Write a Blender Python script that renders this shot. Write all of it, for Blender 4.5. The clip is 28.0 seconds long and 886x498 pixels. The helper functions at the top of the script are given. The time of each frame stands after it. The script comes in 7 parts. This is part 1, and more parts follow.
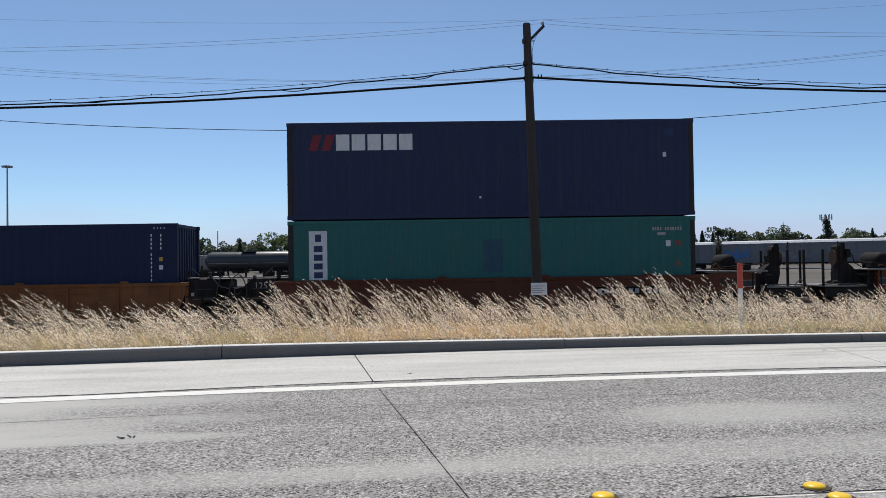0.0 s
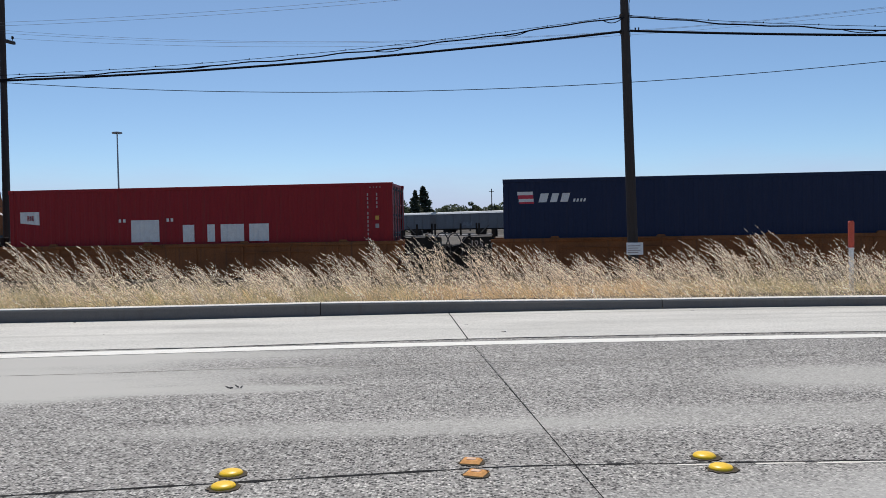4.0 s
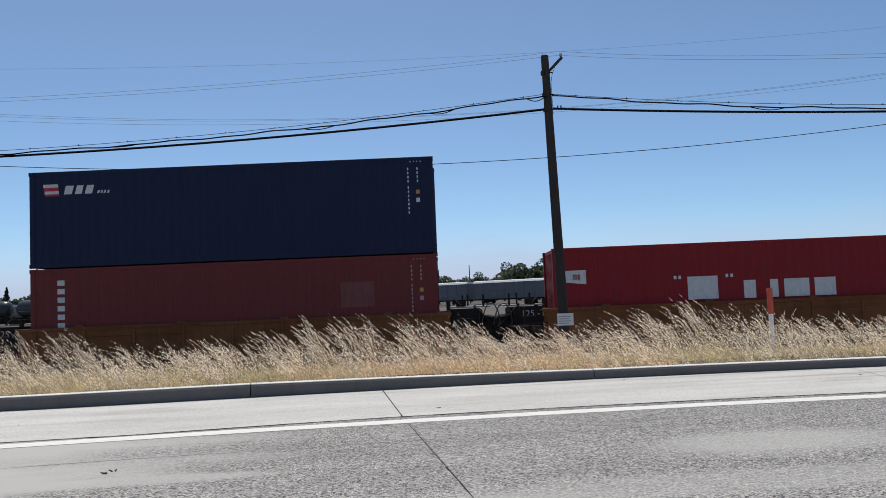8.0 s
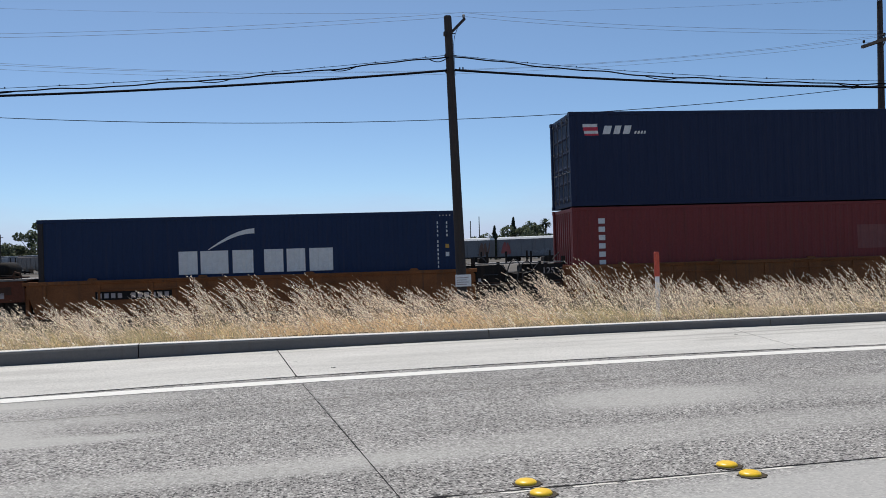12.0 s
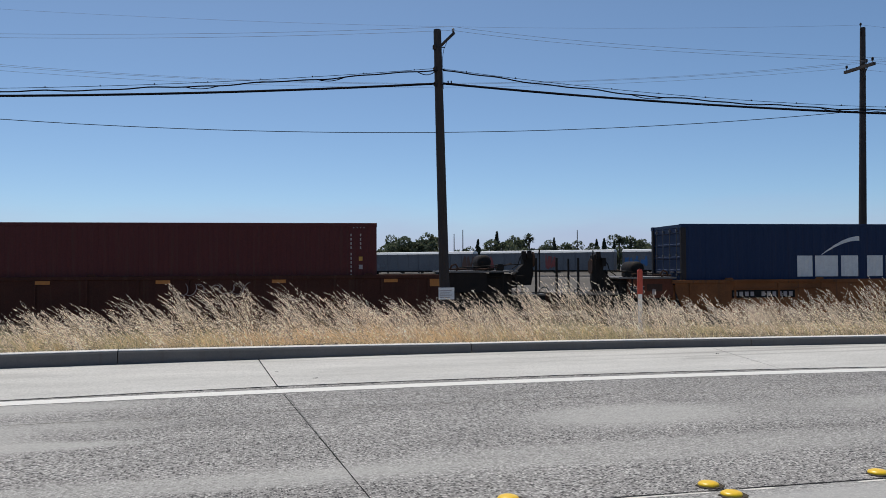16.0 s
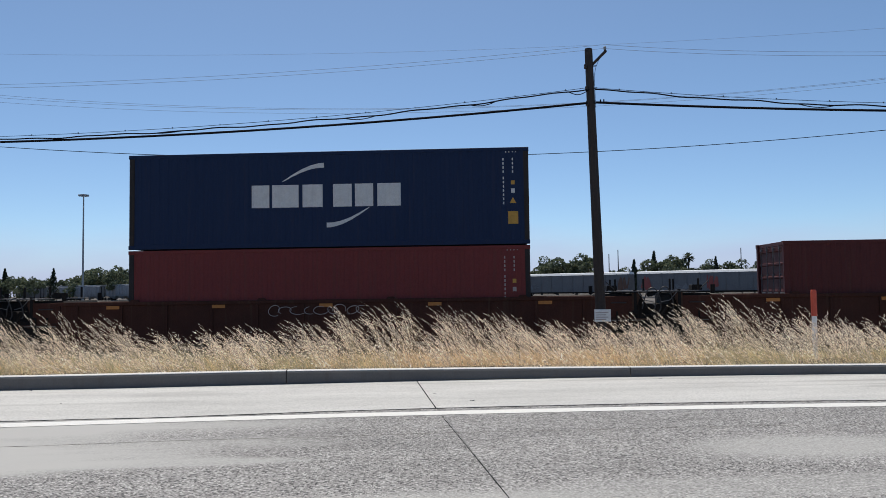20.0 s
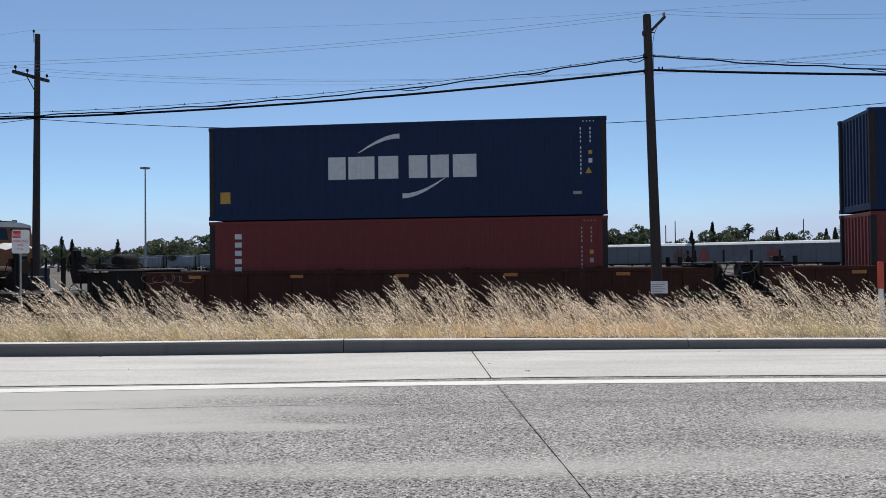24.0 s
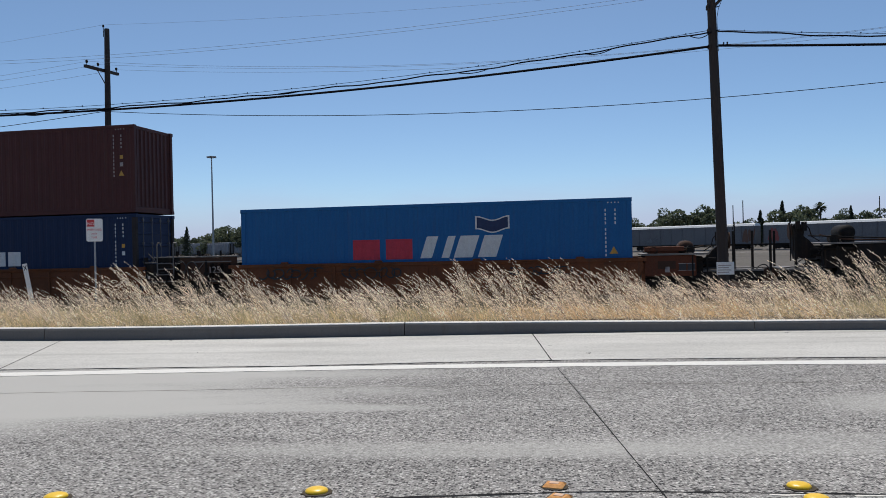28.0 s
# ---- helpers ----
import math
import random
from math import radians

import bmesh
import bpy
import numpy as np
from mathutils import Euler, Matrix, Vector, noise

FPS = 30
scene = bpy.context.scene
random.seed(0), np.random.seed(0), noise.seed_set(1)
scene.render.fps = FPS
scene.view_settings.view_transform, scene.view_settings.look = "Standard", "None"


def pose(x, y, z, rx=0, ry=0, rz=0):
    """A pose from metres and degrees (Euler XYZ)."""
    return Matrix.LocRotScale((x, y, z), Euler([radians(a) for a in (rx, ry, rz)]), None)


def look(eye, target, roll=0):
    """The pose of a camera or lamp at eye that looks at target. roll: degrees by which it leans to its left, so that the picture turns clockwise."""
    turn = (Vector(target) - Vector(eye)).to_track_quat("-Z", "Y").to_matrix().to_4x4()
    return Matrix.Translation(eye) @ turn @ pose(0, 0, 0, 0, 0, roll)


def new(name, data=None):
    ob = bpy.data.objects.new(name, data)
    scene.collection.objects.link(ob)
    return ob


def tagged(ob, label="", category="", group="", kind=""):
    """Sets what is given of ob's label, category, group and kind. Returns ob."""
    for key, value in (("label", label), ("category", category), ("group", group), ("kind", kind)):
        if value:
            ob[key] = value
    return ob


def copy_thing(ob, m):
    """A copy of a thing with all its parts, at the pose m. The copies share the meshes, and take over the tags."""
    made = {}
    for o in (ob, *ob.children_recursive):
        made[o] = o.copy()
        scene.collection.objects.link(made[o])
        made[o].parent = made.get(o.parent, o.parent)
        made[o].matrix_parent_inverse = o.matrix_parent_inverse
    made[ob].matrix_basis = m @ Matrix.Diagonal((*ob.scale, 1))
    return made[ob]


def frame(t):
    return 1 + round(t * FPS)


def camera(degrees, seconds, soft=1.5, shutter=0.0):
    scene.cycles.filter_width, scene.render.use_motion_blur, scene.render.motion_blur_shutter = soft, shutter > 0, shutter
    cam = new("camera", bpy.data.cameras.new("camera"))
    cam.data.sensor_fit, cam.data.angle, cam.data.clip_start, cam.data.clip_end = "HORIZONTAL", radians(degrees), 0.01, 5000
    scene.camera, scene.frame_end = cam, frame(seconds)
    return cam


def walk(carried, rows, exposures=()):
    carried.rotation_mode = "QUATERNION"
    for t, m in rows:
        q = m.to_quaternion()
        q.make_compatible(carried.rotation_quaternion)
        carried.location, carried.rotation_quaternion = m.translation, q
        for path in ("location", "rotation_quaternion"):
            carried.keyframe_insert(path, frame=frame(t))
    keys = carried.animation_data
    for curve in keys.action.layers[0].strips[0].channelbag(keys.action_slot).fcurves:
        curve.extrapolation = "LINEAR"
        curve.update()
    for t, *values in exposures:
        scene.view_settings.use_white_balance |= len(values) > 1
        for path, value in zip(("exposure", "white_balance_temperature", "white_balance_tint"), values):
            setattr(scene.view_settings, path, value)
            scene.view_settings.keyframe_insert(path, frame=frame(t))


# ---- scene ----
# camera: hand-held on one spot beside the road, turning to follow the train
cam = camera(57.24, 28.0, soft=0.85)
PATH = [
    (0, pose(0.009, -0.010, 1.067, 91.06, 0.87, -0.00)),
    (0.5, pose(-0.005, -0.006, 1.058, 90.84, 0.04, -0.11)),
    (1, pose(-0.011, -0.001, 1.060, 89.99, 0.81, 3.95)),
    (1.5, pose(-0.020, -0.009, 1.056, 89.72, 0.64, 7.08)),
    (2, pose(-0.018, -0.002, 1.064, 88.68, 0.93, 7.54)),
    (2.5, pose(-0.006, -0.000, 1.065, 89.18, 1.19, 6.63)),
    (3, pose(-0.015, 0.002, 1.049, 88.72, 1.71, 5.82)),
    (3.5, pose(-0.013, 0.002, 1.044, 88.36, 1.21, 6.58)),
    (5.5, pose(-0.005, 0.002, 1.054, 88.59, 0.30, 5.84)),
    (6, pose(-0.002, 0.000, 1.054, 88.39, 1.39, 5.07)),
    (6.5, pose(-0.005, -0.006, 1.062, 88.88, 0.95, 1.81)),
    (7, pose(-0.017, -0.014, 1.053, 89.94, 1.20, 1.73)),
    (7.5, pose(-0.020, -0.013, 1.056, 92.48, 1.88, 2.06)),
    (8, pose(-0.014, -0.008, 1.065, 93.45, 2.32, 1.70)),
    (8.5, pose(-0.006, -0.002, 1.061, 95.19, 1.40, -3.10)),
    (9, pose(-0.002, -0.003, 1.060, 95.73, 1.02, -3.99)),
    (9.5, pose(0.002, -0.001, 1.060, 94.27, 1.61, -5.11)),
    (10, pose(0.005, -0.003, 1.059, 93.28, 0.68, -5.83)),
    (10.5, pose(0.018, 0.005, 1.061, 92.66, 0.71, -6.17)),
    (11, pose(0.038, 0.017, 1.065, 91.24, 2.29, -5.53)),
    (11.5, pose(0.025, 0.008, 1.060, 90.81, 1.78, -5.20)),
    (13.5, pose(0.053, -0.002, 1.055, 89.19, 0.83, -7.70)),
    (14, pose(0.064, -0.012, 1.054, 89.08, 0.79, -11.73)),
    (14.5, pose(0.057, -0.016, 1.053, 88.98, 0.49, -14.93)),
    (15, pose(0.034, -0.014, 1.058, 90.40, -0.19, -13.04)),
    (15.5, pose(0.009, -0.001, 1.058, 91.03, 0.65, -8.08)),
    (16, pose(0.006, 0.010, 1.060, 91.32, 0.29, -6.50)),
    (16.5, pose(0.016, 0.013, 1.061, 91.83, 0.29, -6.57)),
    (17, pose(0.010, 0.022, 1.062, 91.91, -0.03, -5.58)),
    (17.5, pose(-0.010, 0.011, 1.063, 93.18, -0.23, -4.01)),
    (18, pose(-0.011, 0.014, 1.064, 93.75, -0.30, -2.15)),
    (18.5, pose(-0.005, 0.015, 1.066, 93.43, 1.16, 1.19)),
    (19, pose(-0.006, 0.013, 1.062, 92.69, 0.21, 2.69)),
    (19.5, pose(-0.008, 0.011, 1.064, 92.52, 1.68, 3.93)),
    (20, pose(-0.011, 0.013, 1.069, 92.95, 0.75, 4.29)),
    (20.5, pose(-0.005, 0.009, 1.063, 91.89, 1.59, 3.31)),
    (22.5, pose(-0.028, -0.003, 1.061, 90.67, 0.31, 3.18)),
    (23, pose(-0.029, -0.001, 1.065, 90.85, 0.12, 5.44)),
    (23.5, pose(-0.030, -0.002, 1.063, 90.48, 0.51, 8.06)),
    (24, pose(-0.026, -0.002, 1.065, 90.96, 0.60, 8.07)),
    (24.5, pose(-0.010, -0.001, 1.063, 90.88, 1.04, 8.42)),
    (25, pose(-0.002, -0.005, 1.056, 90.55, 1.02, 3.44)),
    (25.5, pose(-0.002, 0.002, 1.062, 90.72, 2.19, 8.40)),
    (26, pose(0.018, 0.003, 1.066, 90.19, 1.53, 7.28)),
    (26.5, pose(-0.002, 0.010, 1.058, 89.60, 0.75, 10.19)),
    (27, pose(-0.016, -0.007, 1.056, 89.24, 0.41, 14.26)),
    (27.5, pose(-0.007, -0.011, 1.060, 89.80, 0.54, 13.87)),
    (28, pose(0.002, -0.014, 1.056, 89.89, 1.27, 12.41)),
]
EXPOSURES = [(0, 0.21), (1, 0.21), (2, 0.14), (3, 0.18), (6, 0.13), (9, 0.18), (10, 0.23), (11, 0.2), (14, 0.16), (15, 0.04), (17, -0.02), (18, -0.04), (19, 0.14), (20, 0.17), (22.5, 0.24), (25, 0.18), (27, 0.12), (28, 0.06)]
walk(cam, PATH, EXPOSURES)

# ---- world and sun ----
SUN_EL, SUN_AZ = 64.0, -14.0      # degrees; azimuth from straight ahead, minus is to the left
world = bpy.data.worlds.new("world")
scene.world = world
world.use_nodes = True
wn = world.node_tree.nodes
wl = world.node_tree.links
sky = wn.new("ShaderNodeTexSky")
sky.sky_type = "NISHITA"
sky.sun_disc = False
sky.sun_elevation = radians(SUN_EL)
sky.sun_rotation = radians(SUN_AZ)
sky.air_density = 0.6
sky.dust_density = 0.65
sky.ozone_density = 10.0
tone = wn.new("ShaderNodeMix")
tone.data_type, tone.blend_type = "RGBA", "MULTIPLY"
tone.inputs["Factor"].default_value = 1.0
tone.inputs["B"].default_value = (1.06, 1.0, 0.83, 1)
wl.new(sky.outputs["Color"], tone.inputs["A"])
wl.new(tone.outputs["Result"], wn["Background"].inputs["Color"])
wn["Background"].inputs["Strength"].default_value = 0.137
sun_data = bpy.data.lights.new("sun", "SUN")
sun_data.energy = 3.3
sun_data.angle = radians(0.6)
sun_data.color = (1.0, 0.935, 0.845)
sun = new("sun", sun_data)
_d = Vector((math.sin(radians(SUN_AZ)) * math.cos(radians(SUN_EL)), math.cos(radians(SUN_AZ)) * math.cos(radians(SUN_EL)), math.sin(radians(SUN_EL))))
sun.matrix_world = look(_d * 60 + Vector((0, 10, 0)), (0, 10, 0))

# ---- the road's and the track's axes ----
EYE = 1.06
ROAD = 7.7                        # the road's turn, degrees
TRACK = math.degrees(math.atan(0.02))
TRACK_Y = 24.2                    # near side of the cars, straight ahead
RAIL_Z = -0.52
GROUND_Z = -0.75


def road_pose(s, n, z=0.0, rz=0.0):
    a = radians(ROAD)
    return pose(s * math.cos(a) - n * math.sin(a), s * math.sin(a) + n * math.cos(a), z, 0, 0, ROAD + rz)


def track_pose(p, d=0.0, z=0.0, rz=0.0):
    a = radians(TRACK)
    return pose(p * math.cos(a) - d * math.sin(a), TRACK_Y + p * math.sin(a) + d * math.cos(a), z, 0, 0, TRACK + rz)


# ---- materials ----
MATS = {}


def mat(name, color, rough=0.6, metal=0.0, var=0.25, scale=3.0, fine=60.0, fine_var=0.12, bump=0.15, color2=None, spec=0.5, stretch=(1, 1, 1), streak=0.0, island=0.0):
    """A weathered surface: colour varied at two scales, roughness variation and fine relief."""
    m = bpy.data.materials.new(name)
    m.use_nodes = True
    nt = m.node_tree
    nd, lk = nt.nodes, nt.links
    b = nd["Principled BSDF"]
    b.inputs["Metallic"].default_value = metal
    b.inputs["Specular IOR Level"].default_value = spec
    tc = nd.new("ShaderNodeTexCoord")
    mp = nd.new("ShaderNodeMapping")
    mp.inputs["Scale"].default_value = stretch
    lk.new(tc.outputs["Object"], mp.inputs["Vector"])
    n1 = nd.new("ShaderNodeTexNoise")
    n1.inputs["Scale"].default_value = scale
    n1.inputs["Detail"].default_value = 6
    n1.inputs["Roughness"].default_value = 0.65
    lk.new(mp.outputs["Vector"], n1.inputs["Vector"])
    n2 = nd.new("ShaderNodeTexNoise")
    n2.inputs["Scale"].default_value = fine
    n2.inputs["Detail"].default_value = 4
    lk.new(tc.outputs["Object"], n2.inputs["Vector"])
    c = Vector(color[:3])
    c2 = Vector(color2) if color2 else c * 0.45
    r1 = nd.new("ShaderNodeValToRGB")
    r1.color_ramp.elements[0].position = 0.35
    r1.color_ramp.elements[1].position = 0.7
    r1.color_ramp.elements[0].color = (0, 0, 0, 1)
    r1.color_ramp.elements[1].color = (1, 1, 1, 1)
    lk.new(n1.outputs["Fac"], r1.inputs["Fac"])
    k1 = nd.new("ShaderNodeMath")
    k1.operation = "MULTIPLY"
    k1.inputs[1].default_value = var
    lk.new(r1.outputs["Color"], k1.inputs[0])
    mx = nd.new("ShaderNodeMix")
    mx.data_type = "RGBA"
    mx.inputs["A"].default_value = (*c, 1)
    mx.inputs["B"].default_value = (*c2, 1)
    lk.new(k1.outputs[0], mx.inputs["Factor"])
    last = mx.outputs["Result"]
    # fine grain: brightness
    hs = nd.new("ShaderNodeHueSaturation")
    mr = nd.new("ShaderNodeMapRange")
    mr.inputs["From Min"].default_value = 0.3
    mr.inputs["From Max"].default_value = 0.7
    mr.inputs["To Min"].default_value = 1 - fine_var
    mr.inputs["To Max"].default_value = 1 + fine_var
    lk.new(n2.outputs["Fac"], mr.inputs["Value"])
    lk.new(mr.outputs["Result"], hs.inputs["Value"])
    lk.new(last, hs.inputs["Color"])
    last = hs.outputs["Color"]
    if streak:
        ms = nd.new("ShaderNodeMapping")
        ms.inputs["Scale"].default_value = (9.0, 9.0, 0.35)
        lk.new(tc.outputs["Object"], ms.inputs["Vector"])
        n3 = nd.new("ShaderNodeTexNoise")
        n3.inputs["Scale"].default_value = 1.0
        n3.inputs["Detail"].default_value = 5
        lk.new(ms.outputs["Vector"], n3.inputs["Vector"])
        r3 = nd.new("ShaderNodeMapRange")
        r3.inputs["From Min"].default_value = 0.55
        r3.inputs["From Max"].default_value = 0.75
        r3.inputs["To Min"].default_value = 0
        r3.inputs["To Max"].default_value = streak
        lk.new(n3.outputs["Fac"], r3.inputs["Value"])
        m3 = nd.new("ShaderNodeMix")
        m3.data_type = "RGBA"
        m3.inputs["B"].default_value = (0.09, 0.055, 0.035, 1)
        lk.new(r3.outputs["Result"], m3.inputs["Factor"])
        lk.new(last, m3.inputs["A"])
        last = m3.outputs["Result"]
    if island:
        geo = nd.new("ShaderNodeNewGeometry")
        mi = nd.new("ShaderNodeMapRange")
        mi.inputs["To Min"].default_value = 1 - island
        mi.inputs["To Max"].default_value = 1 + island
        lk.new(geo.outputs["Random Per Island"], mi.inputs["Value"])
        h2 = nd.new("ShaderNodeHueSaturation")
        lk.new(mi.outputs["Result"], h2.inputs["Value"])
        lk.new(last, h2.inputs["Color"])
        last = h2.outputs["Color"]
    lk.new(last, b.inputs["Base Color"])
    rr = nd.new("ShaderNodeMapRange")
    rr.inputs["To Min"].default_value = max(0.05, rough - 0.12)
    rr.inputs["To Max"].default_value = min(1.0, rough + 0.12)
    lk.new(n1.outputs["Fac"], rr.inputs["Value"])
    lk.new(rr.outputs["Result"], b.inputs["Roughness"])
    if bump:
        bp = nd.new("ShaderNodeBump")
        bp.inputs["Strength"].default_value = bump
        bp.inputs["Distance"].default_value = 0.01
        lk.new(n2.outputs["Fac"], bp.inputs["Height"])
        lk.new(bp.outputs["Normal"], b.inputs["Normal"])
    MATS[name] = m
    return m


def speckled(name, base, dark, light, pale, patches, scale=86.0, spread=1.0, grit=0.34, relief=0.6):
    """Exposed-aggregate concrete: a stone in each cell, pale worn smears (x, y, length, width, amount) with ragged edges."""
    m = bpy.data.materials.new(name)
    m.use_nodes = True
    nd, lk = m.node_tree.nodes, m.node_tree.links
    b = nd["Principled BSDF"]
    tc = nd.new("ShaderNodeTexCoord")
    vo = nd.new("ShaderNodeTexVoronoi")
    vo.inputs["Scale"].default_value = scale
    lk.new(tc.outputs["Object"], vo.inputs["Vector"])
    sp = nd.new("ShaderNodeSeparateColor")
    lk.new(vo.outputs["Color"], sp.inputs["Color"])
    rp = nd.new("ShaderNodeValToRGB")
    e = rp.color_ramp.elements
    e[0].position, e[0].color = 0.0, (*dark, 1)
    e[1].position, e[1].color = 1.0, (*light, 1)
    for pos, c in ((0.24, dark), (0.36, base), (0.68, base), (0.82, light)):
        k = e.new(pos)
        k.color = (*c, 1)
    lk.new(sp.outputs["Red"], rp.inputs["Fac"])
    # mortar between the stones
    mo = nd.new("ShaderNodeMix")
    mo.data_type = "RGBA"
    mo.inputs["B"].default_value = (*[c * 0.8 for c in base], 1)
    mr = nd.new("ShaderNodeMapRange")
    mr.inputs["From Min"].default_value = 0.42
    mr.inputs["From Max"].default_value = 0.75
    lk.new(vo.outputs["Distance"], mr.inputs["Value"])
    lk.new(mr.outputs["Result"], mo.inputs["Factor"])
    lk.new(rp.outputs["Color"], mo.inputs["A"])
    last = mo.outputs["Result"]
    # fine grit between and over the stones
    v2 = nd.new("ShaderNodeTexVoronoi")
    v2.inputs["Scale"].default_value = scale * 1.9
    lk.new(tc.outputs["Object"], v2.inputs["Vector"])
    s2 = nd.new("ShaderNodeSeparateColor")
    lk.new(v2.outputs["Color"], s2.inputs["Color"])
    r2 = nd.new("ShaderNodeMapRange")
    r2.inputs["To Min"].default_value, r2.inputs["To Max"].default_value = 1 - grit, 1 + grit
    lk.new(s2.outputs["Green"], r2.inputs["Value"])
    h2 = nd.new("ShaderNodeHueSaturation")
    lk.new(r2.outputs["Result"], h2.inputs["Value"])
    lk.new(last, h2.inputs["Color"])
    last = h2.outputs["Color"]
    # broad tone
    mp = nd.new("ShaderNodeMapping")
    mp.inputs["Scale"].default_value = (0.35, 1.3, 1)
    lk.new(tc.outputs["Object"], mp.inputs["Vector"])
    no = nd.new("ShaderNodeTexNoise")
    no.inputs["Scale"].default_value = 1.1
    no.inputs["Detail"].default_value = 7
    no.inputs["Roughness"].default_value = 0.7
    lk.new(mp.outputs["Vector"], no.inputs["Vector"])
    hs = nd.new("ShaderNodeHueSaturation")
    m2 = nd.new("ShaderNodeMapRange")
    m2.inputs["From Min"].default_value, m2.inputs["From Max"].default_value = 0.3, 0.7
    m2.inputs["To Min"].default_value, m2.inputs["To Max"].default_value = 1 - 0.20 * spread, 1 + 0.16 * spread
    lk.new(no.outputs["Fac"], m2.inputs["Value"])
    lk.new(m2.outputs["Result"], hs.inputs["Value"])
    lk.new(last, hs.inputs["Color"])
    last = hs.outputs["Color"]
    for px, py, lx, ly, amount in patches:
        pm = nd.new("ShaderNodeMapping")
        pm.vector_type = "TEXTURE"
        pm.inputs["Location"].default_value = (px, py, 0)
        pm.inputs["Scale"].default_value = (lx, ly, 1)
        lk.new(tc.outputs["Object"], pm.inputs["Vector"])
        ln = nd.new("ShaderNodeVectorMath")
        ln.operation = "LENGTH"
        lk.new(pm.outputs["Vector"], ln.inputs[0])
        ad = nd.new("ShaderNodeMath")
        ad.operation = "MULTIPLY_ADD"
        ad.inputs[1].default_value = 1.1
        lk.new(no.outputs["Fac"], ad.inputs[0])
        lk.new(ln.outputs["Value"], ad.inputs[2])
        fr = nd.new("ShaderNodeMapRange")
        fr.inputs["From Min"].default_value, fr.inputs["From Max"].default_value = 1.12, 1.62
        fr.inputs["To Min"].default_value, fr.inputs["To Max"].default_value = amount, 0.0
        lk.new(ad.outputs[0], fr.inputs["Value"])
        mx = nd.new("ShaderNodeMix")
        mx.data_type = "RGBA"
        mx.inputs["B"].default_value = (*pale, 1)
        lk.new(fr.outputs["Result"], mx.inputs["Factor"])
        lk.new(last, mx.inputs["A"])
        last = mx.outputs["Result"]
    lk.new(last, b.inputs["Base Color"])
    b.inputs["Roughness"].default_value = 0.85
    b.inputs["Specular IOR Level"].default_value = 0.25
    if relief:
        bp = nd.new("ShaderNodeBump")
        bp.inputs["Strength"].default_value = relief
        bp.inputs["Distance"].default_value = 0.004
        lk.new(sp.outputs["Green"], bp.inputs["Height"])
        lk.new(bp.outputs["Normal"], b.inputs["Normal"])
    return m


# ---- mesh helpers ----
def mesh_of(name, verts, faces, material, smooth=False):
    me = bpy.data.meshes.new(name)
    me.from_pydata([tuple(v) for v in verts], [], faces)
    if material:
        me.materials.append(material)
    if smooth:
        me.shade_smooth()
    return me


def quick_mesh(name, verts, tris, material):
    """A large mesh of triangles straight from arrays."""
    me = bpy.data.meshes.new(name)
    v, t = np.asarray(verts, np.float32), np.asarray(tris, np.int32)
    me.vertices.add(len(v))
    me.vertices.foreach_set("co", v.ravel())
    me.loops.add(t.size)
    me.loops.foreach_set("vertex_index", t.ravel())
    me.polygons.add(len(t))
    me.polygons.foreach_set("loop_start", np.arange(0, t.size, 3, dtype=np.int32))
    me.polygons.foreach_set("loop_total", np.full(len(t), 3, np.int32))
    me.materials.append(material)
    me.update(calc_edges=True)
    me.validate()
    return me


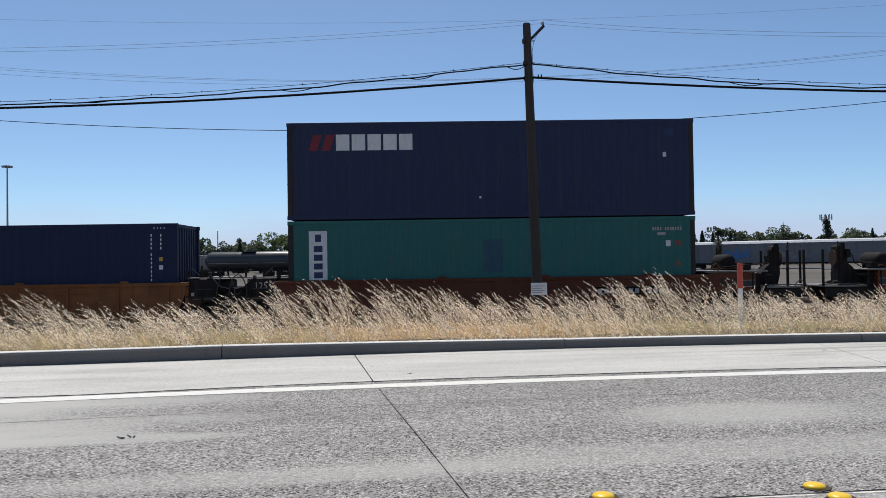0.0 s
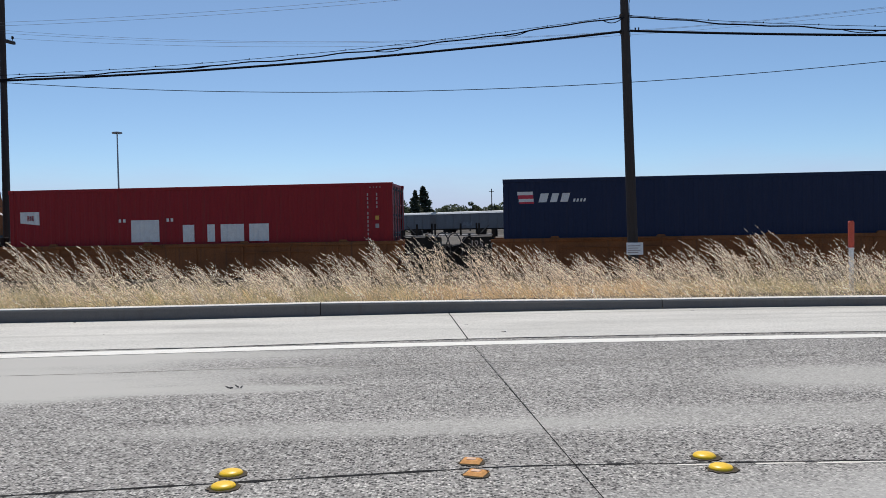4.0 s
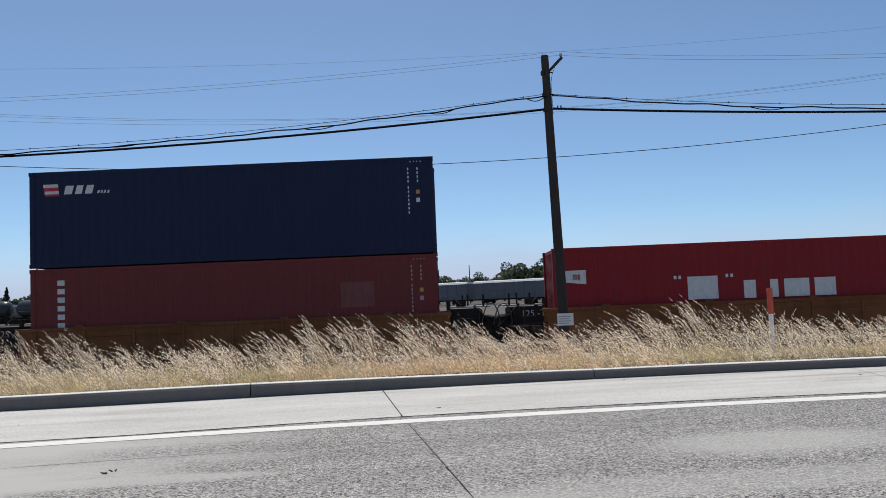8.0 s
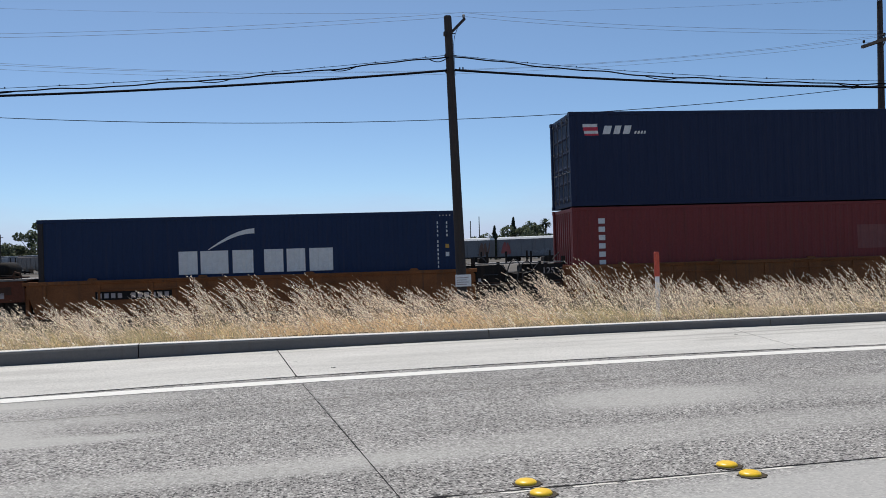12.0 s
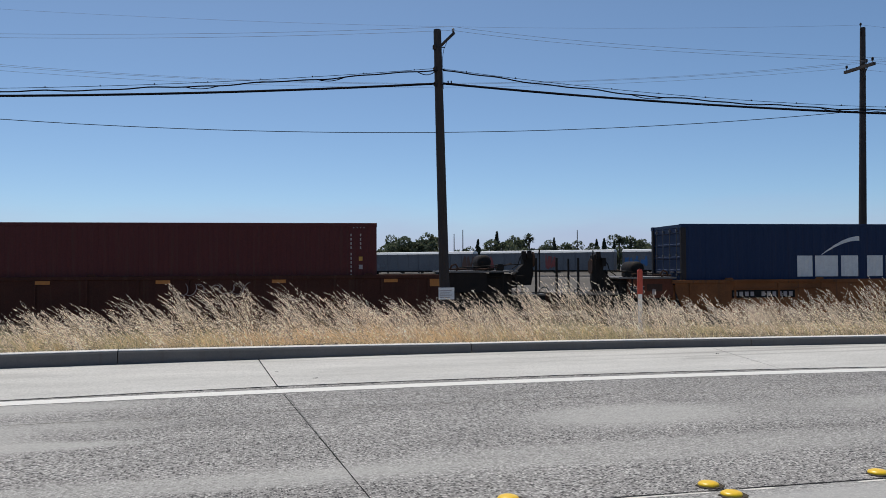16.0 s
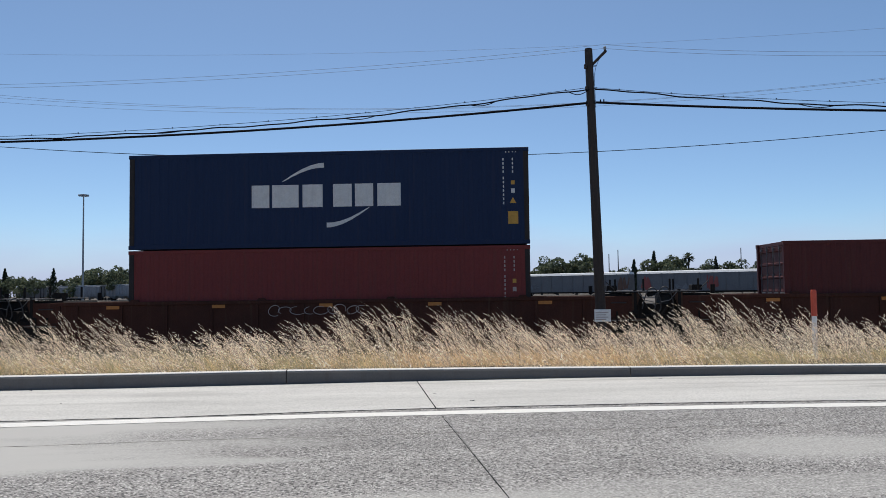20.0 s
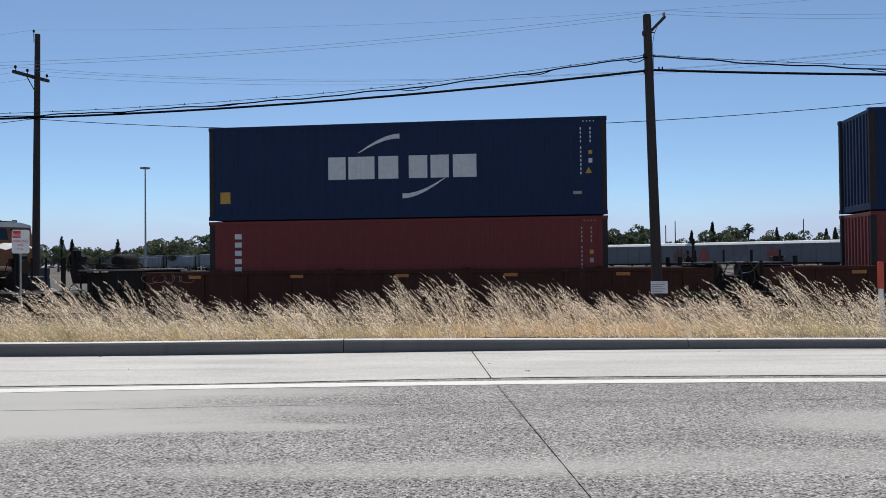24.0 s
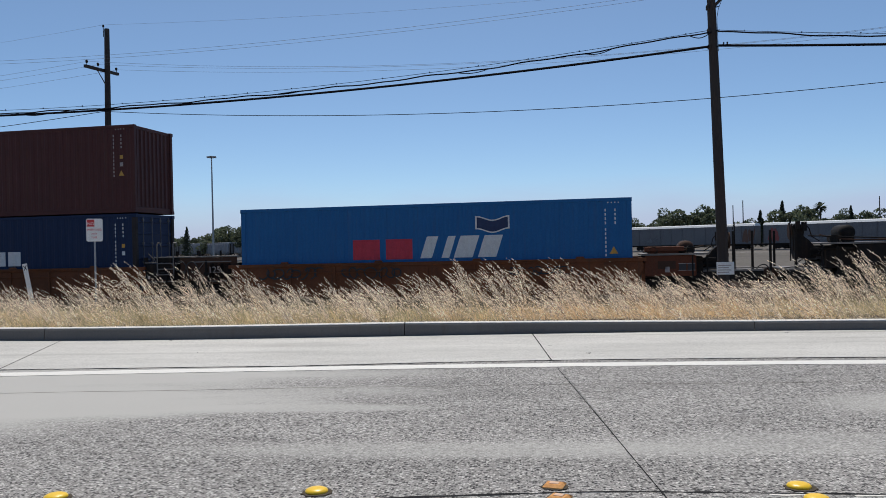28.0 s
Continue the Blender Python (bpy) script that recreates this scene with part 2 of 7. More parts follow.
class Shape:
    """Gathers boxes, tubes and prisms into one mesh."""

    def __init__(self):
        self.v, self.f = [], []

    def add(self, verts, faces):
        k = len(self.v)
        self.v += [tuple(p) for p in verts]
        self.f += [tuple(i + k for i in q) for q in faces]
        return self

    def box(self, x0, x1, y0, y1, z0, z1, c=0.0):
        """A box; c chamfers its four long edges."""
        if c <= 0:
            return self.add([(x0, y0, z0), (x1, y0, z0), (x1, y1, z0), (x0, y1, z0), (x0, y0, z1), (x1, y0, z1), (x1, y1, z1), (x0, y1, z1)],
                            [(3, 2, 1, 0), (4, 5, 6, 7), (0, 1, 5, 4), (1, 2, 6, 5), (2, 3, 7, 6), (3, 0, 4, 7)])
        dx, dy, dz = x1 - x0, y1 - y0, z1 - z0
        c = min(c, 0.4 * min(dx, dy, dz))
        if dx >= dy and dx >= dz:
            prof = [(y0 + c, z0), (y1 - c, z0), (y1, z0 + c), (y1, z1 - c), (y1 - c, z1), (y0 + c, z1), (y0, z1 - c), (y0, z0 + c)]
            return self.loft([[(x, a, b) for a, b in prof] for x in (x0, x1)])
        if dz >= dy:
            prof = [(x0 + c, y0), (x1 - c, y0), (x1, y0 + c), (x1, y1 - c), (x1 - c, y1), (x0 + c, y1), (x0, y1 - c), (x0, y0 + c)]
            return self.loft([[(a, b, z) for a, b in prof] for z in (z0, z1)])
        prof = [(x0 + c, z0), (x1 - c, z0), (x1, z0 + c), (x1, z1 - c), (x1 - c, z1), (x0 + c, z1), (x0, z1 - c), (x0, z0 + c)]
        return self.loft([[(a, y, b) for a, b in prof] for y in (y1, y0)])

    def loft(self, rings, caps=True, closed=True):
        n = len(rings[0])
        k = len(self.v)
        for r in rings:
            self.v += [tuple(p) for p in r]
        for i in range(len(rings) - 1):
            for j in range(n if closed else n - 1):
                a, b = k + i * n + j, k + i * n + (j + 1) % n
                self.f.append((a, b, b + n, a + n))
        if caps and closed:
            self.f.append(tuple(k + j for j in reversed(range(n))))
            self.f.append(tuple(k + (len(rings) - 1) * n + j for j in range(n)))
        return self

    def tube(self, a, b, r0, r1=None, sides=10):
        r1 = r0 if r1 is None else r1
        a, b = Vector(a), Vector(b)
        d = (b - a).normalized()
        u = d.orthogonal().normalized()
        w = d.cross(u)
        ring = lambda c, r: [c + r * (math.cos(2 * math.pi * k / sides) * u + math.sin(2 * math.pi * k / sides) * w) for k in range(sides)]
        return self.loft([ring(a, r0), ring(b, r1)])

    def path(self, pts, r, sides=6):
        pts = [Vector(p) for p in pts]
        rings = []
        u = (pts[1] - pts[0]).normalized().orthogonal().normalized()
        for i, p in enumerate(pts):
            d = (pts[min(i + 1, len(pts) - 1)] - pts[max(i - 1, 0)]).normalized()
            u = (u - d * u.dot(d)).normalized()
            w = d.cross(u)
            rings.append([p + r * (math.cos(2 * math.pi * k / sides) * u + math.sin(2 * math.pi * k / sides) * w) for k in range(sides)])
        return self.loft(rings)

    def prism(self, outline, y0, y1):
        """An outline in x and z, thick from y0 to y1."""
        return self.loft([[(x, y1, z) for x, z in outline], [(x, y0, z) for x, z in outline]])

    def lathe(self, prof, centre, sides=24):
        """A profile of (radius, z) turned about the upright line through centre."""
        x, y, z = centre
        return self.loft([[(x + r * math.cos(2 * math.pi * k / sides), y + r * math.sin(2 * math.pi * k / sides), z + h) for k in range(sides)] for r, h in prof])

    def wheel(self, prof, centre, sides=24):
        """A profile of (radius, y) turned about a level axle along y."""
        x, y, z = centre
        return self.loft([[(x + r * math.cos(2 * math.pi * k / sides), y + h, z + r * math.sin(2 * math.pi * k / sides)) for k in range(sides)] for r, h in prof])

    def ring(self, centre, radius, r, sides=24):
        """A ring lying in the plane across y."""
        x, y, z = centre
        prof = [(radius + r * math.cos(k * math.pi / 3), r * math.sin(k * math.pi / 3)) for k in range(6)]
        k0 = len(self.v)
        for i in range(sides):
            a = 2 * math.pi * i / sides
            self.v += [(x + q * math.cos(a), y + h, z + q * math.sin(a)) for q, h in prof]
        for i in range(sides):
            for j in range(6):
                a, b = k0 + i * 6 + j, k0 + i * 6 + (j + 1) % 6
                c, d = k0 + (i + 1) % sides * 6 + j, k0 + (i + 1) % sides * 6 + (j + 1) % 6
                self.f.append((a, c, d, b))
        return self

    def mesh(self, name, material, smooth=False):
        return mesh_of(name, self.v, self.f, material, smooth)


def part(name, shape, material, parent, label="", m=None, smooth=False):
    """One mesh object under a thing or a part. shape: a Shape, or a ready mesh."""
    me = shape.mesh(name, material, smooth) if isinstance(shape, Shape) else shape
    ob = new(name, me)
    ob.parent = parent
    if m is not None:
        ob.matrix_basis = m
    if label:
        ob["label"] = label
    return ob


def thing(name, m, label, category, group="", kind=""):
    ob = new(name)
    ob.empty_display_size = 0.2
    ob.matrix_basis = m
    return tagged(ob, label, category, group, kind)


def solid(name, shape, material, m, label, category, group="", kind="", smooth=False):
    me = shape.mesh(name, material, smooth) if isinstance(shape, Shape) else shape
    ob = new(name, me)
    ob.matrix_basis = m
    return tagged(ob, label, category, group, kind)


# surfaces
M_slab = speckled("exposed_aggregate_concrete", (0.315, 0.303, 0.285), (0.045, 0.043, 0.042), (0.53, 0.515, 0.485), (0.455, 0.445, 0.415), [(2.75, 5.38, 0.85, 0.50, 0.55), (4.2, 5.25, 2.6, 0.50, 0.25), (2.0, 4.30, 2.6, 0.34, 0.4), (-0.3, 4.22, 1.7, 0.2, 0.45), (-4.0, 6.72, 3.5, 0.62, 1.0), (-8.5, 6.72, 5.0, 0.62, 1.0), (-4.6, 5.90, 3.7, 0.66, 1.0), (-3.3, 5.45, 2.0, 0.55, 0.95), (-5.9, 5.0, 3.4, 0.95, 1.0), (-9.0, 5.60, 5.0, 1.20, 1.0), (-1.5, 5.32, 1.1, 0.16, 0.7), (6.6, 5.35, 2.2, 0.4, 0.5), (11.5, 6.0, 2.4, 0.45, 0.45)], scale=76.0)
M_slab_near = speckled("worn_lane_concrete", (0.32, 0.308, 0.29), (0.05, 0.048, 0.046), (0.55, 0.535, 0.50), (0.44, 0.432, 0.408), [(3.2, 2.95, 2.6, 0.55, 0.8), (8.4, 2.8, 3.0, 0.60, 0.65), (0.5, 2.2, 2.0, 0.3, 0.4)], scale=76.0)
M_gutter = speckled("broomed_concrete", (0.58, 0.567, 0.527), (0.565, 0.552, 0.512), (0.595, 0.582, 0.541), (0.27, 0.26, 0.235), [(8.5, 8.95, 5.5, 0.085, 0.5), (7.5, 8.60, 4.5, 0.08, 0.4), (10.0, 9.2, 4.5, 0.07, 0.45), (6.0, 9.5, 9.0, 0.08, 0.35), (-7.0, 8.3, 6.0, 0.10, 0.25), (5.2, 8.4, 0.35, 0.12, 0.4), (-2.3, 8.9, 0.5, 0.3, 0.22), (1.9, 8.2, 1.2, 0.35, 0.12)], 60.0, spread=0.9, grit=0.008, relief=0.0)
# one kerb concrete, two tones: grimy face darkened for shade, top paled for sun
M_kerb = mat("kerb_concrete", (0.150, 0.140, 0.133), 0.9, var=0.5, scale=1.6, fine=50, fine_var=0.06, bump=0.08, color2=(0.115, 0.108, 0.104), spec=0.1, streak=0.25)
M_kerb_top = mat("pale_sunlit_concrete", (0.74, 0.71, 0.65), 0.9, var=0.4, scale=5, fine=50, fine_var=0.12, bump=0.2, color2=(0.48, 0.46, 0.42), spec=0.2)
M_white = mat("road_paint_white", (0.76, 0.74, 0.68), 0.6, var=0.3, scale=9, fine=70, fine_var=0.1, bump=0.2, color2=(0.6, 0.6, 0.57))
M_tar = mat("joint_sealant", (0.02, 0.02, 0.02), 0.9, spec=0.05, var=0.4, scale=8, bump=0.3, color2=(0.05, 0.05, 0.05))
M_dot = mat("yellow_ceramic", (0.95, 0.60, 0.02), 0.35, var=0.2, scale=22, fine=90, fine_var=0.06, bump=0.05, color2=(0.62, 0.38, 0.05))
M_adhesive = mat("bitumen_adhesive", (0.09, 0.075, 0.055), 0.9, spec=0.1, var=0.4, scale=30, bump=0.4)
M_reflector = mat("amber_plastic", (0.60, 0.28, 0.09), 0.7, spec=0.15, var=0.3, scale=30, bump=0.1, color2=(0.7, 0.45, 0.2))
M_pad = mat("worn_pad", (0.74, 0.52, 0.38), 0.8, var=0.4, scale=60, bump=0.2, spec=0.1, color2=(0.45, 0.25, 0.14))
M_lens = mat("reflector_lens", (0.55, 0.27, 0.09), 0.5, spec=0.25, var=0.2, scale=40, bump=0.0)
M_dirt = mat("dry_dirt", (0.22, 0.18, 0.13), 0.95, var=0.6, scale=0.6, fine=14, fine_var=0.25, bump=0.6, color2=(0.15, 0.125, 0.095), spec=0.1)
M_gravel = mat("ballast_gravel", (0.19, 0.175, 0.16), 0.95, var=0.5, scale=2.0, fine=24, fine_var=0.4, bump=0.9, color2=(0.12, 0.11, 0.10), spec=0.1)
M_yard = mat("yard_gravel", (0.15, 0.138, 0.122), 0.95, var=0.7, scale=0.06, fine=3, fine_var=0.2, bump=0.2, color2=(0.10, 0.09, 0.08), spec=0.05, stretch=(0.3, 1, 1))
M_rail = mat("rail_steel", (0.23, 0.16, 0.12), 0.5, 0.6, var=0.4, scale=6, bump=0.2)
M_tie = mat("tie_timber", (0.11, 0.085, 0.065), 0.9, var=0.5, scale=5, bump=0.4)
M_pole = mat("creosoted_timber", (0.042, 0.032, 0.028), 0.85, var=0.5, scale=3, fine=40, fine_var=0.2, bump=0.5, color2=(0.035, 0.028, 0.024), stretch=(6, 6, 0.5))
M_wire = mat("black_cable", (0.008, 0.009, 0.013), 0.9, spec=0.08, var=0.2, scale=4, bump=0.0)
M_thin = mat("bare_wire", (0.16, 0.17, 0.19), 0.7, 0.0, var=0.2, scale=4, bump=0.0)
M_galv = mat("galvanised_steel", (0.36, 0.37, 0.38), 0.55, 0.4, var=0.3, scale=8, bump=0.1)
M_bar = mat("dull_bar_steel", (0.13, 0.125, 0.13), 0.6, 0.2, var=0.4, scale=6, bump=0.1, color2=(0.07, 0.06, 0.06))
M_dark = mat("black_car_steel", (0.016, 0.015, 0.0145), 0.75, var=0.5, scale=3, fine=30, bump=0.2, spec=0.12, color2=(0.04, 0.03, 0.024), streak=0.3)
M_deck = mat("worn_deck_steel", (0.20, 0.185, 0.17), 0.6, 0.2, var=0.5, scale=4, fine=30, bump=0.2, color2=(0.09, 0.07, 0.06))
M_rust = mat("rusty_gear", (0.075, 0.04, 0.027), 0.8, var=0.5, scale=5, fine=40, bump=0.3, spec=0.15, color2=(0.04, 0.028, 0.022))
M_wheel = mat("wheel_steel", (0.10, 0.075, 0.06), 0.55, 0.5, var=0.4, scale=6, bump=0.2)
M_hose = mat("grimy_hose", (0.042, 0.040, 0.039), 0.6, var=0.3, scale=10, bump=0.1)
M_signface = mat("sign_white", (0.80, 0.80, 0.78), 0.45, var=0.15, scale=6, bump=0.0)
M_red_ink = mat("sign_red", (0.62, 0.05, 0.05), 0.5, var=0.15, scale=10, bump=0.0)
M_ink = mat("dark_ink", (0.03, 0.03, 0.035), 0.6, var=0.15, scale=10, bump=0.0)
M_orange = mat("marker_orange", (0.55, 0.075, 0.036), 0.5, var=0.25, scale=10, bump=0.05)
M_paint = mat("marking_white", (0.72, 0.72, 0.70), 0.6, var=0.35, scale=6, fine=50, bump=0.05, color2=(0.45, 0.44, 0.42))
M_strip = mat("reflective_orange", (0.52, 0.19, 0.032), 0.5, var=0.4, scale=6, bump=0.05, color2=(0.30, 0.11, 0.027))
M_plate = mat("faded_orange", (0.24, 0.10, 0.03), 0.7, var=0.4, scale=6, bump=0.05, color2=(0.13, 0.055, 0.025))
M_paint_dim = mat("marking_faded", (0.42, 0.36, 0.34), 0.65, var=0.4, scale=8, bump=0.05)
M_yellow = mat("marking_yellow", (0.58, 0.32, 0.05), 0.55, var=0.25, scale=9, bump=0.05)
M_logo_red = mat("marking_red", (0.55, 0.03, 0.06), 0.55, var=0.3, scale=6, bump=0.05)
M_logo_maroon = mat("marking_dark_red", (0.20, 0.012, 0.022), 0.6, var=0.5, scale=5, bump=0.05, color2=(0.09, 0.012, 0.025))
M_logo_navy = mat("marking_navy", (0.012, 0.03, 0.10), 0.55, var=0.3, scale=6, bump=0.05)
M_grime = mat("grimy_post_steel", (0.045, 0.04, 0.04), 0.75, var=0.5, scale=4, fine=30, bump=0.2, spec=0.15, color2=(0.025, 0.022, 0.022), streak=0.4)
M_patch_teal = mat("teal_repair_patch", (0.02, 0.085, 0.125), 0.6, var=0.4, scale=4, bump=0.1)
M_patch = mat("repair_patch", (0.21, 0.058, 0.05), 0.6, var=0.3, scale=4, bump=0.1)

PAINTS = {
    "navy": mat("navy_paint", (0.025, 0.034, 0.078), 0.6, var=0.35, scale=1.2, fine=25, fine_var=0.1, bump=0.1, spec=0.25, color2=(0.032, 0.040, 0.08), streak=0.25),
    "dark_navy": mat("dark_navy_paint", (0.012, 0.021, 0.058), 0.6, var=0.35, scale=0.5, fine=25, fine_var=0.08, bump=0.1, spec=0.25, color2=(0.015, 0.025, 0.058), streak=0.08),
    "royal": mat("royal_blue_paint", (0.0095, 0.025, 0.072), 0.6, var=0.35, scale=0.7, fine=25, fine_var=0.08, bump=0.1, spec=0.25, color2=(0.014, 0.029, 0.072), streak=0.12),
    "teal": mat("teal_paint", (0.028, 0.14, 0.125), 0.5, var=0.35, scale=1.0, fine=25, fine_var=0.1, bump=0.1, spec=0.25, color2=(0.024, 0.11, 0.105), streak=0.25),
    "red": mat("bright_red_paint", (0.27, 0.012, 0.017), 0.52, var=0.3, scale=1.2, fine=25, fine_var=0.1, bump=0.1, spec=0.25, color2=(0.25, 0.02, 0.02), streak=0.25),
    "brick": mat("brick_red_paint", (0.19, 0.034, 0.033), 0.56, var=0.35, scale=1.2, fine=25, fine_var=0.1, bump=0.1, spec=0.25, color2=(0.17, 0.04, 0.03), streak=0.3),
    "maroon": mat("maroon_paint", (0.098, 0.020, 0.019), 0.55, var=0.35, scale=1.2, fine=25, fine_var=0.1, bump=0.1, spec=0.25, color2=(0.09, 0.025, 0.02), streak=0.35),
    "brown": mat("red_brown_paint", (0.08, 0.024, 0.022), 0.55, var=0.35, scale=1.2, fine=25, fine_var=0.1, bump=0.1, spec=0.25, color2=(0.055, 0.022, 0.02), streak=0.35),
    "sky": mat("azure_paint", (0.010, 0.125, 0.33), 0.45, var=0.25, scale=1.2, fine=25, fine_var=0.08, bump=0.1, spec=0.25, color2=(0.015, 0.10, 0.27), streak=0.15),
}
CAR_PAINT = {
    "orange": mat("yellow_ochre_car_paint", (0.25, 0.092, 0.03), 0.7, var=0.5, scale=1.5, fine=25, fine_var=0.15, bump=0.2, spec=0.25, color2=(0.09, 0.038, 0.017), streak=0.7),
    "russet": mat("russet_car_paint", (0.13, 0.042, 0.022), 0.7, var=0.5, scale=1.5, fine=25, fine_var=0.15, bump=0.2, spec=0.2, color2=(0.10, 0.035, 0.02), streak=0.5),
    "ochre": mat("browned_ochre_car_paint", (0.18, 0.062, 0.026), 0.7, var=0.5, scale=1.5, fine=25, fine_var=0.15, bump=0.2, spec=0.2, color2=(0.07, 0.031, 0.017), streak=0.7),
    "rust": mat("oxide_car_paint", (0.075, 0.027, 0.018), 0.7, var=0.5, scale=1.5, fine=25, fine_var=0.15, bump=0.2, spec=0.15, color2=(0.045, 0.022, 0.016), streak=0.5),
}

# ---- ground, road, kerb ----
def build_ground():
    prof = [(-4000, -0.10), (-60, -0.10), (9.55, -0.10), (9.86, 0.05), (10.4, 0.10), (11.5, 0.05), (12.8, -0.45), (14.5, -0.72), (40, GROUND_Z), (4500, GROUND_Z)]
    xs = [-4000, -400, -60, -20, 0, 20, 60, 400, 4000]
    v = [(x, n, z) for n, z in prof for x in xs]
    k = len(xs)
    f = [(i * k + j, i * k + j + 1, (i + 1) * k + j + 1, (i + 1) * k + j) for i in range(len(prof) - 1) for j in range(k - 1)]
    me = mesh_of("ground", v, f, M_dirt)
    me.materials.append(M_yard)
    for p in me.polygons:
        if p.center.y > 30:
            p.material_index = 1
    ob = new("ground", me)
    ob.matrix_basis = road_pose(0, 0)
    tagged(ob, "dry dirt verge and pale gravel yard ground", "ground", kind="structure")


def slab(parent, name, corners, z, material, thick=0.09):
    """A concrete slab with slightly eased upper edges."""
    c = Vector((sum(p[0] for p in corners) / len(corners), sum(p[1] for p in corners) / len(corners)))
    e = 0.003
    inner = []
    for x, y in corners:
        d = (c - Vector((x, y)))
        inner.append((x + (math.copysign(e, d.x) if x in (min(q[0] for q in corners), max(q[0] for q in corners)) else 0), y + math.copysign(e, d.y)))
    s = Shape()
    s.loft([[(x, y, z - thick) for x, y in corners], [(x, y, z - e) for x, y in corners], [(x, y, z) for x, y in inner]])
    part(name, s, material, parent)


YEL_N, BASE_N, BACK_N = 3.485, 9.613, 9.79
JOINT = lambda n: 0.617 - 0.066 * (n - YEL_N)       # the skewed joint across the lane


def swing(coef, s, lo, hi):
    """A gentle curve along the road, straight beyond both ends."""
    q = min(max(s, lo), hi)
    f = lambda x: sum(c * x ** (len(coef) - 1 - k) for k, c in enumerate(coef))
    return f(q) + (s - q) * (f(q + 0.05) - f(q - 0.05)) / 0.1


def kerb_n(s):
    """Foot of the kerb, which bows away from the eye and back."""
    return swing((9.741e-05, -0.001217, -0.006977, 0.02903, 9.748), s, -6.9, 11.2)


def line_n(s):
    """Near edge of the painted edge line."""
    return swing((-0.0002704, -0.007722, 0.02313, 7.058), s, -6.0, 9.5)


def seam_n(s):
    """Where the lane's concrete meets the gutter."""
    return line_n(s) + float(np.interp(s, (-5.2, -3.6, -2.0, -0.7, 0.5, 3.5, 5.0, 6.6, 8.6), (0.44, 0.36, 0.29, 0.37, 0.41, 0.41, 0.38, 0.33, 0.34)))


def kerb_z(s):
    return float(np.interp(s, (-6.0, -1.3, 0.2, 2.8, 6.6), (0.155, 0.157, 0.142, 0.116, 0.110)))


def bend(s, k=0.115):
    """The centre joint and its markers swing towards the eye on both sides of the cross joint."""
    if s < 0.3:
        return k * (max(s, -3.4) - 0.3)
    return -0.028 * max(0.0, min(s, 12.0) - 0.6)


def yel(s):
    return YEL_N + bend(s)


def along(a, b, step=0.4):
    n = max(1, int(abs(b - a) / step))
    return [a + (b - a) * k / n for k in range(n + 1)]


def strip_slab(parent, name, near, far, material, z=0.0, thick=0.09):
    """A slab between a near and a far edge, each a row of (s, n), with slightly eased upper edges."""
    e = 0.003
    ring = near + far[::-1]
    inner = [(x, n + e) for x, n in near] + [(x, n - e) for x, n in far[::-1]]
    part(name, Shape().loft([[(x, n, z - thick) for x, n in ring], [(x, n, z - e) for x, n in ring], [(x, n, z) for x, n in inner]]), material, parent)


def stripe(f0, f1, a, b, z, step=0.12):
    """A thin painted or poured band between two edges."""
    xs = along(a, b, step)
    return Shape().loft([[(x, f0(x), z) for x in xs], [(x, f1(x), z) for x in xs]], closed=False)


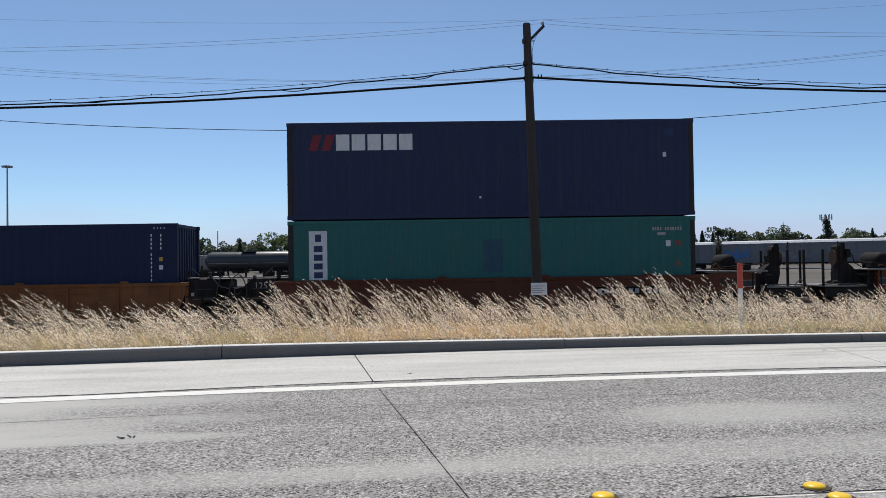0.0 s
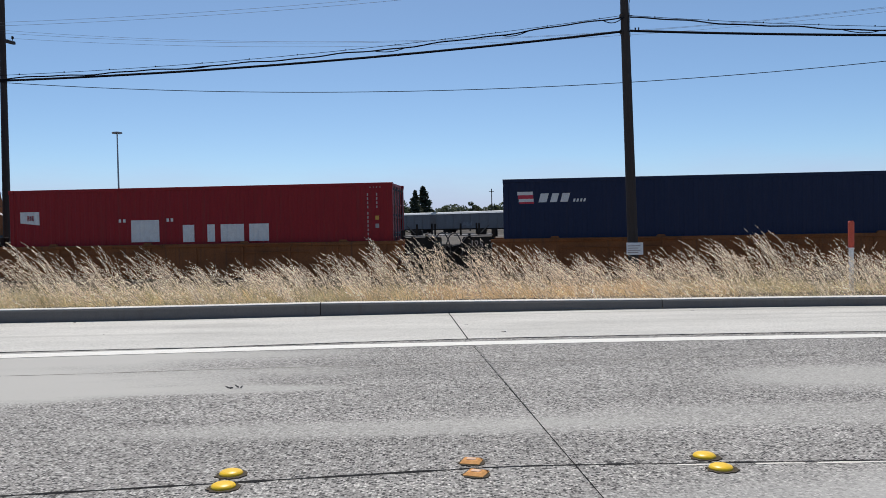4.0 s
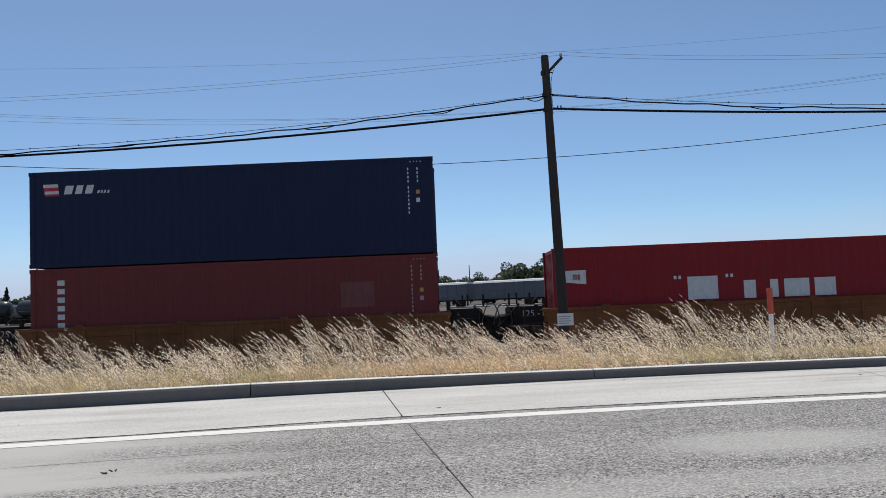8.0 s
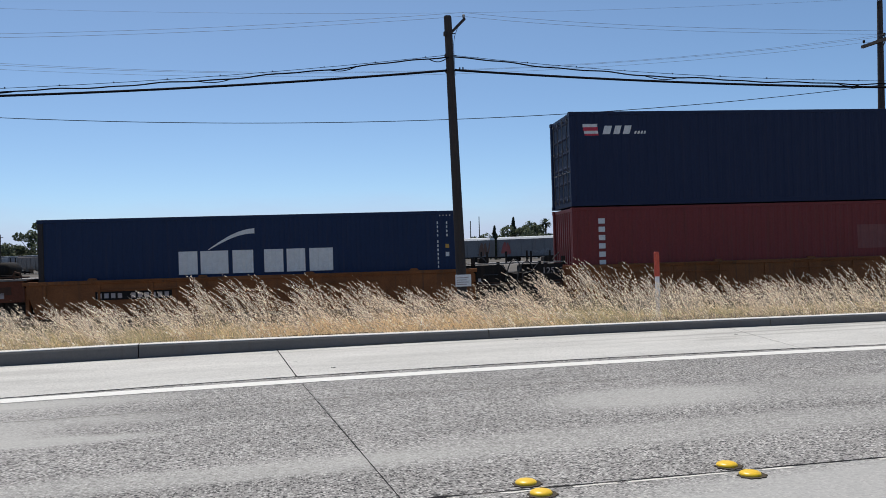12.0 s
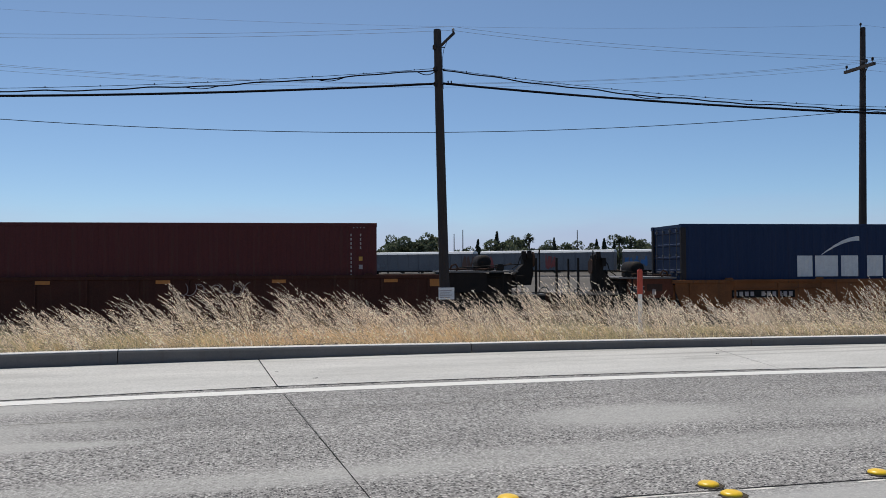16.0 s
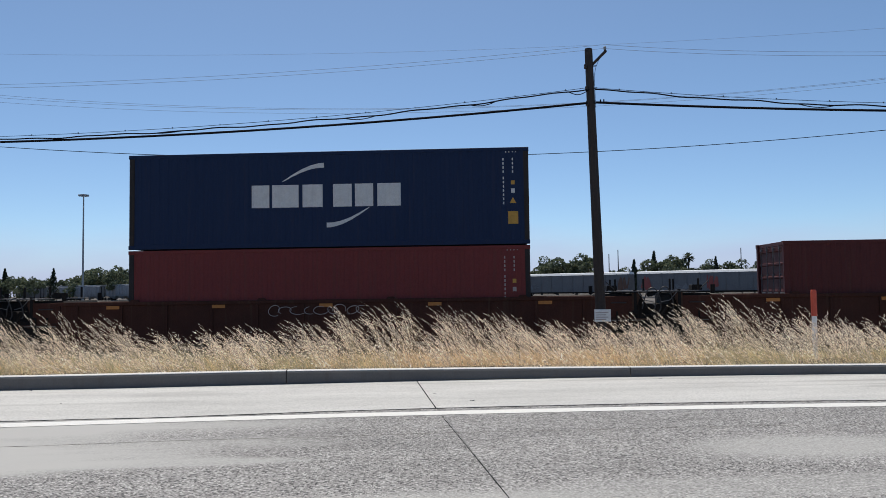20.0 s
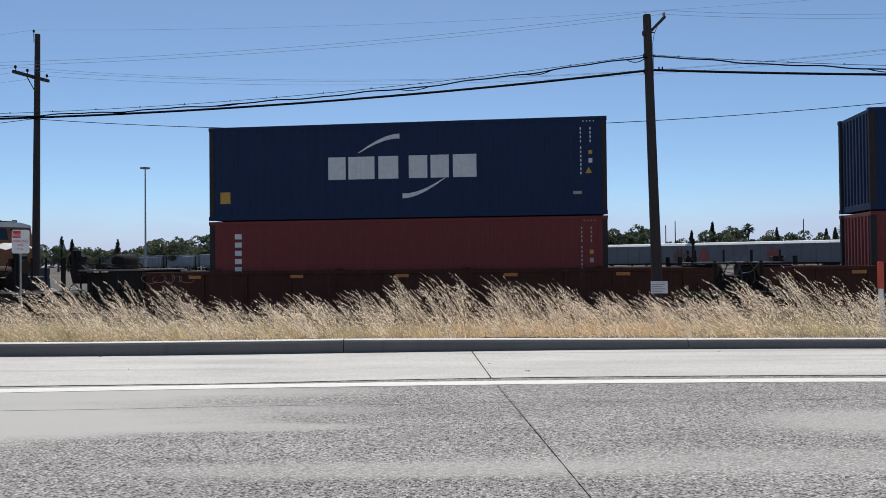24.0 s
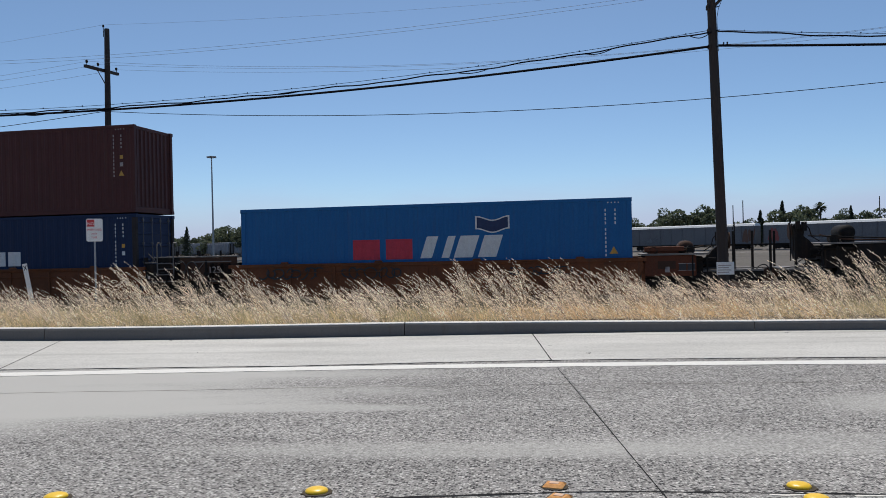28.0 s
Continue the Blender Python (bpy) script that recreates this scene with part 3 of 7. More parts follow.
def build_road():
    road = thing("road", road_pose(0, 0), "grey exposed-aggregate concrete road with sealed joints", "road", kind="structure")
    g = 0.0012
    # across the lane, the joints run a little askew
    left_j = lambda n: -4.66 - 0.33 * (n - 6.80)
    bays = [(lambda n: -26.0, left_j), (left_j, JOINT), (JOINT, lambda n: 13.6 + 0 * n), (lambda n: 13.6, lambda n: 30.0)]
    for ja, jb in bays:
        for lane, m, name in ((1, M_slab, "lane_slab"), (0, M_slab_near, "near_lane_slab")):
            lo = (lambda x: yel(x) + g) if lane else (lambda x: -0.6)
            hi = (lambda x: seam_n(x)) if lane else (lambda x: yel(x) - g)
            n_lo, n_hi = (YEL_N, 7.2) if lane else (-0.6, YEL_N)
            ends = lambda n: (ja(n if ja is JOINT or lane else YEL_N) + g, jb(n if jb is JOINT or lane else YEL_N) - g)
            strip_slab(road, name, [(x, lo(x)) for x in along(*ends(n_lo))], [(x, hi(x)) for x in along(*ends(n_hi))], m)
    slab(road, "far_side_lane_slab", [(-60, -9), (60, -9), (60, -0.6 - 2 * g), (-60, -0.6 - 2 * g)], 0, M_slab_near)
    # concrete gutter, in its own bays
    cuts = [(-26, -26), (-4.81, -5.60), (0.358, 0.245), (5.44, 6.02), (30, 30)]
    for (a0, a1), (b0, b1) in zip(cuts, cuts[1:]):
        strip_slab(road, "gutter_slab", [(x, seam_n(x) + g) for x in along(a0 + g, b0 - g)], [(x, kerb_n(x) + 0.02) for x in along(a1 + g, b1 - g)], M_gutter)
    for a, b in ((-60, -26 - g), (30 + g, 60)):
        strip_slab(road, "gutter_slab", [(x, seam_n(x) + g) for x in (a, b)], [(x, kerb_n(x) + 0.02) for x in (a, b)], M_gutter)
        strip_slab(road, "lane_slab", [(x, -0.6) for x in (a, b)], [(x, seam_n(x)) for x in (a, b)], M_slab)
    # sealant in the joints, uneven in width
    rnd = random.Random(4)
    s = Shape()
    pts = [(x * 0.09 - 20, (0.0035 + 0.010 * rnd.random() ** 2) * (1.35 if x < 223 else 0.9) + (0.004 if x % 11 == 0 else 0)) for x in range(560)]
    s.loft([[(x, yel(x) - w, 0.0015) for x, w in pts], [(x, yel(x) + w, 0.0015) for x, w in pts]], closed=False)
    lo, hi = [], []
    for i in range(80):
        n = 1.0 + 6.04 * i / 79
        w = 0.0022 + 0.002 * rnd.random()
        lo.append((JOINT(n) - w, n, 0.0012))
        hi.append((JOINT(n) + w, n, 0.0012))
    s.loft([hi, lo], closed=False)
    lo, hi = [], []
    for i in range(14):
        n = 6.05 + 0.72 * i / 13
        w = 0.0008 + 0.0022 * rnd.random()
        lo.append((left_j(n) - w + 0.006 * rnd.random(), n, 0.0012))
        hi.append((left_j(n) + w + 0.006 * rnd.random(), n, 0.0012))
    s.loft([hi, lo], closed=False)
    for (s_a, s_b), w in zip(cuts[1:4], (0.006, 0.006, 0.0022)):
        lo, hi = [], []
        for i in range(16):
            t = i / 15
            x, n = s_a + (s_b - s_a) * t, seam_n(s_a) + (kerb_n(s_b) - seam_n(s_a)) * t
            q = w * (0.7 + 0.5 * rnd.random())
            lo.append((x - q, n, 0.0013))
            hi.append((x + q, n, 0.0013))
        s.loft([hi, lo], closed=False)
    part("joint_sealant", s, M_tar, road, "black joint sealant")
    k = 1.05
    while k < 12:
        w = rnd.uniform(0.12, 0.5)
        part("paint_scrap", stripe(lambda x: yel(x) - 0.030 - 0.008 * rnd.random(), lambda x: yel(x) - 0.018 + 0.006 * rnd.random(), k, k + w, 0.0016, 0.05), M_kerb_top, road, "pale scrap of worn line paint")
        k += w + rnd.uniform(0.05, 0.5)
    part("scored_line", stripe(lambda x: line_n(x) - 0.90 + 0.012 * math.sin(3.1 * x), lambda x: line_n(x) - 0.895 + 0.012 * math.sin(3.1 * x) + 0.005 * rnd.random(), -26, 30, 0.0011), M_adhesive, road, "faint scored line along the lane")
    # edge line, with ragged edges
    part("edge_line", stripe(lambda x: line_n(x) + 0.006 * rnd.random(), lambda x: line_n(x) + 0.222 - 0.006 * rnd.random(), -26, 30, 0.003), M_white, road, "white painted edge line")
    # dark ragged seam beyond the line
    part("lane_seam", stripe(lambda x: seam_n(x) - 0.012 - 0.022 * rnd.random() ** 2, lambda x: seam_n(x) + 0.004 + 0.008 * rnd.random(), -26, 30, 0.003, 0.06), M_tar, road, "dark seam along the gutter")
    return road


def build_kerb():
    kerb = thing("kerb", road_pose(0, 0), "grey concrete kerb, a real step along the verge", "kerb", kind="structure")
    cuts = [-60, -27, -22.2, -18.1, -14.0, -9.9, -5.834, -1.29, 2.838, 6.62, 10.05, 14.0, 18.0, 22.0, 27, 60]
    for a, b in zip(cuts, cuts[1:]):
        g = 0.005
        top = lambda x, q: [(x, kerb_n(x) + n, kerb_z(x) + z) for n, z in q]
        xs = along(a + g, b - g, 0.5)
        # paler strip laid on the stone, coloured as its sunlit upper edge
        part("kerb_top", Shape().loft([top(x, ((0.026, -0.015), (0.029, -0.005), (0.117, 0.0035), (0.125, -0.005))) for x in xs]), M_kerb_top, kerb, "pale kerb top, sunlight put into its colour")
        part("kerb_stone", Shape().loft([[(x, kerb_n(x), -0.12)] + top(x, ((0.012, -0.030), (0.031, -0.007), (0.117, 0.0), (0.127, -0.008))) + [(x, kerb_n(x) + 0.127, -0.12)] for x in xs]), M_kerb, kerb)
    # a dark ragged line where the gutter meets the kerb
    rnd = random.Random(15)
    part("foot_grit", stripe(lambda x: kerb_n(x) - 0.004 - 0.016 * rnd.random() ** 2, lambda x: kerb_n(x) + 0.004, -26, 30, 0.0016, 0.07), M_tar, kerb, "dark ragged line along the kerb's foot")
    return kerb


def build_markers():
    """Raised ceramic domes in two rows along the centre line, a pair of square reflectors among them."""
    dome = [(0.0505, 0.0), (0.0500, 0.005), (0.0455, 0.011), (0.036, 0.0155), (0.022, 0.0183), (0.006, 0.0192)]
    dome_me = Shape().lathe(dome, (0, 0, 0.004), 28).mesh("dome", M_dot, True)
    glue = [(0.064 + 0.006 * math.sin(3 * k) + 0.004 * math.sin(7 * k), 0) for k in range(20)]
    glue_me = Shape().loft([[(r * math.cos(0.314 * k) + 0.004, r * 0.98 * math.sin(0.314 * k) - 0.008, z) for k, (r, _) in enumerate(glue)] for z in (0.0005, 0.0045)]).mesh("adhesive", M_adhesive)
    sq = Shape().loft([[(sx * w, sy * d, z) for sx, sy in ((-1, -1), (1, -1), (1, 1), (-1, 1))] for w, d, z in ((0.05, 0.05, 0.004), (0.05, 0.05, 0.008), (0.036, 0.028, 0.019))])
    sq_me = sq.mesh("housing", M_reflector)
    lens_me = Shape().loft([[(sx * 0.047, y, z) for sx in (-1, 1)] for y, z in ((0.0498, 0.0095), (0.030, 0.0185))], closed=False).mesh("lens", M_lens)
    top_me = Shape().box(-0.022, 0.022, -0.018, 0.018, 0.0188, 0.0218, 0.001).mesh("pad", M_pad)
    place = lambda k: 0.171 + 1.034 * k if k < 2 else 2.215 + 0.955 * (k - 2)
    for k in range(-14, 16):
        for row, (n, ds) in enumerate(((YEL_N + 0.085, 0.0), (YEL_N - 0.090, 0.010))):
            if k == -2 and row == 1:
                continue                  # one dome has broken away
            if k == -2:
                ds = -0.1
            ob_m = road_pose(place(k) + ds, n + bend(place(k), 0.09), 0, (k * 37 + row * 11) % 9 - 4)
            if k % 14 == 0:
                ob_m = ob_m @ pose(0, 0, 0, 0, 0, -22 if row else -12) @ Matrix.Scale(0.88, 4)
                t = thing("road_reflector", ob_m, "square amber road reflector glued beside the centre joint", "road reflector", "centre line reflectors")
                part("housing", sq_me, M_reflector, t)
                part("lens", lens_me, M_lens, t)
                part("pad", top_me, M_pad, t)
            else:
                t = thing("road_dome", ob_m, "yellow ceramic road dome glued beside the centre joint", "road marker", "centre line domes")
                part("dome", dome_me, M_dot, t)
            part("adhesive", glue_me, M_adhesive, t, "dark adhesive pad")


BLOWN = []            # the scrap that the wind carries off


def build_litter():
    """Dark twigs and crumbs on the lane and in the gutter."""
    rnd = random.Random(9)
    for s, n, big in ((-1.28, 5.36, 0.05), (0.72, 7.9, 0.03), (0.40, 8.5, 0.02), (-3.3, 8.3, 0.02), (5.6, 8.7, 0.025), (3.1, 9.45, 0.02), (7.2, 6.1, 0.025), (-4.1, 9.5, 0.025), (9.1, 9.2, 0.03)):
        g = Shape()
        for k in range(5):
            a, r = rnd.uniform(0, 6.28), big * rnd.uniform(0.3, 1.0)
            g.tube((r * math.cos(a), 0.6 * r * math.sin(a), 0.005), (r * math.cos(a) + big * rnd.uniform(-0.6, 0.6), 0.6 * r * math.sin(a) + big * rnd.uniform(-0.4, 0.4), 0.004 + big * 0.35 * rnd.random()), big * 0.12, big * 0.07, 5)
        ob = solid("twig_scrap", g, M_ink, road_pose(s, n, 0.001), "dark dry twig scrap lying on the concrete", "litter", "twig scraps")
        if big == 0.05:
            BLOWN.append(ob)


def build_debris():
    """Dark straw crumbs and dirt blown against the back of the kerb."""
    rng = np.random.default_rng(21)
    n = 5200
    c = np.stack([rng.uniform(-14, 17, n), BACK_N - 0.045 + 0.12 * rng.uniform(0, 1, n) ** 1.5, np.full(n, 0.142)], 1)
    c[:, 2] += 0.018 * rng.uniform(0, 1, n) * (0.5 + 0.5 * np.sin(1.7 * c[:, 0]) * np.sin(0.6 * c[:, 0] + 1))
    a = rng.uniform(0, 6.283, n)
    d = np.stack([np.cos(a), 0.5 * np.sin(a), rng.normal(0, 0.35, n)], 1) * rng.uniform(0.008, 0.028, n)[:, None]
    w = np.stack([-0.3 * np.sin(a), 0.3 * np.cos(a), rng.uniform(0.3, 1, n)], 1) * rng.uniform(0.003, 0.008, n)[:, None]
    v = np.stack([c - d, c + w, c + d, c - w], 1).reshape(-1, 3)
    i = np.arange(n) * 4
    f = np.stack([np.stack([i, i + 1, i + 2], 1), np.stack([i, i + 2, i + 3], 1)], 1).reshape(-1, 3)
    off = np.array([kerb_n(x) - BASE_N for x in v[:, 0]])
    drop = np.array([kerb_z(x) - 0.155 for x in v[:, 0]])
    v[:, 1] += off
    v[:, 2] += drop
    me = quick_mesh("verge_litter", v, f, M_litter)
    ob = new("verge_litter", me)
    ob.matrix_basis = road_pose(0, 0)
    tagged(ob, "dark dry straw litter along the kerb", "litter", kind="stuff")
    # soil level with the kerb, under the litter
    prof = [(0.129, -0.05), (0.129, -0.019), (0.28, -0.027), (0.53, -0.065), (0.68, -0.20)]
    solid("verge_soil", Shape().loft([[(x, kerb_n(x) + q, z if k == 0 else kerb_z(x) + z) for k, (q, z) in enumerate(prof)] for x in [-60] + along(-26, 30, 0.5) + [60]]), M_dirt, road_pose(0, 0), "strip of dry brown soil behind the kerb", "soil", kind="structure")


def build_track():
    """Ballast bed, ties and two rails under the moving train."""
    prof = [(-3.6, GROUND_Z - 0.05), (-1.2, RAIL_Z - 0.20), (3.64, RAIL_Z - 0.20), (6.2, GROUND_Z - 0.05)]
    s = Shape().loft([[(x, d, z) for d, z in prof] for x in (-300, -40, 0, 40, 300)])
    bed = solid("ballast_bed", s, M_gravel, track_pose(0), "crushed stone ballast bed under the railway track", "ballast", kind="structure")
    rail_prof = [(-0.07, 0.0), (0.07, 0.0), (0.07, 0.012), (0.012, 0.035), (0.010, 0.125), (0.036, 0.14), (0.034, 0.17), (-0.034, 0.17), (-0.036, 0.14), (-0.010, 0.125), (-0.012, 0.035), (-0.07, 0.012)]
    tr = thing("railway_track", track_pose(0), "railway track with steel rails on dark timber ties", "railway track", kind="structure")
    for d in (1.22 - 0.7525, 1.22 + 0.7525):
        part("rail", Shape().loft([[(x, d + a, RAIL_Z - 0.17 + b) for a, b in rail_prof] for x in (-300, 300)]), M_rail, tr, "rusty steel rail")
    tie = Shape().box(-0.115, 0.115, -0.08, 2.52, RAIL_Z - 0.33, RAIL_Z - 0.165, 0.01).mesh("tie", M_tie)
    for k in range(-60, 61):
        part("tie", tie, M_tie, tr, m=pose(k * 0.53, 0, 0))
    # two more tracks beyond, seen through the gaps
    for j, off in enumerate((9.0, 14.5)):
        t2 = thing("yard_track", track_pose(0, off), "empty yard track beyond the train", "railway track", "yard tracks", kind="structure")
        for d in (-0.7525, 0.7525):
            part("rail", Shape().loft([[(x, d + a, GROUND_Z + b) for a, b in rail_prof] for x in (-300, 300)]), M_rail, t2)


# ---- dry grass ----
def let_through(m, share):
    """Thin dry leaves let some light through."""
    nt = m.node_tree
    p = nt.nodes["Principled BSDF"]
    tr = nt.nodes.new("ShaderNodeBsdfTranslucent")
    mx = nt.nodes.new("ShaderNodeMixShader")
    mx.inputs[0].default_value = share
    nt.links.new(p.inputs["Base Color"].links[0].from_socket, tr.inputs["Color"])
    nt.links.new(p.outputs[0], mx.inputs[1])
    nt.links.new(tr.outputs[0], mx.inputs[2])
    nt.links.new(mx.outputs[0], nt.nodes["Material Output"].inputs["Surface"])


def grass_materials():
    a = mat("straw_stem", (0.90, 0.70, 0.44), 0.8, var=0.6, scale=1.1, fine=4, fine_var=0.2, bump=0, color2=(0.74, 0.58, 0.34), island=0.45)
    c = mat("greenish_straw", (0.72, 0.63, 0.40), 0.8, var=0.6, scale=1.1, fine=4, fine_var=0.2, bump=0, color2=(0.52, 0.49, 0.28), island=0.5)
    b = mat("oat_head", (0.93, 0.81, 0.65), 0.7, var=0.4, scale=1.4, fine=5, fine_var=0.2, bump=0, color2=(0.64, 0.47, 0.33), island=0.8)
    for m in (a, b, c):
        let_through(m, 0.4 if m is b else 0.5)
    return a, b, c


M_straw, M_oat, M_straw_green = grass_materials()
M_litter = mat("dry_litter", (0.16, 0.11, 0.075), 0.9, var=0.5, scale=3, fine=20, bump=0, color2=(0.05, 0.035, 0.028), spec=0.1, island=0.6)


def ribbon(base, tip_dir, bend, length, width, segs, rng):
    """Arrays for n curved blades: base (n,3), lean (n,2)."""
    n = len(base)
    k = np.linspace(0, 1, segs + 1)
    pts = np.zeros((n, segs + 1, 3))
    lean = tip_dir[:, None, :] * (bend[:, None] * k[None, :] ** 1.8)[:, :, None]
    pts[:, :, 0] = base[:, None, 0] + lean[:, :, 0] * length[:, None]
    pts[:, :, 1] = base[:, None, 1] + lean[:, :, 1] * length[:, None]
    pts[:, :, 2] = base[:, None, 2] + length[:, None] * k[None, :] * np.sqrt(np.maximum(0.05, 1 - 0.45 * (bend[:, None] * k[None, :]) ** 2))
    ang = rng.uniform(0, math.pi, n)
    side = np.stack([np.cos(ang), np.sin(ang) * 0.5, np.zeros(n)], 1)
    w = width[:, None] * (1 - 0.75 * k[None, :])
    a = pts + side[:, None, :] * w[:, :, None]
    b = pts - side[:, None, :] * w[:, :, None]
    v = np.stack([a, b], 2).reshape(n, (segs + 1) * 2, 3)
    f = []
    for i in range(segs):
        o = i * 2
        f += [(o, o + 1, o + 3), (o, o + 3, o + 2)]
    f = np.array(f)
    tris = (np.arange(n) * (segs + 1) * 2)[:, None, None] + f[None]
    return v.reshape(-1, 3), tris.reshape(-1, 3), pts


def heads(pts, rng, count=20, size=0.016):
    """Loose one-sided oat plumes: spikelets hang along the upper stem and a drooping tip beyond it."""
    n = len(pts)
    tops, prev = pts[:, -1], pts[:, -2]
    d = tops - prev
    L = np.linalg.norm(d, axis=1)[:, None]
    d = d / L
    plume = rng.uniform(0.14, 0.27, n)
    V, F, off = [], [], 0
    for j in range(count):
        u = rng.uniform(-0.95, 1.0, n)
        bow = np.clip(u, 0, 1) ** 2 * plume
        c = tops + d * (u * plume)[:, None] + np.stack([-0.22 * bow, 0 * bow, -0.16 * bow], 1)
        c += rng.normal(0, 0.0062, (n, 3)) * (1.25 - np.abs(u))[:, None] * np.array([1.2, 1, 1.0])
        dirn = d * 1.2 + np.stack([rng.normal(-0.12, 0.26, n), rng.normal(0, 0.3, n), rng.normal(-0.12, 0.28, n)], 1)
        dirn /= np.linalg.norm(dirn, axis=1)[:, None]
        ln = size * rng.uniform(0.7, 1.7, n)
        sd = np.cross(dirn, np.array([0.1, 1.0, 0.2]))
        sd /= np.linalg.norm(sd, axis=1)[:, None] + 1e-6
        wv = ln * 0.23
        V.append(np.stack([c - dirn * ln[:, None], c + sd * wv[:, None], c + dirn * ln[:, None] * 1.3, c - sd * wv[:, None]], 1).reshape(-1, 3))
        i = np.arange(n) * 4 + off
        F.append(np.stack([np.stack([i, i + 1, i + 2], 1), np.stack([i, i + 2, i + 3], 1)], 1).reshape(-1, 3))
        off += 4 * n
    return np.concatenate(V), np.concatenate(F)


GRASS = []


def verge_z(n):
    return float(np.interp(n, [9.55, 9.86, 10.4, 11.5, 12.8, 14.5], [-0.10, 0.05, 0.10, 0.05, -0.45, -0.72]))


def build_grass():
    rng = np.random.default_rng(7)
    s_edges = np.arange(-14.0, 17.1, 1.0)
    for s0 in s_edges[:-1]:
        mid = s0 + 0.5
        # tall oats
        tufts = 21
        tx, tn = rng.uniform(-0.5, 0.5, tufts), 9.95 + 1.75 * rng.uniform(0, 1, tufts) ** 1.2
        th = rng.uniform(0.58, 1.0, tufts) * (0.84 + 0.2 * np.sin(1.3 * (tx + mid) + 1.1)) * (0.9 if mid > 4.5 else 1.0)
        tl = rng.normal(0, 0.12, tufts)
        pick = rng.integers(0, tufts, 150)
        n_t = len(pick)
        loc = np.stack([tx[pick] + rng.normal(0, 0.05, n_t), np.maximum(9.9, tn[pick] + rng.normal(0, 0.05, n_t)), np.zeros(n_t)], 1)
        edge = np.clip((loc[:, 1] - 9.7) / 0.8, 0.45, 1.0)
        length = 0.71 * th[pick] * edge * rng.uniform(0.72, 1.12, n_t)
        loc[:, 2] = [verge_z(a) - 0.02 for a in loc[:, 1]]
        shift = kerb_n(mid) - BASE_N
        home = np.array([0, 11.2 - shift, 0])
        base = loc - home
        wind = np.stack([rng.normal(-0.45, 0.08 if mid < 5.2 else 0.30, n_t) + 0.3 * tl[pick], rng.normal(-0.03, 0.10, n_t)], 1)
        wind /= np.linalg.norm(wind, axis=1)[:, None]
        bend = np.clip(rng.normal(0.36, 0.08, n_t) + 0.6 * tl[pick], 0.1, 0.7)
        v1, f1, pts = ribbon(base, wind, bend, length, rng.uniform(0.0013, 0.0024, n_t), 5, rng)
        tall = rng.uniform(0, 1, n_t) < 0.9
        vh, fh = heads(pts[tall], rng, 30, 0.0100)
        # a lower storey of shorter, more tangled oats
        n_m = 170 if mid > 5.2 else 150
        loc_m = np.stack([rng.uniform(-0.55, 0.55, n_m), 9.92 + 1.7 * rng.uniform(0, 1, n_m) ** 1.2, np.zeros(n_m)], 1)
        loc_m[:, 2] = [verge_z(a) - 0.02 for a in loc_m[:, 1]]
        l_m = rng.uniform(0.14, 0.36, n_m) * np.clip((loc_m[:, 1] - 9.7) / 0.7, 0.5, 1.0)
        w_m = np.stack([rng.normal(-0.45, 0.25, n_m), rng.normal(-0.03, 0.2, n_m)], 1)
        w_m /= np.linalg.norm(w_m, axis=1)[:, None]
        v3, f3, pts_m = ribbon(loc_m - home, w_m, np.clip(rng.normal(0.45, 0.15, n_m), 0.1, 0.9), l_m, rng.uniform(0.0013, 0.0026, n_m), 3, rng)
        vl, fl = heads(pts_m, rng, 20, 0.0105)
        vh, fh = np.concatenate([vh, vl]), np.concatenate([fh, fl + len(vh)])
        # leaves and short straw below
        n_s = 3200 if mid < 5.2 else 2000
        loc2 = np.stack([rng.uniform(-0.55, 0.55, n_s), 9.82 + 1.9 * rng.uniform(0, 1, n_s) ** 1.3, np.zeros(n_s)], 1)
        loc2[:, 2] = [verge_z(a) - 0.02 for a in loc2[:, 1]]
        l2 = rng.uniform(0.08, 0.27 if mid < 5.2 else 0.20, n_s) * (1.0 if mid > -2.5 else 1.2) * np.clip((loc2[:, 1] - 9.75) / 0.9, 0.45, 1.0)
        w2 = np.stack([rng.normal(-0.3, 0.5, n_s), rng.normal(-0.05, 0.4, n_s)], 1)
        w2 /= np.linalg.norm(w2, axis=1)[:, None]
        v2, f2, _ = ribbon(loc2 - home, w2, np.clip(rng.normal(0.6, 0.25, n_s), 0.1, 1.1), l2, rng.uniform(0.0018, 0.0045, n_s), 2, rng)
        v = np.concatenate([v1, v2, v3])
        f = np.concatenate([f1, f2 + len(v1), f3 + len(v1) + len(v2)])
        green = mid < -1.2 or mid > 4.2
        me = quick_mesh("dry_grass", v, f, M_straw_green if green else M_straw)
        if green or mid < 0 or mid > 3.2:
            # a share of each colour where the stands meet
            me.materials.append(M_straw if green else M_straw_green)
            swap = np.repeat(rng.uniform(0, 1, len(v) // 2 + 1) < (0.25 if green else 0.4), 2)
            me.polygons.foreach_set("material_index", swap[f[:, 0] // 6 * 2 % len(swap)].astype(np.int32)[:len(me.polygons)])
        ob = new("dry_grass", me)
        ob.matrix_basis = road_pose(mid, 11.2)
        tagged(ob, "dry greenish wild oat grass leaning in the wind" if green else "dry golden wild oat grass leaning in the wind", "grass", kind="stuff")
        part("seed_heads", quick_mesh("seed_heads", vh, fh, M_oat), M_oat, ob, "pale drooping oat seed heads")
        GRASS.append((ob, mid))


# ---- containers ----
CL, CW = 12.19, 2.44
TRAIN = []            # (object, place along the train at its origin, height)
PITCH = 0.278


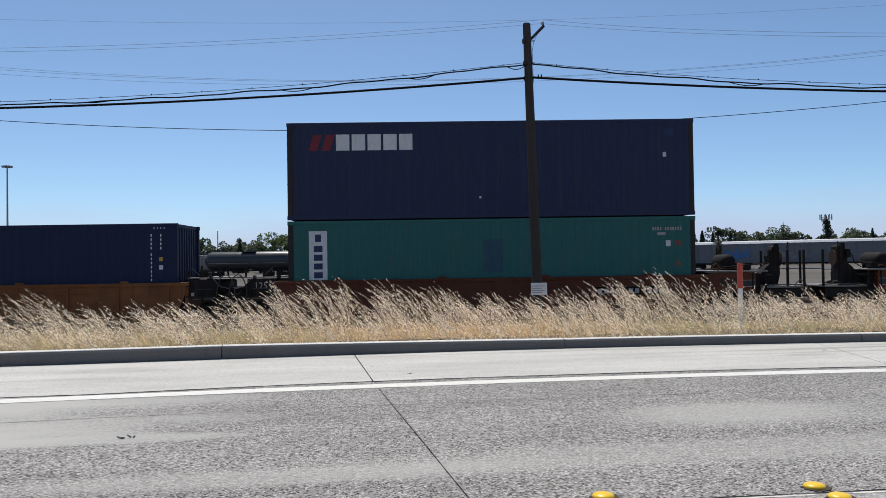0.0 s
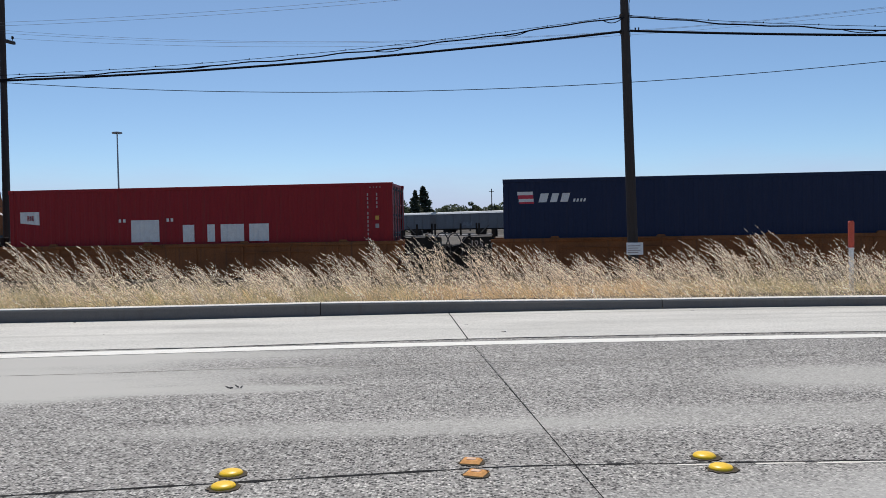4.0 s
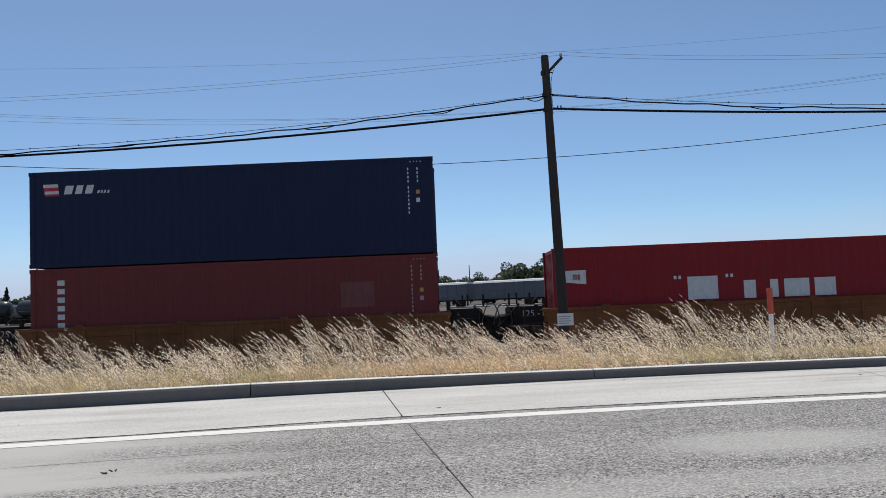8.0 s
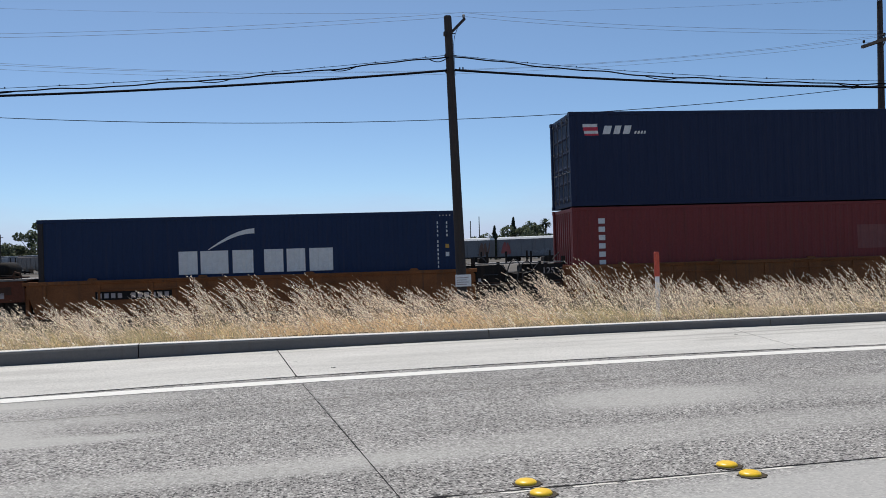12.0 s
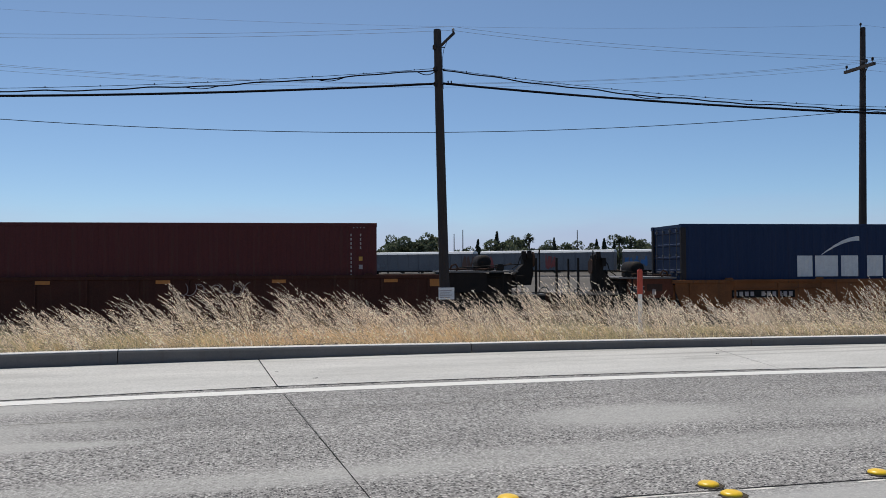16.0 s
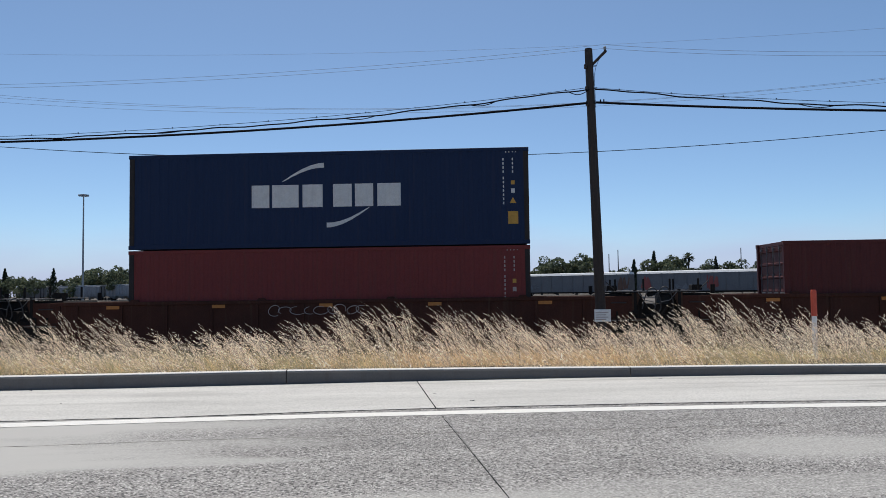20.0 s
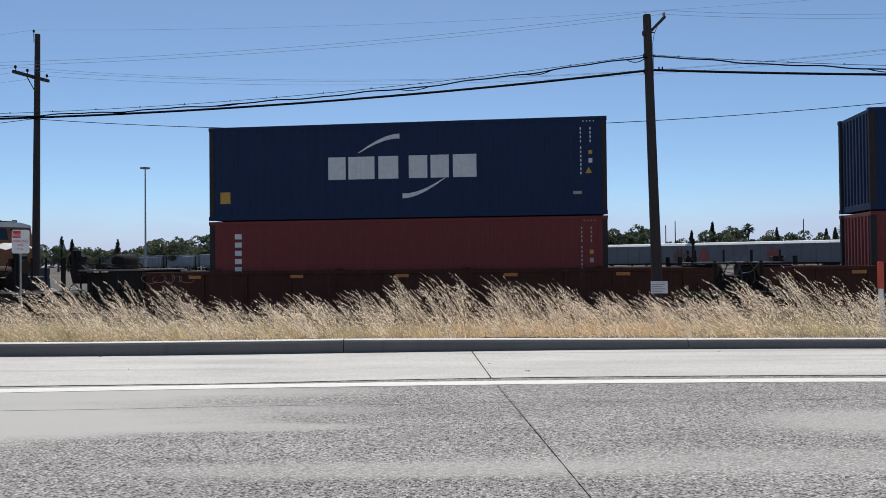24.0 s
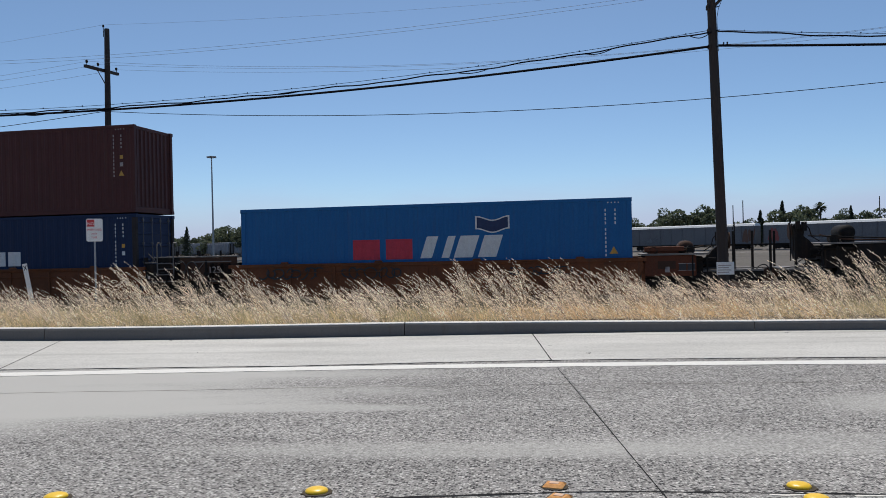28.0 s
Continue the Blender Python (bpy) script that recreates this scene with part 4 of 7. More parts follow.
def corr(x, depth=0.015, pitch=PITCH):
    """Depth of the corrugated wall at x: outer flats, slopes and inner flats."""
    k = (x / pitch) % 1.0
    if k < 0.38:
        return 0.0
    if k < 0.5:
        return depth * (k - 0.38) / 0.12
    if k < 0.88:
        return depth
    return depth * (1 - (k - 0.88) / 0.12)


def breaks(a, b, pitch=PITCH):
    xs = {a, b}
    for i in range(int(a / pitch) - 2, int(b / pitch) + 3):
        for k in (0, 0.38, 0.5, 0.88):
            x = (i + k) * pitch
            if a < x < b:
                xs.add(x)
    return sorted(xs)


def wall_mesh(a, b, z0, z1, y, pitch=PITCH, depth=0.015, thick=0.004, sign=1):
    s = Shape()
    xs = breaks(a, b, pitch)
    front = [(x, y + sign * corr(x, depth, pitch)) for x in xs]
    ring = lambda z: [(x, q, z) for x, q in front] + [(x, q + sign * thick, z) for x, q in reversed(front)]
    s.loft([ring(z0), ring(z1)])
    return s


def painted(pieces, y=0.010):
    """Paint on the corrugated wall. Pieces: (x0, x1, low, high), each of low and high a number or a function of x."""
    s = Shape()
    for x0, x1, lo, hi in pieces:
        f0 = lo if callable(lo) else (lambda x, q=lo: q)
        f1 = hi if callable(hi) else (lambda x, q=hi: q)
        n = 14 if callable(lo) or callable(hi) else 1
        xs = sorted(set(breaks(x0, x1)) | {x0 + (x1 - x0) * i / n for i in range(n + 1)})
        k = len(s.v)
        for x in xs:
            q = y + corr(x) - 0.004
            s.v += [(x, q, f0(x)), (x, q, f1(x))]
        for i in range(len(xs) - 1):
            o = k + 2 * i
            s.f.append((o, o + 2, o + 3, o + 1))
    return s


def slanted(x0, x1, z0, z1, slant):
    """A leaning block, cut in upright columns."""
    w = slant * (z1 - z0)
    lo = lambda x: z0 if x <= x1 - 0 else z0 + (x - x1) / slant
    hi = lambda x: z1 if x >= x0 + w else z0 + (x - x0) / slant
    return (x0, x1 + w, lambda x: min(max(lo(x), z0), z1), lambda x: max(min(hi(x), z1), z0))


def casting_mesh(m):
    s = Shape()
    s.box(-0.089, 0.089, -0.081, 0.081, -0.059, 0.059, 0.012)
    return s.mesh("corner_casting", m)


_cont_cache = {}


def container_meshes(paint, h):
    key = (paint, round(h, 2))
    if key in _cont_cache:
        return _cont_cache[key]
    m = PAINTS[paint]
    L2 = CL / 2
    d = {}
    d["near_wall"] = wall_mesh(-L2 + 0.1, L2 - 0.1, 0.155, h - 0.10, 0.010).mesh("side_wall", m)
    d["far_wall"] = wall_mesh(-L2 + 0.1, L2 - 0.1, 0.155, h - 0.10, CW - 0.010, sign=-1).mesh("side_wall", m)
    s = Shape()
    xs = breaks(-L2 + 0.1, L2 - 0.1, 0.21)
    s.loft([[(x, 0.07, h - 0.018 - corr(x, 0.02, 0.21)) for x in xs], [(x, CW - 0.07, h - 0.018 - corr(x, 0.02, 0.21)) for x in xs]][::-1], closed=False)
    s.loft([[(x, 0.07, h - 0.05) for x in xs], [(x, CW - 0.07, h - 0.05) for x in xs]], closed=False)
    d["roof"] = s.mesh("roof", m)
    d["floor"] = Shape().box(-L2 + 0.1, L2 - 0.1, 0.06, CW - 0.06, 0.11, 0.15).mesh("floor", M_dark)
    d["bottom_rail"] = Shape().box(-L2 + 0.16, L2 - 0.16, -0.03, 0.03, 0, 0.155, 0.006).mesh("bottom_rail", m)
    d["top_rail"] = Shape().box(-L2 + 0.16, L2 - 0.16, -0.03, 0.03, -0.05, 0.05, 0.006).mesh("top_rail", m)
    d["post"] = Shape().box(-0.08, 0.08, -0.075, 0.075, 0.118, h - 0.118, 0.02).mesh("corner_post", m)
    d["grimy_post"] = Shape().box(-0.08, 0.08, -0.075, 0.075, 0.118, h - 0.118, 0.02).mesh("corner_post", M_grime)
    d["casting"] = casting_mesh(m)
    # closed end: corrugated, seen along y
    s = Shape()
    ys = breaks(0.15, CW - 0.15, 0.25)
    ring = lambda z: [(-corr(q, 0.045, 0.25), q, z) for q in ys] + [(-corr(q, 0.045, 0.25) - 0.004, q, z) for q in reversed(ys)]
    s.loft([ring(0.2), ring(h - 0.12)][::-1])
    s.box(-0.07, 0.0, 0.15, CW - 0.15, h - 0.12, h - 0.01, 0.01)
    s.box(-0.07, 0.0, 0.15, CW - 0.15, 0.01, 0.2, 0.01)
    d["end_wall"] = s.mesh("end_wall", m)
    # door leaf: three swages between flat edges
    s = Shape()
    w = (CW - 0.31) / 2
    zs = [0.17, 0.3]
    n = 5
    for i in range(n):
        a = 0.3 + (h - 0.55) * i / n
        b = 0.3 + (h - 0.55) * (i + 1) / n
        zs += [a + 0.02, a + 0.05, b - 0.05, b - 0.02]
    zs += [h - 0.25, h - 0.13]
    off = [0, 0] + [0, -0.03, -0.03, 0] * n + [0, 0]
    ring = lambda q: [(o, q, z) for z, o in zip(zs, off)] + [(o - 0.012, q, z) for z, o in reversed(list(zip(zs, off)))]
    s.loft([ring(0.0), ring(w)])
    d["door"] = s.mesh("door", m)
    d["header"] = Shape().box(-0.08, 0.0, 0.14, CW - 0.14, h - 0.125, h - 0.005, 0.01).mesh("door_header", m)
    d["sill"] = Shape().box(-0.08, 0.0, 0.14, CW - 0.14, 0.005, 0.165, 0.01).mesh("door_sill", m)
    s = Shape().tube((0.045, 0, 0.12), (0.045, 0, h - 0.1), 0.017, sides=8)
    for z in (0.22, h * 0.38, h * 0.62, h - 0.2):
        s.box(0.005, 0.065, -0.035, 0.035, z - 0.03, z + 0.03, 0.006)
    s.box(0.03, 0.06, 0.0, 0.36, 1.05, 1.085, 0.006)
    d["bar"] = s.mesh("locking_bar", M_bar)
    _cont_cache[key] = d
    return d


def container(p_right, z0, h, paint, label, left="end", right="end", marks=(), group="shipping containers"):
    d = container_meshes(paint, h)
    m = PAINTS[paint]
    grimy = paint in ("navy", "teal", "royal") or (paint == "brick" and p_right < -90)
    pc = p_right - CL / 2
    ob = thing("shipping_container", track_pose(pc, 0, z0), label, "shipping container", group)
    L2 = CL / 2
    part("side_wall", d["near_wall"], m, ob)
    part("side_wall", d["far_wall"], m, ob)
    part("roof", d["roof"], m, ob)
    part("floor", d["floor"], M_dark, ob)
    for y in (0.035, CW - 0.035):
        part("bottom_rail", d["bottom_rail"], m, ob, m=pose(0, y, 0))
        part("top_rail", d["top_rail"], m, ob, m=pose(0, y, h - 0.05))
    for x in (-L2 + 0.081, L2 - 0.081):
        for y in (0.076, CW - 0.076):
            if grimy:
                part("corner_post", d["grimy_post"], M_grime, ob, "blackened corner post", m=pose(x, y, 0))
            else:
                part("corner_post", d["post"], m, ob, m=pose(x, y, 0))
            for z in (0.059, h - 0.059):
                part("corner_casting", d["casting"], m, ob, m=pose(x, y + (-0.003 if y < 1 else 0.003), z))
    for side, kind in ((-1, left), (1, right)):
        base = pose(side * (L2 - 0.05), 0, 0) if side > 0 else pose(-L2 + 0.05, CW, 0, 0, 0, 180)
        if kind == "end":
            part("end_wall", d["end_wall"], m, ob, m=base)
        else:
            part("door_header", d["header"], m, ob, m=base)
            part("door_sill", d["sill"], m, ob, m=base)
            w = (CW - 0.31) / 2
            for k in (0, 1):
                dr = part("door", d["door"], m, ob, m=base @ pose(0, 0.152 + k * (w + 0.006), 0))
                for q in (0.28, 0.78):
                    part("locking_bar", d["bar"], M_bar, dr, "dull steel locking bar", m=pose(0, q * w, 0))
    for name, material, pieces in marks:
        for piece in pieces:
            part(name, painted([piece]), material, ob)
    TRAIN.append((ob, pc, 0.0, z0))
    return ob


def from_left(pieces, h):
    """Pieces given from the left end and the top edge to the container's own space."""
    out = []
    for x0, x1, a, b in pieces:
        out.append((x0 - CL / 2, x1 - CL / 2, h - b, h - a))
    return out


def id_marks(h, m=None, sign=True):
    """The upright rows of small code marks near the right end, too small to read."""
    rnd = random.Random(int(h * 100))
    pieces = []
    z = 0.32
    for k in range(11):
        pieces.append((11.415, 11.452, z, z + 0.075))
        z += 0.125 if k != 3 else 0.19
    z = 0.32
    for k in range(4):
        pieces.append((11.695, 11.732, z, z + 0.075))
        z += 0.125
    marks = [("code_mark", m or M_paint, from_left(pieces, h))]
    if sign:
        marks.append(("plate", M_yellow, from_left([(11.66, 11.77, 1.0, 1.12)], h)))
        marks.append(("plate", m or M_paint, from_left([(11.66, 11.77, 1.24, 1.37)], h)))
    marks.append(("top_stripe", m or M_paint, from_left([(11.5 + 0.1 * k, 11.53 + 0.1 * k, 0.12, 0.155) for k in range(4)], h)))
    return marks


def triangle(x, z, h, w=0.2):
    c = x - CL / 2
    return ("hazard_triangle", M_yellow, [(c - w / 2, c + w / 2, h - z - w * 0.9, lambda q: h - z - w * 0.9 + w * 0.9 * (1 - abs(q - c) / (w / 2)))])


def ship_line_logo(h):
    """White-and-red striped flag with three leaning blocks and four small ones."""
    a = from_left([(0.42, 0.88, 0.38, 0.48), (0.46, 0.90, 0.59, 0.68)], h)
    b = from_left([(0.44, 0.89, 0.48, 0.59), (0.48, 0.91, 0.68, 0.74)], h)
    z0, z1 = h - 0.70, h - 0.44
    c = [slanted(x0 - CL / 2, x1 - CL / 2, z0, z1, 0.28) for x0, x1 in ((1.04, 1.28), (1.38, 1.58), (1.68, 1.90))]
    c += [slanted(x - CL / 2, x + 0.06 - CL / 2, h - 0.70, h - 0.61, 0.28) for x in (2.05, 2.15, 2.25, 2.35)]
    return [("flag_stripe", M_paint, a), ("flag_stripe", M_logo_red, b), ("letter_block", M_paint, c)]


def wide_blocks(h, top, x, k=1.0):
    """Two groups of three bold white blocks of uneven width."""
    spans = ((0.0, 0.49), (0.57, 1.30), (1.41, 1.96), (2.25, 2.76), (2.85, 3.35), (3.46, 4.10))
    return ("letter_block", M_paint, from_left([(x + k * a, x + k * b, top, top + 0.62 * k) for a, b in spans], h))


def swoosh(h, x0, x1, z0, z1, up=True):
    """A tapering brush stroke; up: thin at the lower left, thick at the upper right."""
    a, b = x0 - CL / 2, x1 - CL / 2
    if up:
        mid = lambda x: h - z1 + (z1 - z0 - 0.08) * math.sin(math.pi / 2 * (x - a) / (b - a))
        th = lambda x: 0.02 + 0.13 * ((x - a) / (b - a)) ** 0.7
    else:
        mid = lambda x: h - z1 + 0.08 + (z1 - z0 - 0.08) * (1 - math.cos(math.pi / 2 * (x - a) / (b - a)))
        th = lambda x: 0.02 + 0.13 * (1 - (x - a) / (b - a)) ** 0.7
    return ("swoosh", M_paint, [(a, b, lambda x: mid(x) - th(x) / 2, lambda x: mid(x) + th(x) / 2)])


def upright_letters(h, x, z, n, m, w=0.30, step=0.255):
    """A column of blocks running down the wall."""
    out = []
    for k in range(n):
        a = z + k * step
        out.append((x + 0.04, x + w - 0.05, a + 0.01, a + 0.17))
    return ("letter_block", m, from_left(out, h))


LOW_Z, LOW_H, TOP_Z, TOP_H = -0.19, 2.59, 2.44, 2.896


def build_containers():
    L, H = LOW_H, TOP_H
    # the lead stack: navy over teal
    container(7.6, TOP_Z, H, "navy", "dark navy steel shipping container stacked on a teal one", "door", "end", [
        ("letter_block", M_logo_maroon, [slanted(x - CL / 2, x + 0.26 - CL / 2, H - 0.84, H - 0.36, 0.3) for x in (0.64, 1.02)]),
        ("letter_block", M_paint, from_left([(1.46 + 0.47 * k, 1.86 + 0.47 * k, 0.36, 0.84) for k in range(5)], H)),
        ("plate", M_paint, from_left([(11.26, 11.36, 1.0, 1.14), (5.72, 5.78, 2.26, 2.32)], H)),
        ("plate", M_logo_navy, from_left([(11.3, 11.6, 0.28, 0.5)], H))])
    container(7.6, LOW_Z, L, "teal", "teal steel shipping container in an orange well car", "end", "end", [
        ("banner", M_paint, from_left([(0.62, 1.16, 0.30, 1.75)], L)),
        ("code_mark", M_paint_dim, from_left([(10.9 + 0.075 * k, 10.945 + 0.075 * k, 0.32, 0.42) for k in range(4)] + [(11.28 + 0.075 * k, 11.325 + 0.075 * k, 0.32, 0.42) for k in range(7)] + [(11.05, 11.3, 0.48, 0.56)], L)),
        ("plate", M_paint, from_left([(11.30, 11.44, 0.72, 0.90)], L)),
        ("plate", M_patch, from_left([(11.58, 11.74, 0.72, 0.88)], L)),
        ("hazard_triangle", M_plate, triangle(11.66, 1.30, L, 0.2)[2]),
        ("repair_patch", M_patch_teal, from_left([(5.80, 6.40, 0.62, 1.60)], L))])
    ob = TRAIN[-1][0]
    # blue blocks on the banner, a touch proud of it
    for k in range(4):
        part("banner_block", painted(from_left([(0.76, 1.02, 0.74 + 0.26 * k, 0.92 + 0.26 * k)], L), 0.007), M_logo_navy, ob)
    part("banner_emblem", painted(from_left([(0.80, 0.98, 0.40, 0.62)], L), 0.007), M_logo_navy, ob)
    container(-7.87, LOW_Z, L, "dark_navy", "dark navy steel shipping container with a striped flag", "end", "end", ship_line_logo(L) + id_marks(L))
    container(-23.38, LOW_Z, L, "red", "bright red steel shipping container with bold white blocks", "end", "door", [
        ("flag", M_paint, [(0.36 - CL / 2, 0.98 - CL / 2, lambda x: L - 1.10 + 0.12 * (0.98 - CL / 2 - x), lambda x: L - 0.68 - 0.0 * x)]),
        ("flag_disc", M_logo_red, from_left([(0.58, 0.80, 0.80, 0.96)], L)),
        ("letter_block", M_paint, from_left([(3.58, 3.66, 0.96, 1.06), (3.72, 3.80, 0.96, 1.06), (5.12, 5.20, 0.96, 1.06), (5.26, 5.34, 0.96, 1.06), (3.98, 4.88, 1.00, 1.68), (5.64, 6.00, 1.17, 1.70), (6.42, 6.66, 1.17, 1.70), (6.84, 7.58, 1.17, 1.70), (7.74, 8.36, 1.17, 1.70)], L))] + id_marks(L, M_paint_dim))
    container(-39.02, TOP_Z, H, "dark_navy", "dark navy steel shipping container stacked on a brick-red one", "door", "end", ship_line_logo(H) + id_marks(H))
    container(-39.02, LOW_Z, L, "brick", "brick-red steel shipping container with a pale repair patch", "end", "end", [upright_letters(L, 0.78, 0.34, 6, M_paint), ("repair_patch", M_patch, from_left([(9.3, 10.3, 0.75, 1.5)], L))] + id_marks(L, M_paint_dim))
    container(-54.6, LOW_Z, L, "royal", "blue steel shipping container with a white swoosh", "door", "end", [wide_blocks(L, 1.01, 3.88, 1.08), swoosh(L, 4.72, 6.05, 0.38, 0.98)] + id_marks(L))
    container(-76.31, LOW_Z + 0.0, L, "maroon", "plain dark maroon steel shipping container in a rusty well car", "door", "end", id_marks(L, M_paint_dim))
    container(-95.87, TOP_Z, H, "royal", "blue steel shipping container with two white swooshes", "end", "door", [wide_blocks(H, 1.0, 3.8, 1.11), swoosh(H, 4.75, 6.02, 0.34, 0.9), swoosh(H, 6.1, 7.4, 1.72, 2.32, False), triangle(11.71, 1.50, H), ("plate", M_yellow, from_left([(11.56, 11.86, 1.92, 2.30)], H))] + id_marks(H))
    container(-95.87, LOW_Z, L, "brick", "plain brick-red steel shipping container under a blue one", "end", "end", id_marks(L, M_paint_dim))
    container(-115.37, TOP_Z, H, "royal", "blue steel shipping container with two white swooshes and a yellow plate", "end", "end", [wide_blocks(H, 1.02, 3.8, 1.11), swoosh(H, 4.75, 6.02, 0.34, 0.9), swoosh(H, 6.1, 7.4, 1.72, 2.32, False), triangle(11.66, 1.50, H), ("plate", M_yellow, from_left([(0.36, 0.68, 2.02, 2.38)], H)), ("plate", M_paint_dim, from_left([(11.2, 11.45, 2.2, 2.29)], H))] + id_marks(H))
    container(-115.37, LOW_Z, L, "brick", "brick-red steel shipping container with white blocks", "end", "end", [upright_letters(L, 0.78, 0.38, 6, M_paint)] + id_marks(L, M_paint_dim))
    zi, zo = L - 1.66, L - 1.00
    bow_hi = lambda x: L - 0.46 - 0.12 * math.sin(math.pi * min(1, max(0, (x + CL / 2 - 7.62) / 0.98))) ** 2
    bow_lo = lambda x: L - 0.78 - 0.12 * math.sin(math.pi * min(1, max(0, (x + CL / 2 - 7.62) / 0.98))) ** 2
    container(-136.88, LOW_Z, L, "sky", "bright azure steel shipping container with red and white blocks", "end", "door", [
        ("letter_block", M_logo_red, from_left([(3.72, 4.58, 1.06, 1.68), (4.78, 5.62, 1.06, 1.68)], L)),
        ("letter_block", M_paint, [slanted(x0 - CL / 2, x1 - CL / 2, zi, zo, 0.33) for x0, x1 in ((5.86, 6.22), (6.52, 6.76), (6.90, 7.48), (7.64, 8.20))]),
        ("bow_outline", M_paint, [(7.58 - CL / 2, 8.62 - CL / 2, lambda x: bow_lo(x) - 0.04, lambda x: bow_hi(x) + 0.04)]),
        triangle(11.66, 1.42, L, 0.24)] + id_marks(L, None, False))
    part("bow", painted([(7.63 - CL / 2, 8.57 - CL / 2, bow_lo, bow_hi)], 0.007), M_logo_navy, TRAIN[-1][0])
    container(-152.77, TOP_Z, H, "brown", "red-brown steel shipping container stacked on a blue one", "end", "end", id_marks(H, M_paint_dim) + [triangle(11.7, 1.5, H)])
    container(-152.77, LOW_Z, L, "royal", "blue steel shipping container under a red-brown one", "end", "door", [wide_blocks(L, 1.18, 4.65, 0.78)] + id_marks(L))


# ---- well cars ----
WHEELSETS = []
_truck = {}


def truck_parts(unit, x):
    """A two-axle bogie under the unit."""
    if not _truck:
        s = Shape()
        out = [(-1.25, 0.30), (-1.15, 0.52), (-0.62, 0.58), (-0.45, 0.80), (0.45, 0.80), (0.62, 0.58), (1.15, 0.52), (1.25, 0.30), (1.0, 0.24), (0.70, 0.34), (0.40, 0.18), (-0.40, 0.18), (-0.70, 0.34), (-1.0, 0.24)]
        s.prism(out, -0.07, 0.07)
        for bx in (-0.89, 0.89):
            s.box(bx - 0.16, bx + 0.16, -0.12, 0.10, 0.27, 0.55, 0.03)
        for k in (-0.22, 0.0, 0.22):
            s.tube((k, -0.10, 0.25), (k, -0.10, 0.60), 0.065, sides=10)
        _truck["frame"] = s.mesh("side_frame", M_dark)
        _truck["bolster"] = Shape().box(-0.25, 0.25, -1.05, 1.05, 0.45, 0.78, 0.05).mesh("bolster", M_dark)
        w = Shape()
        for y, sg in ((-0.72, 1), (0.72, -1)):
            w.wheel([(0.10, -0.09), (0.38, -0.065), (0.42, -0.06), (0.425, 0.03 * 1), (0.455, 0.06 * sg if sg > 0 else 0.06), (0.30, 0.055), (0.10, 0.09)] if sg > 0 else
                    [(0.10, -0.09), (0.30, -0.055), (0.455, -0.06), (0.425, -0.03), (0.42, 0.06), (0.38, 0.065), (0.10, 0.09)], (0, y, 0), 28)
        w.wheel([(0.085, -0.95), (0.085, 0.95)], (0, 0, 0), 12)
        for k in range(3):
            a = k * 2.094
            w.wheel([(0.025, -0.97), (0.025, -0.94)], (0.05 * math.cos(a), 0, 0.05 * math.sin(a)), 6)
        _truck["wheels"] = w.mesh("wheelset", M_wheel)
    t = part("truck", _truck["bolster"], M_dark, unit, m=pose(x, CW / 2, RAIL_Z))
    for y in (-1.0, 1.0):
        part("side_frame", _truck["frame"], M_dark, t, m=pose(0, y, 0))
    for dx in (-0.89, 0.89):
        ws = part("wheelset", _truck["wheels"], M_wheel, t, "steel wheelset", m=pose(dx, 0, 0.42))
        WHEELSETS.append((ws, dx))


def flowing(pts, n=5):
    """A smooth curve through the points."""
    p = [Vector(q) for q in pts]
    p = [2 * p[0] - p[1]] + p + [2 * p[-1] - p[-2]]
    out = []
    for i in range(1, len(p) - 2):
        for k in range(n):
            t = k / n
            out.append(0.5 * (2 * p[i] + (p[i + 1] - p[i - 1]) * t + (2 * p[i - 1] - 5 * p[i] + 4 * p[i + 1] - p[i + 2]) * t * t + (3 * p[i] - p[i - 1] - 3 * p[i + 1] + p[i + 2]) * t ** 3))
    return out + [p[-2]]


def hose(unit, x, rnd, side=-0.12, z=0.62):
    h = 0.12 * rnd.random()
    pts = [(x - 0.08, side, z - 0.42), (x - 0.02, side - 0.03, z - 0.15), (x + 0.10, side - 0.05, z + 0.06 + h), (x + 0.28, side - 0.06, z + 0.10 + h), (x + 0.42, side - 0.04, z - 0.08), (x + 0.46, side, z - 0.38), (x + 0.40, side, z - 0.5)]
    part("air_hose", Shape().path(flowing(pts), 0.017, 8), M_hose, unit, "grimy rubber air hose")


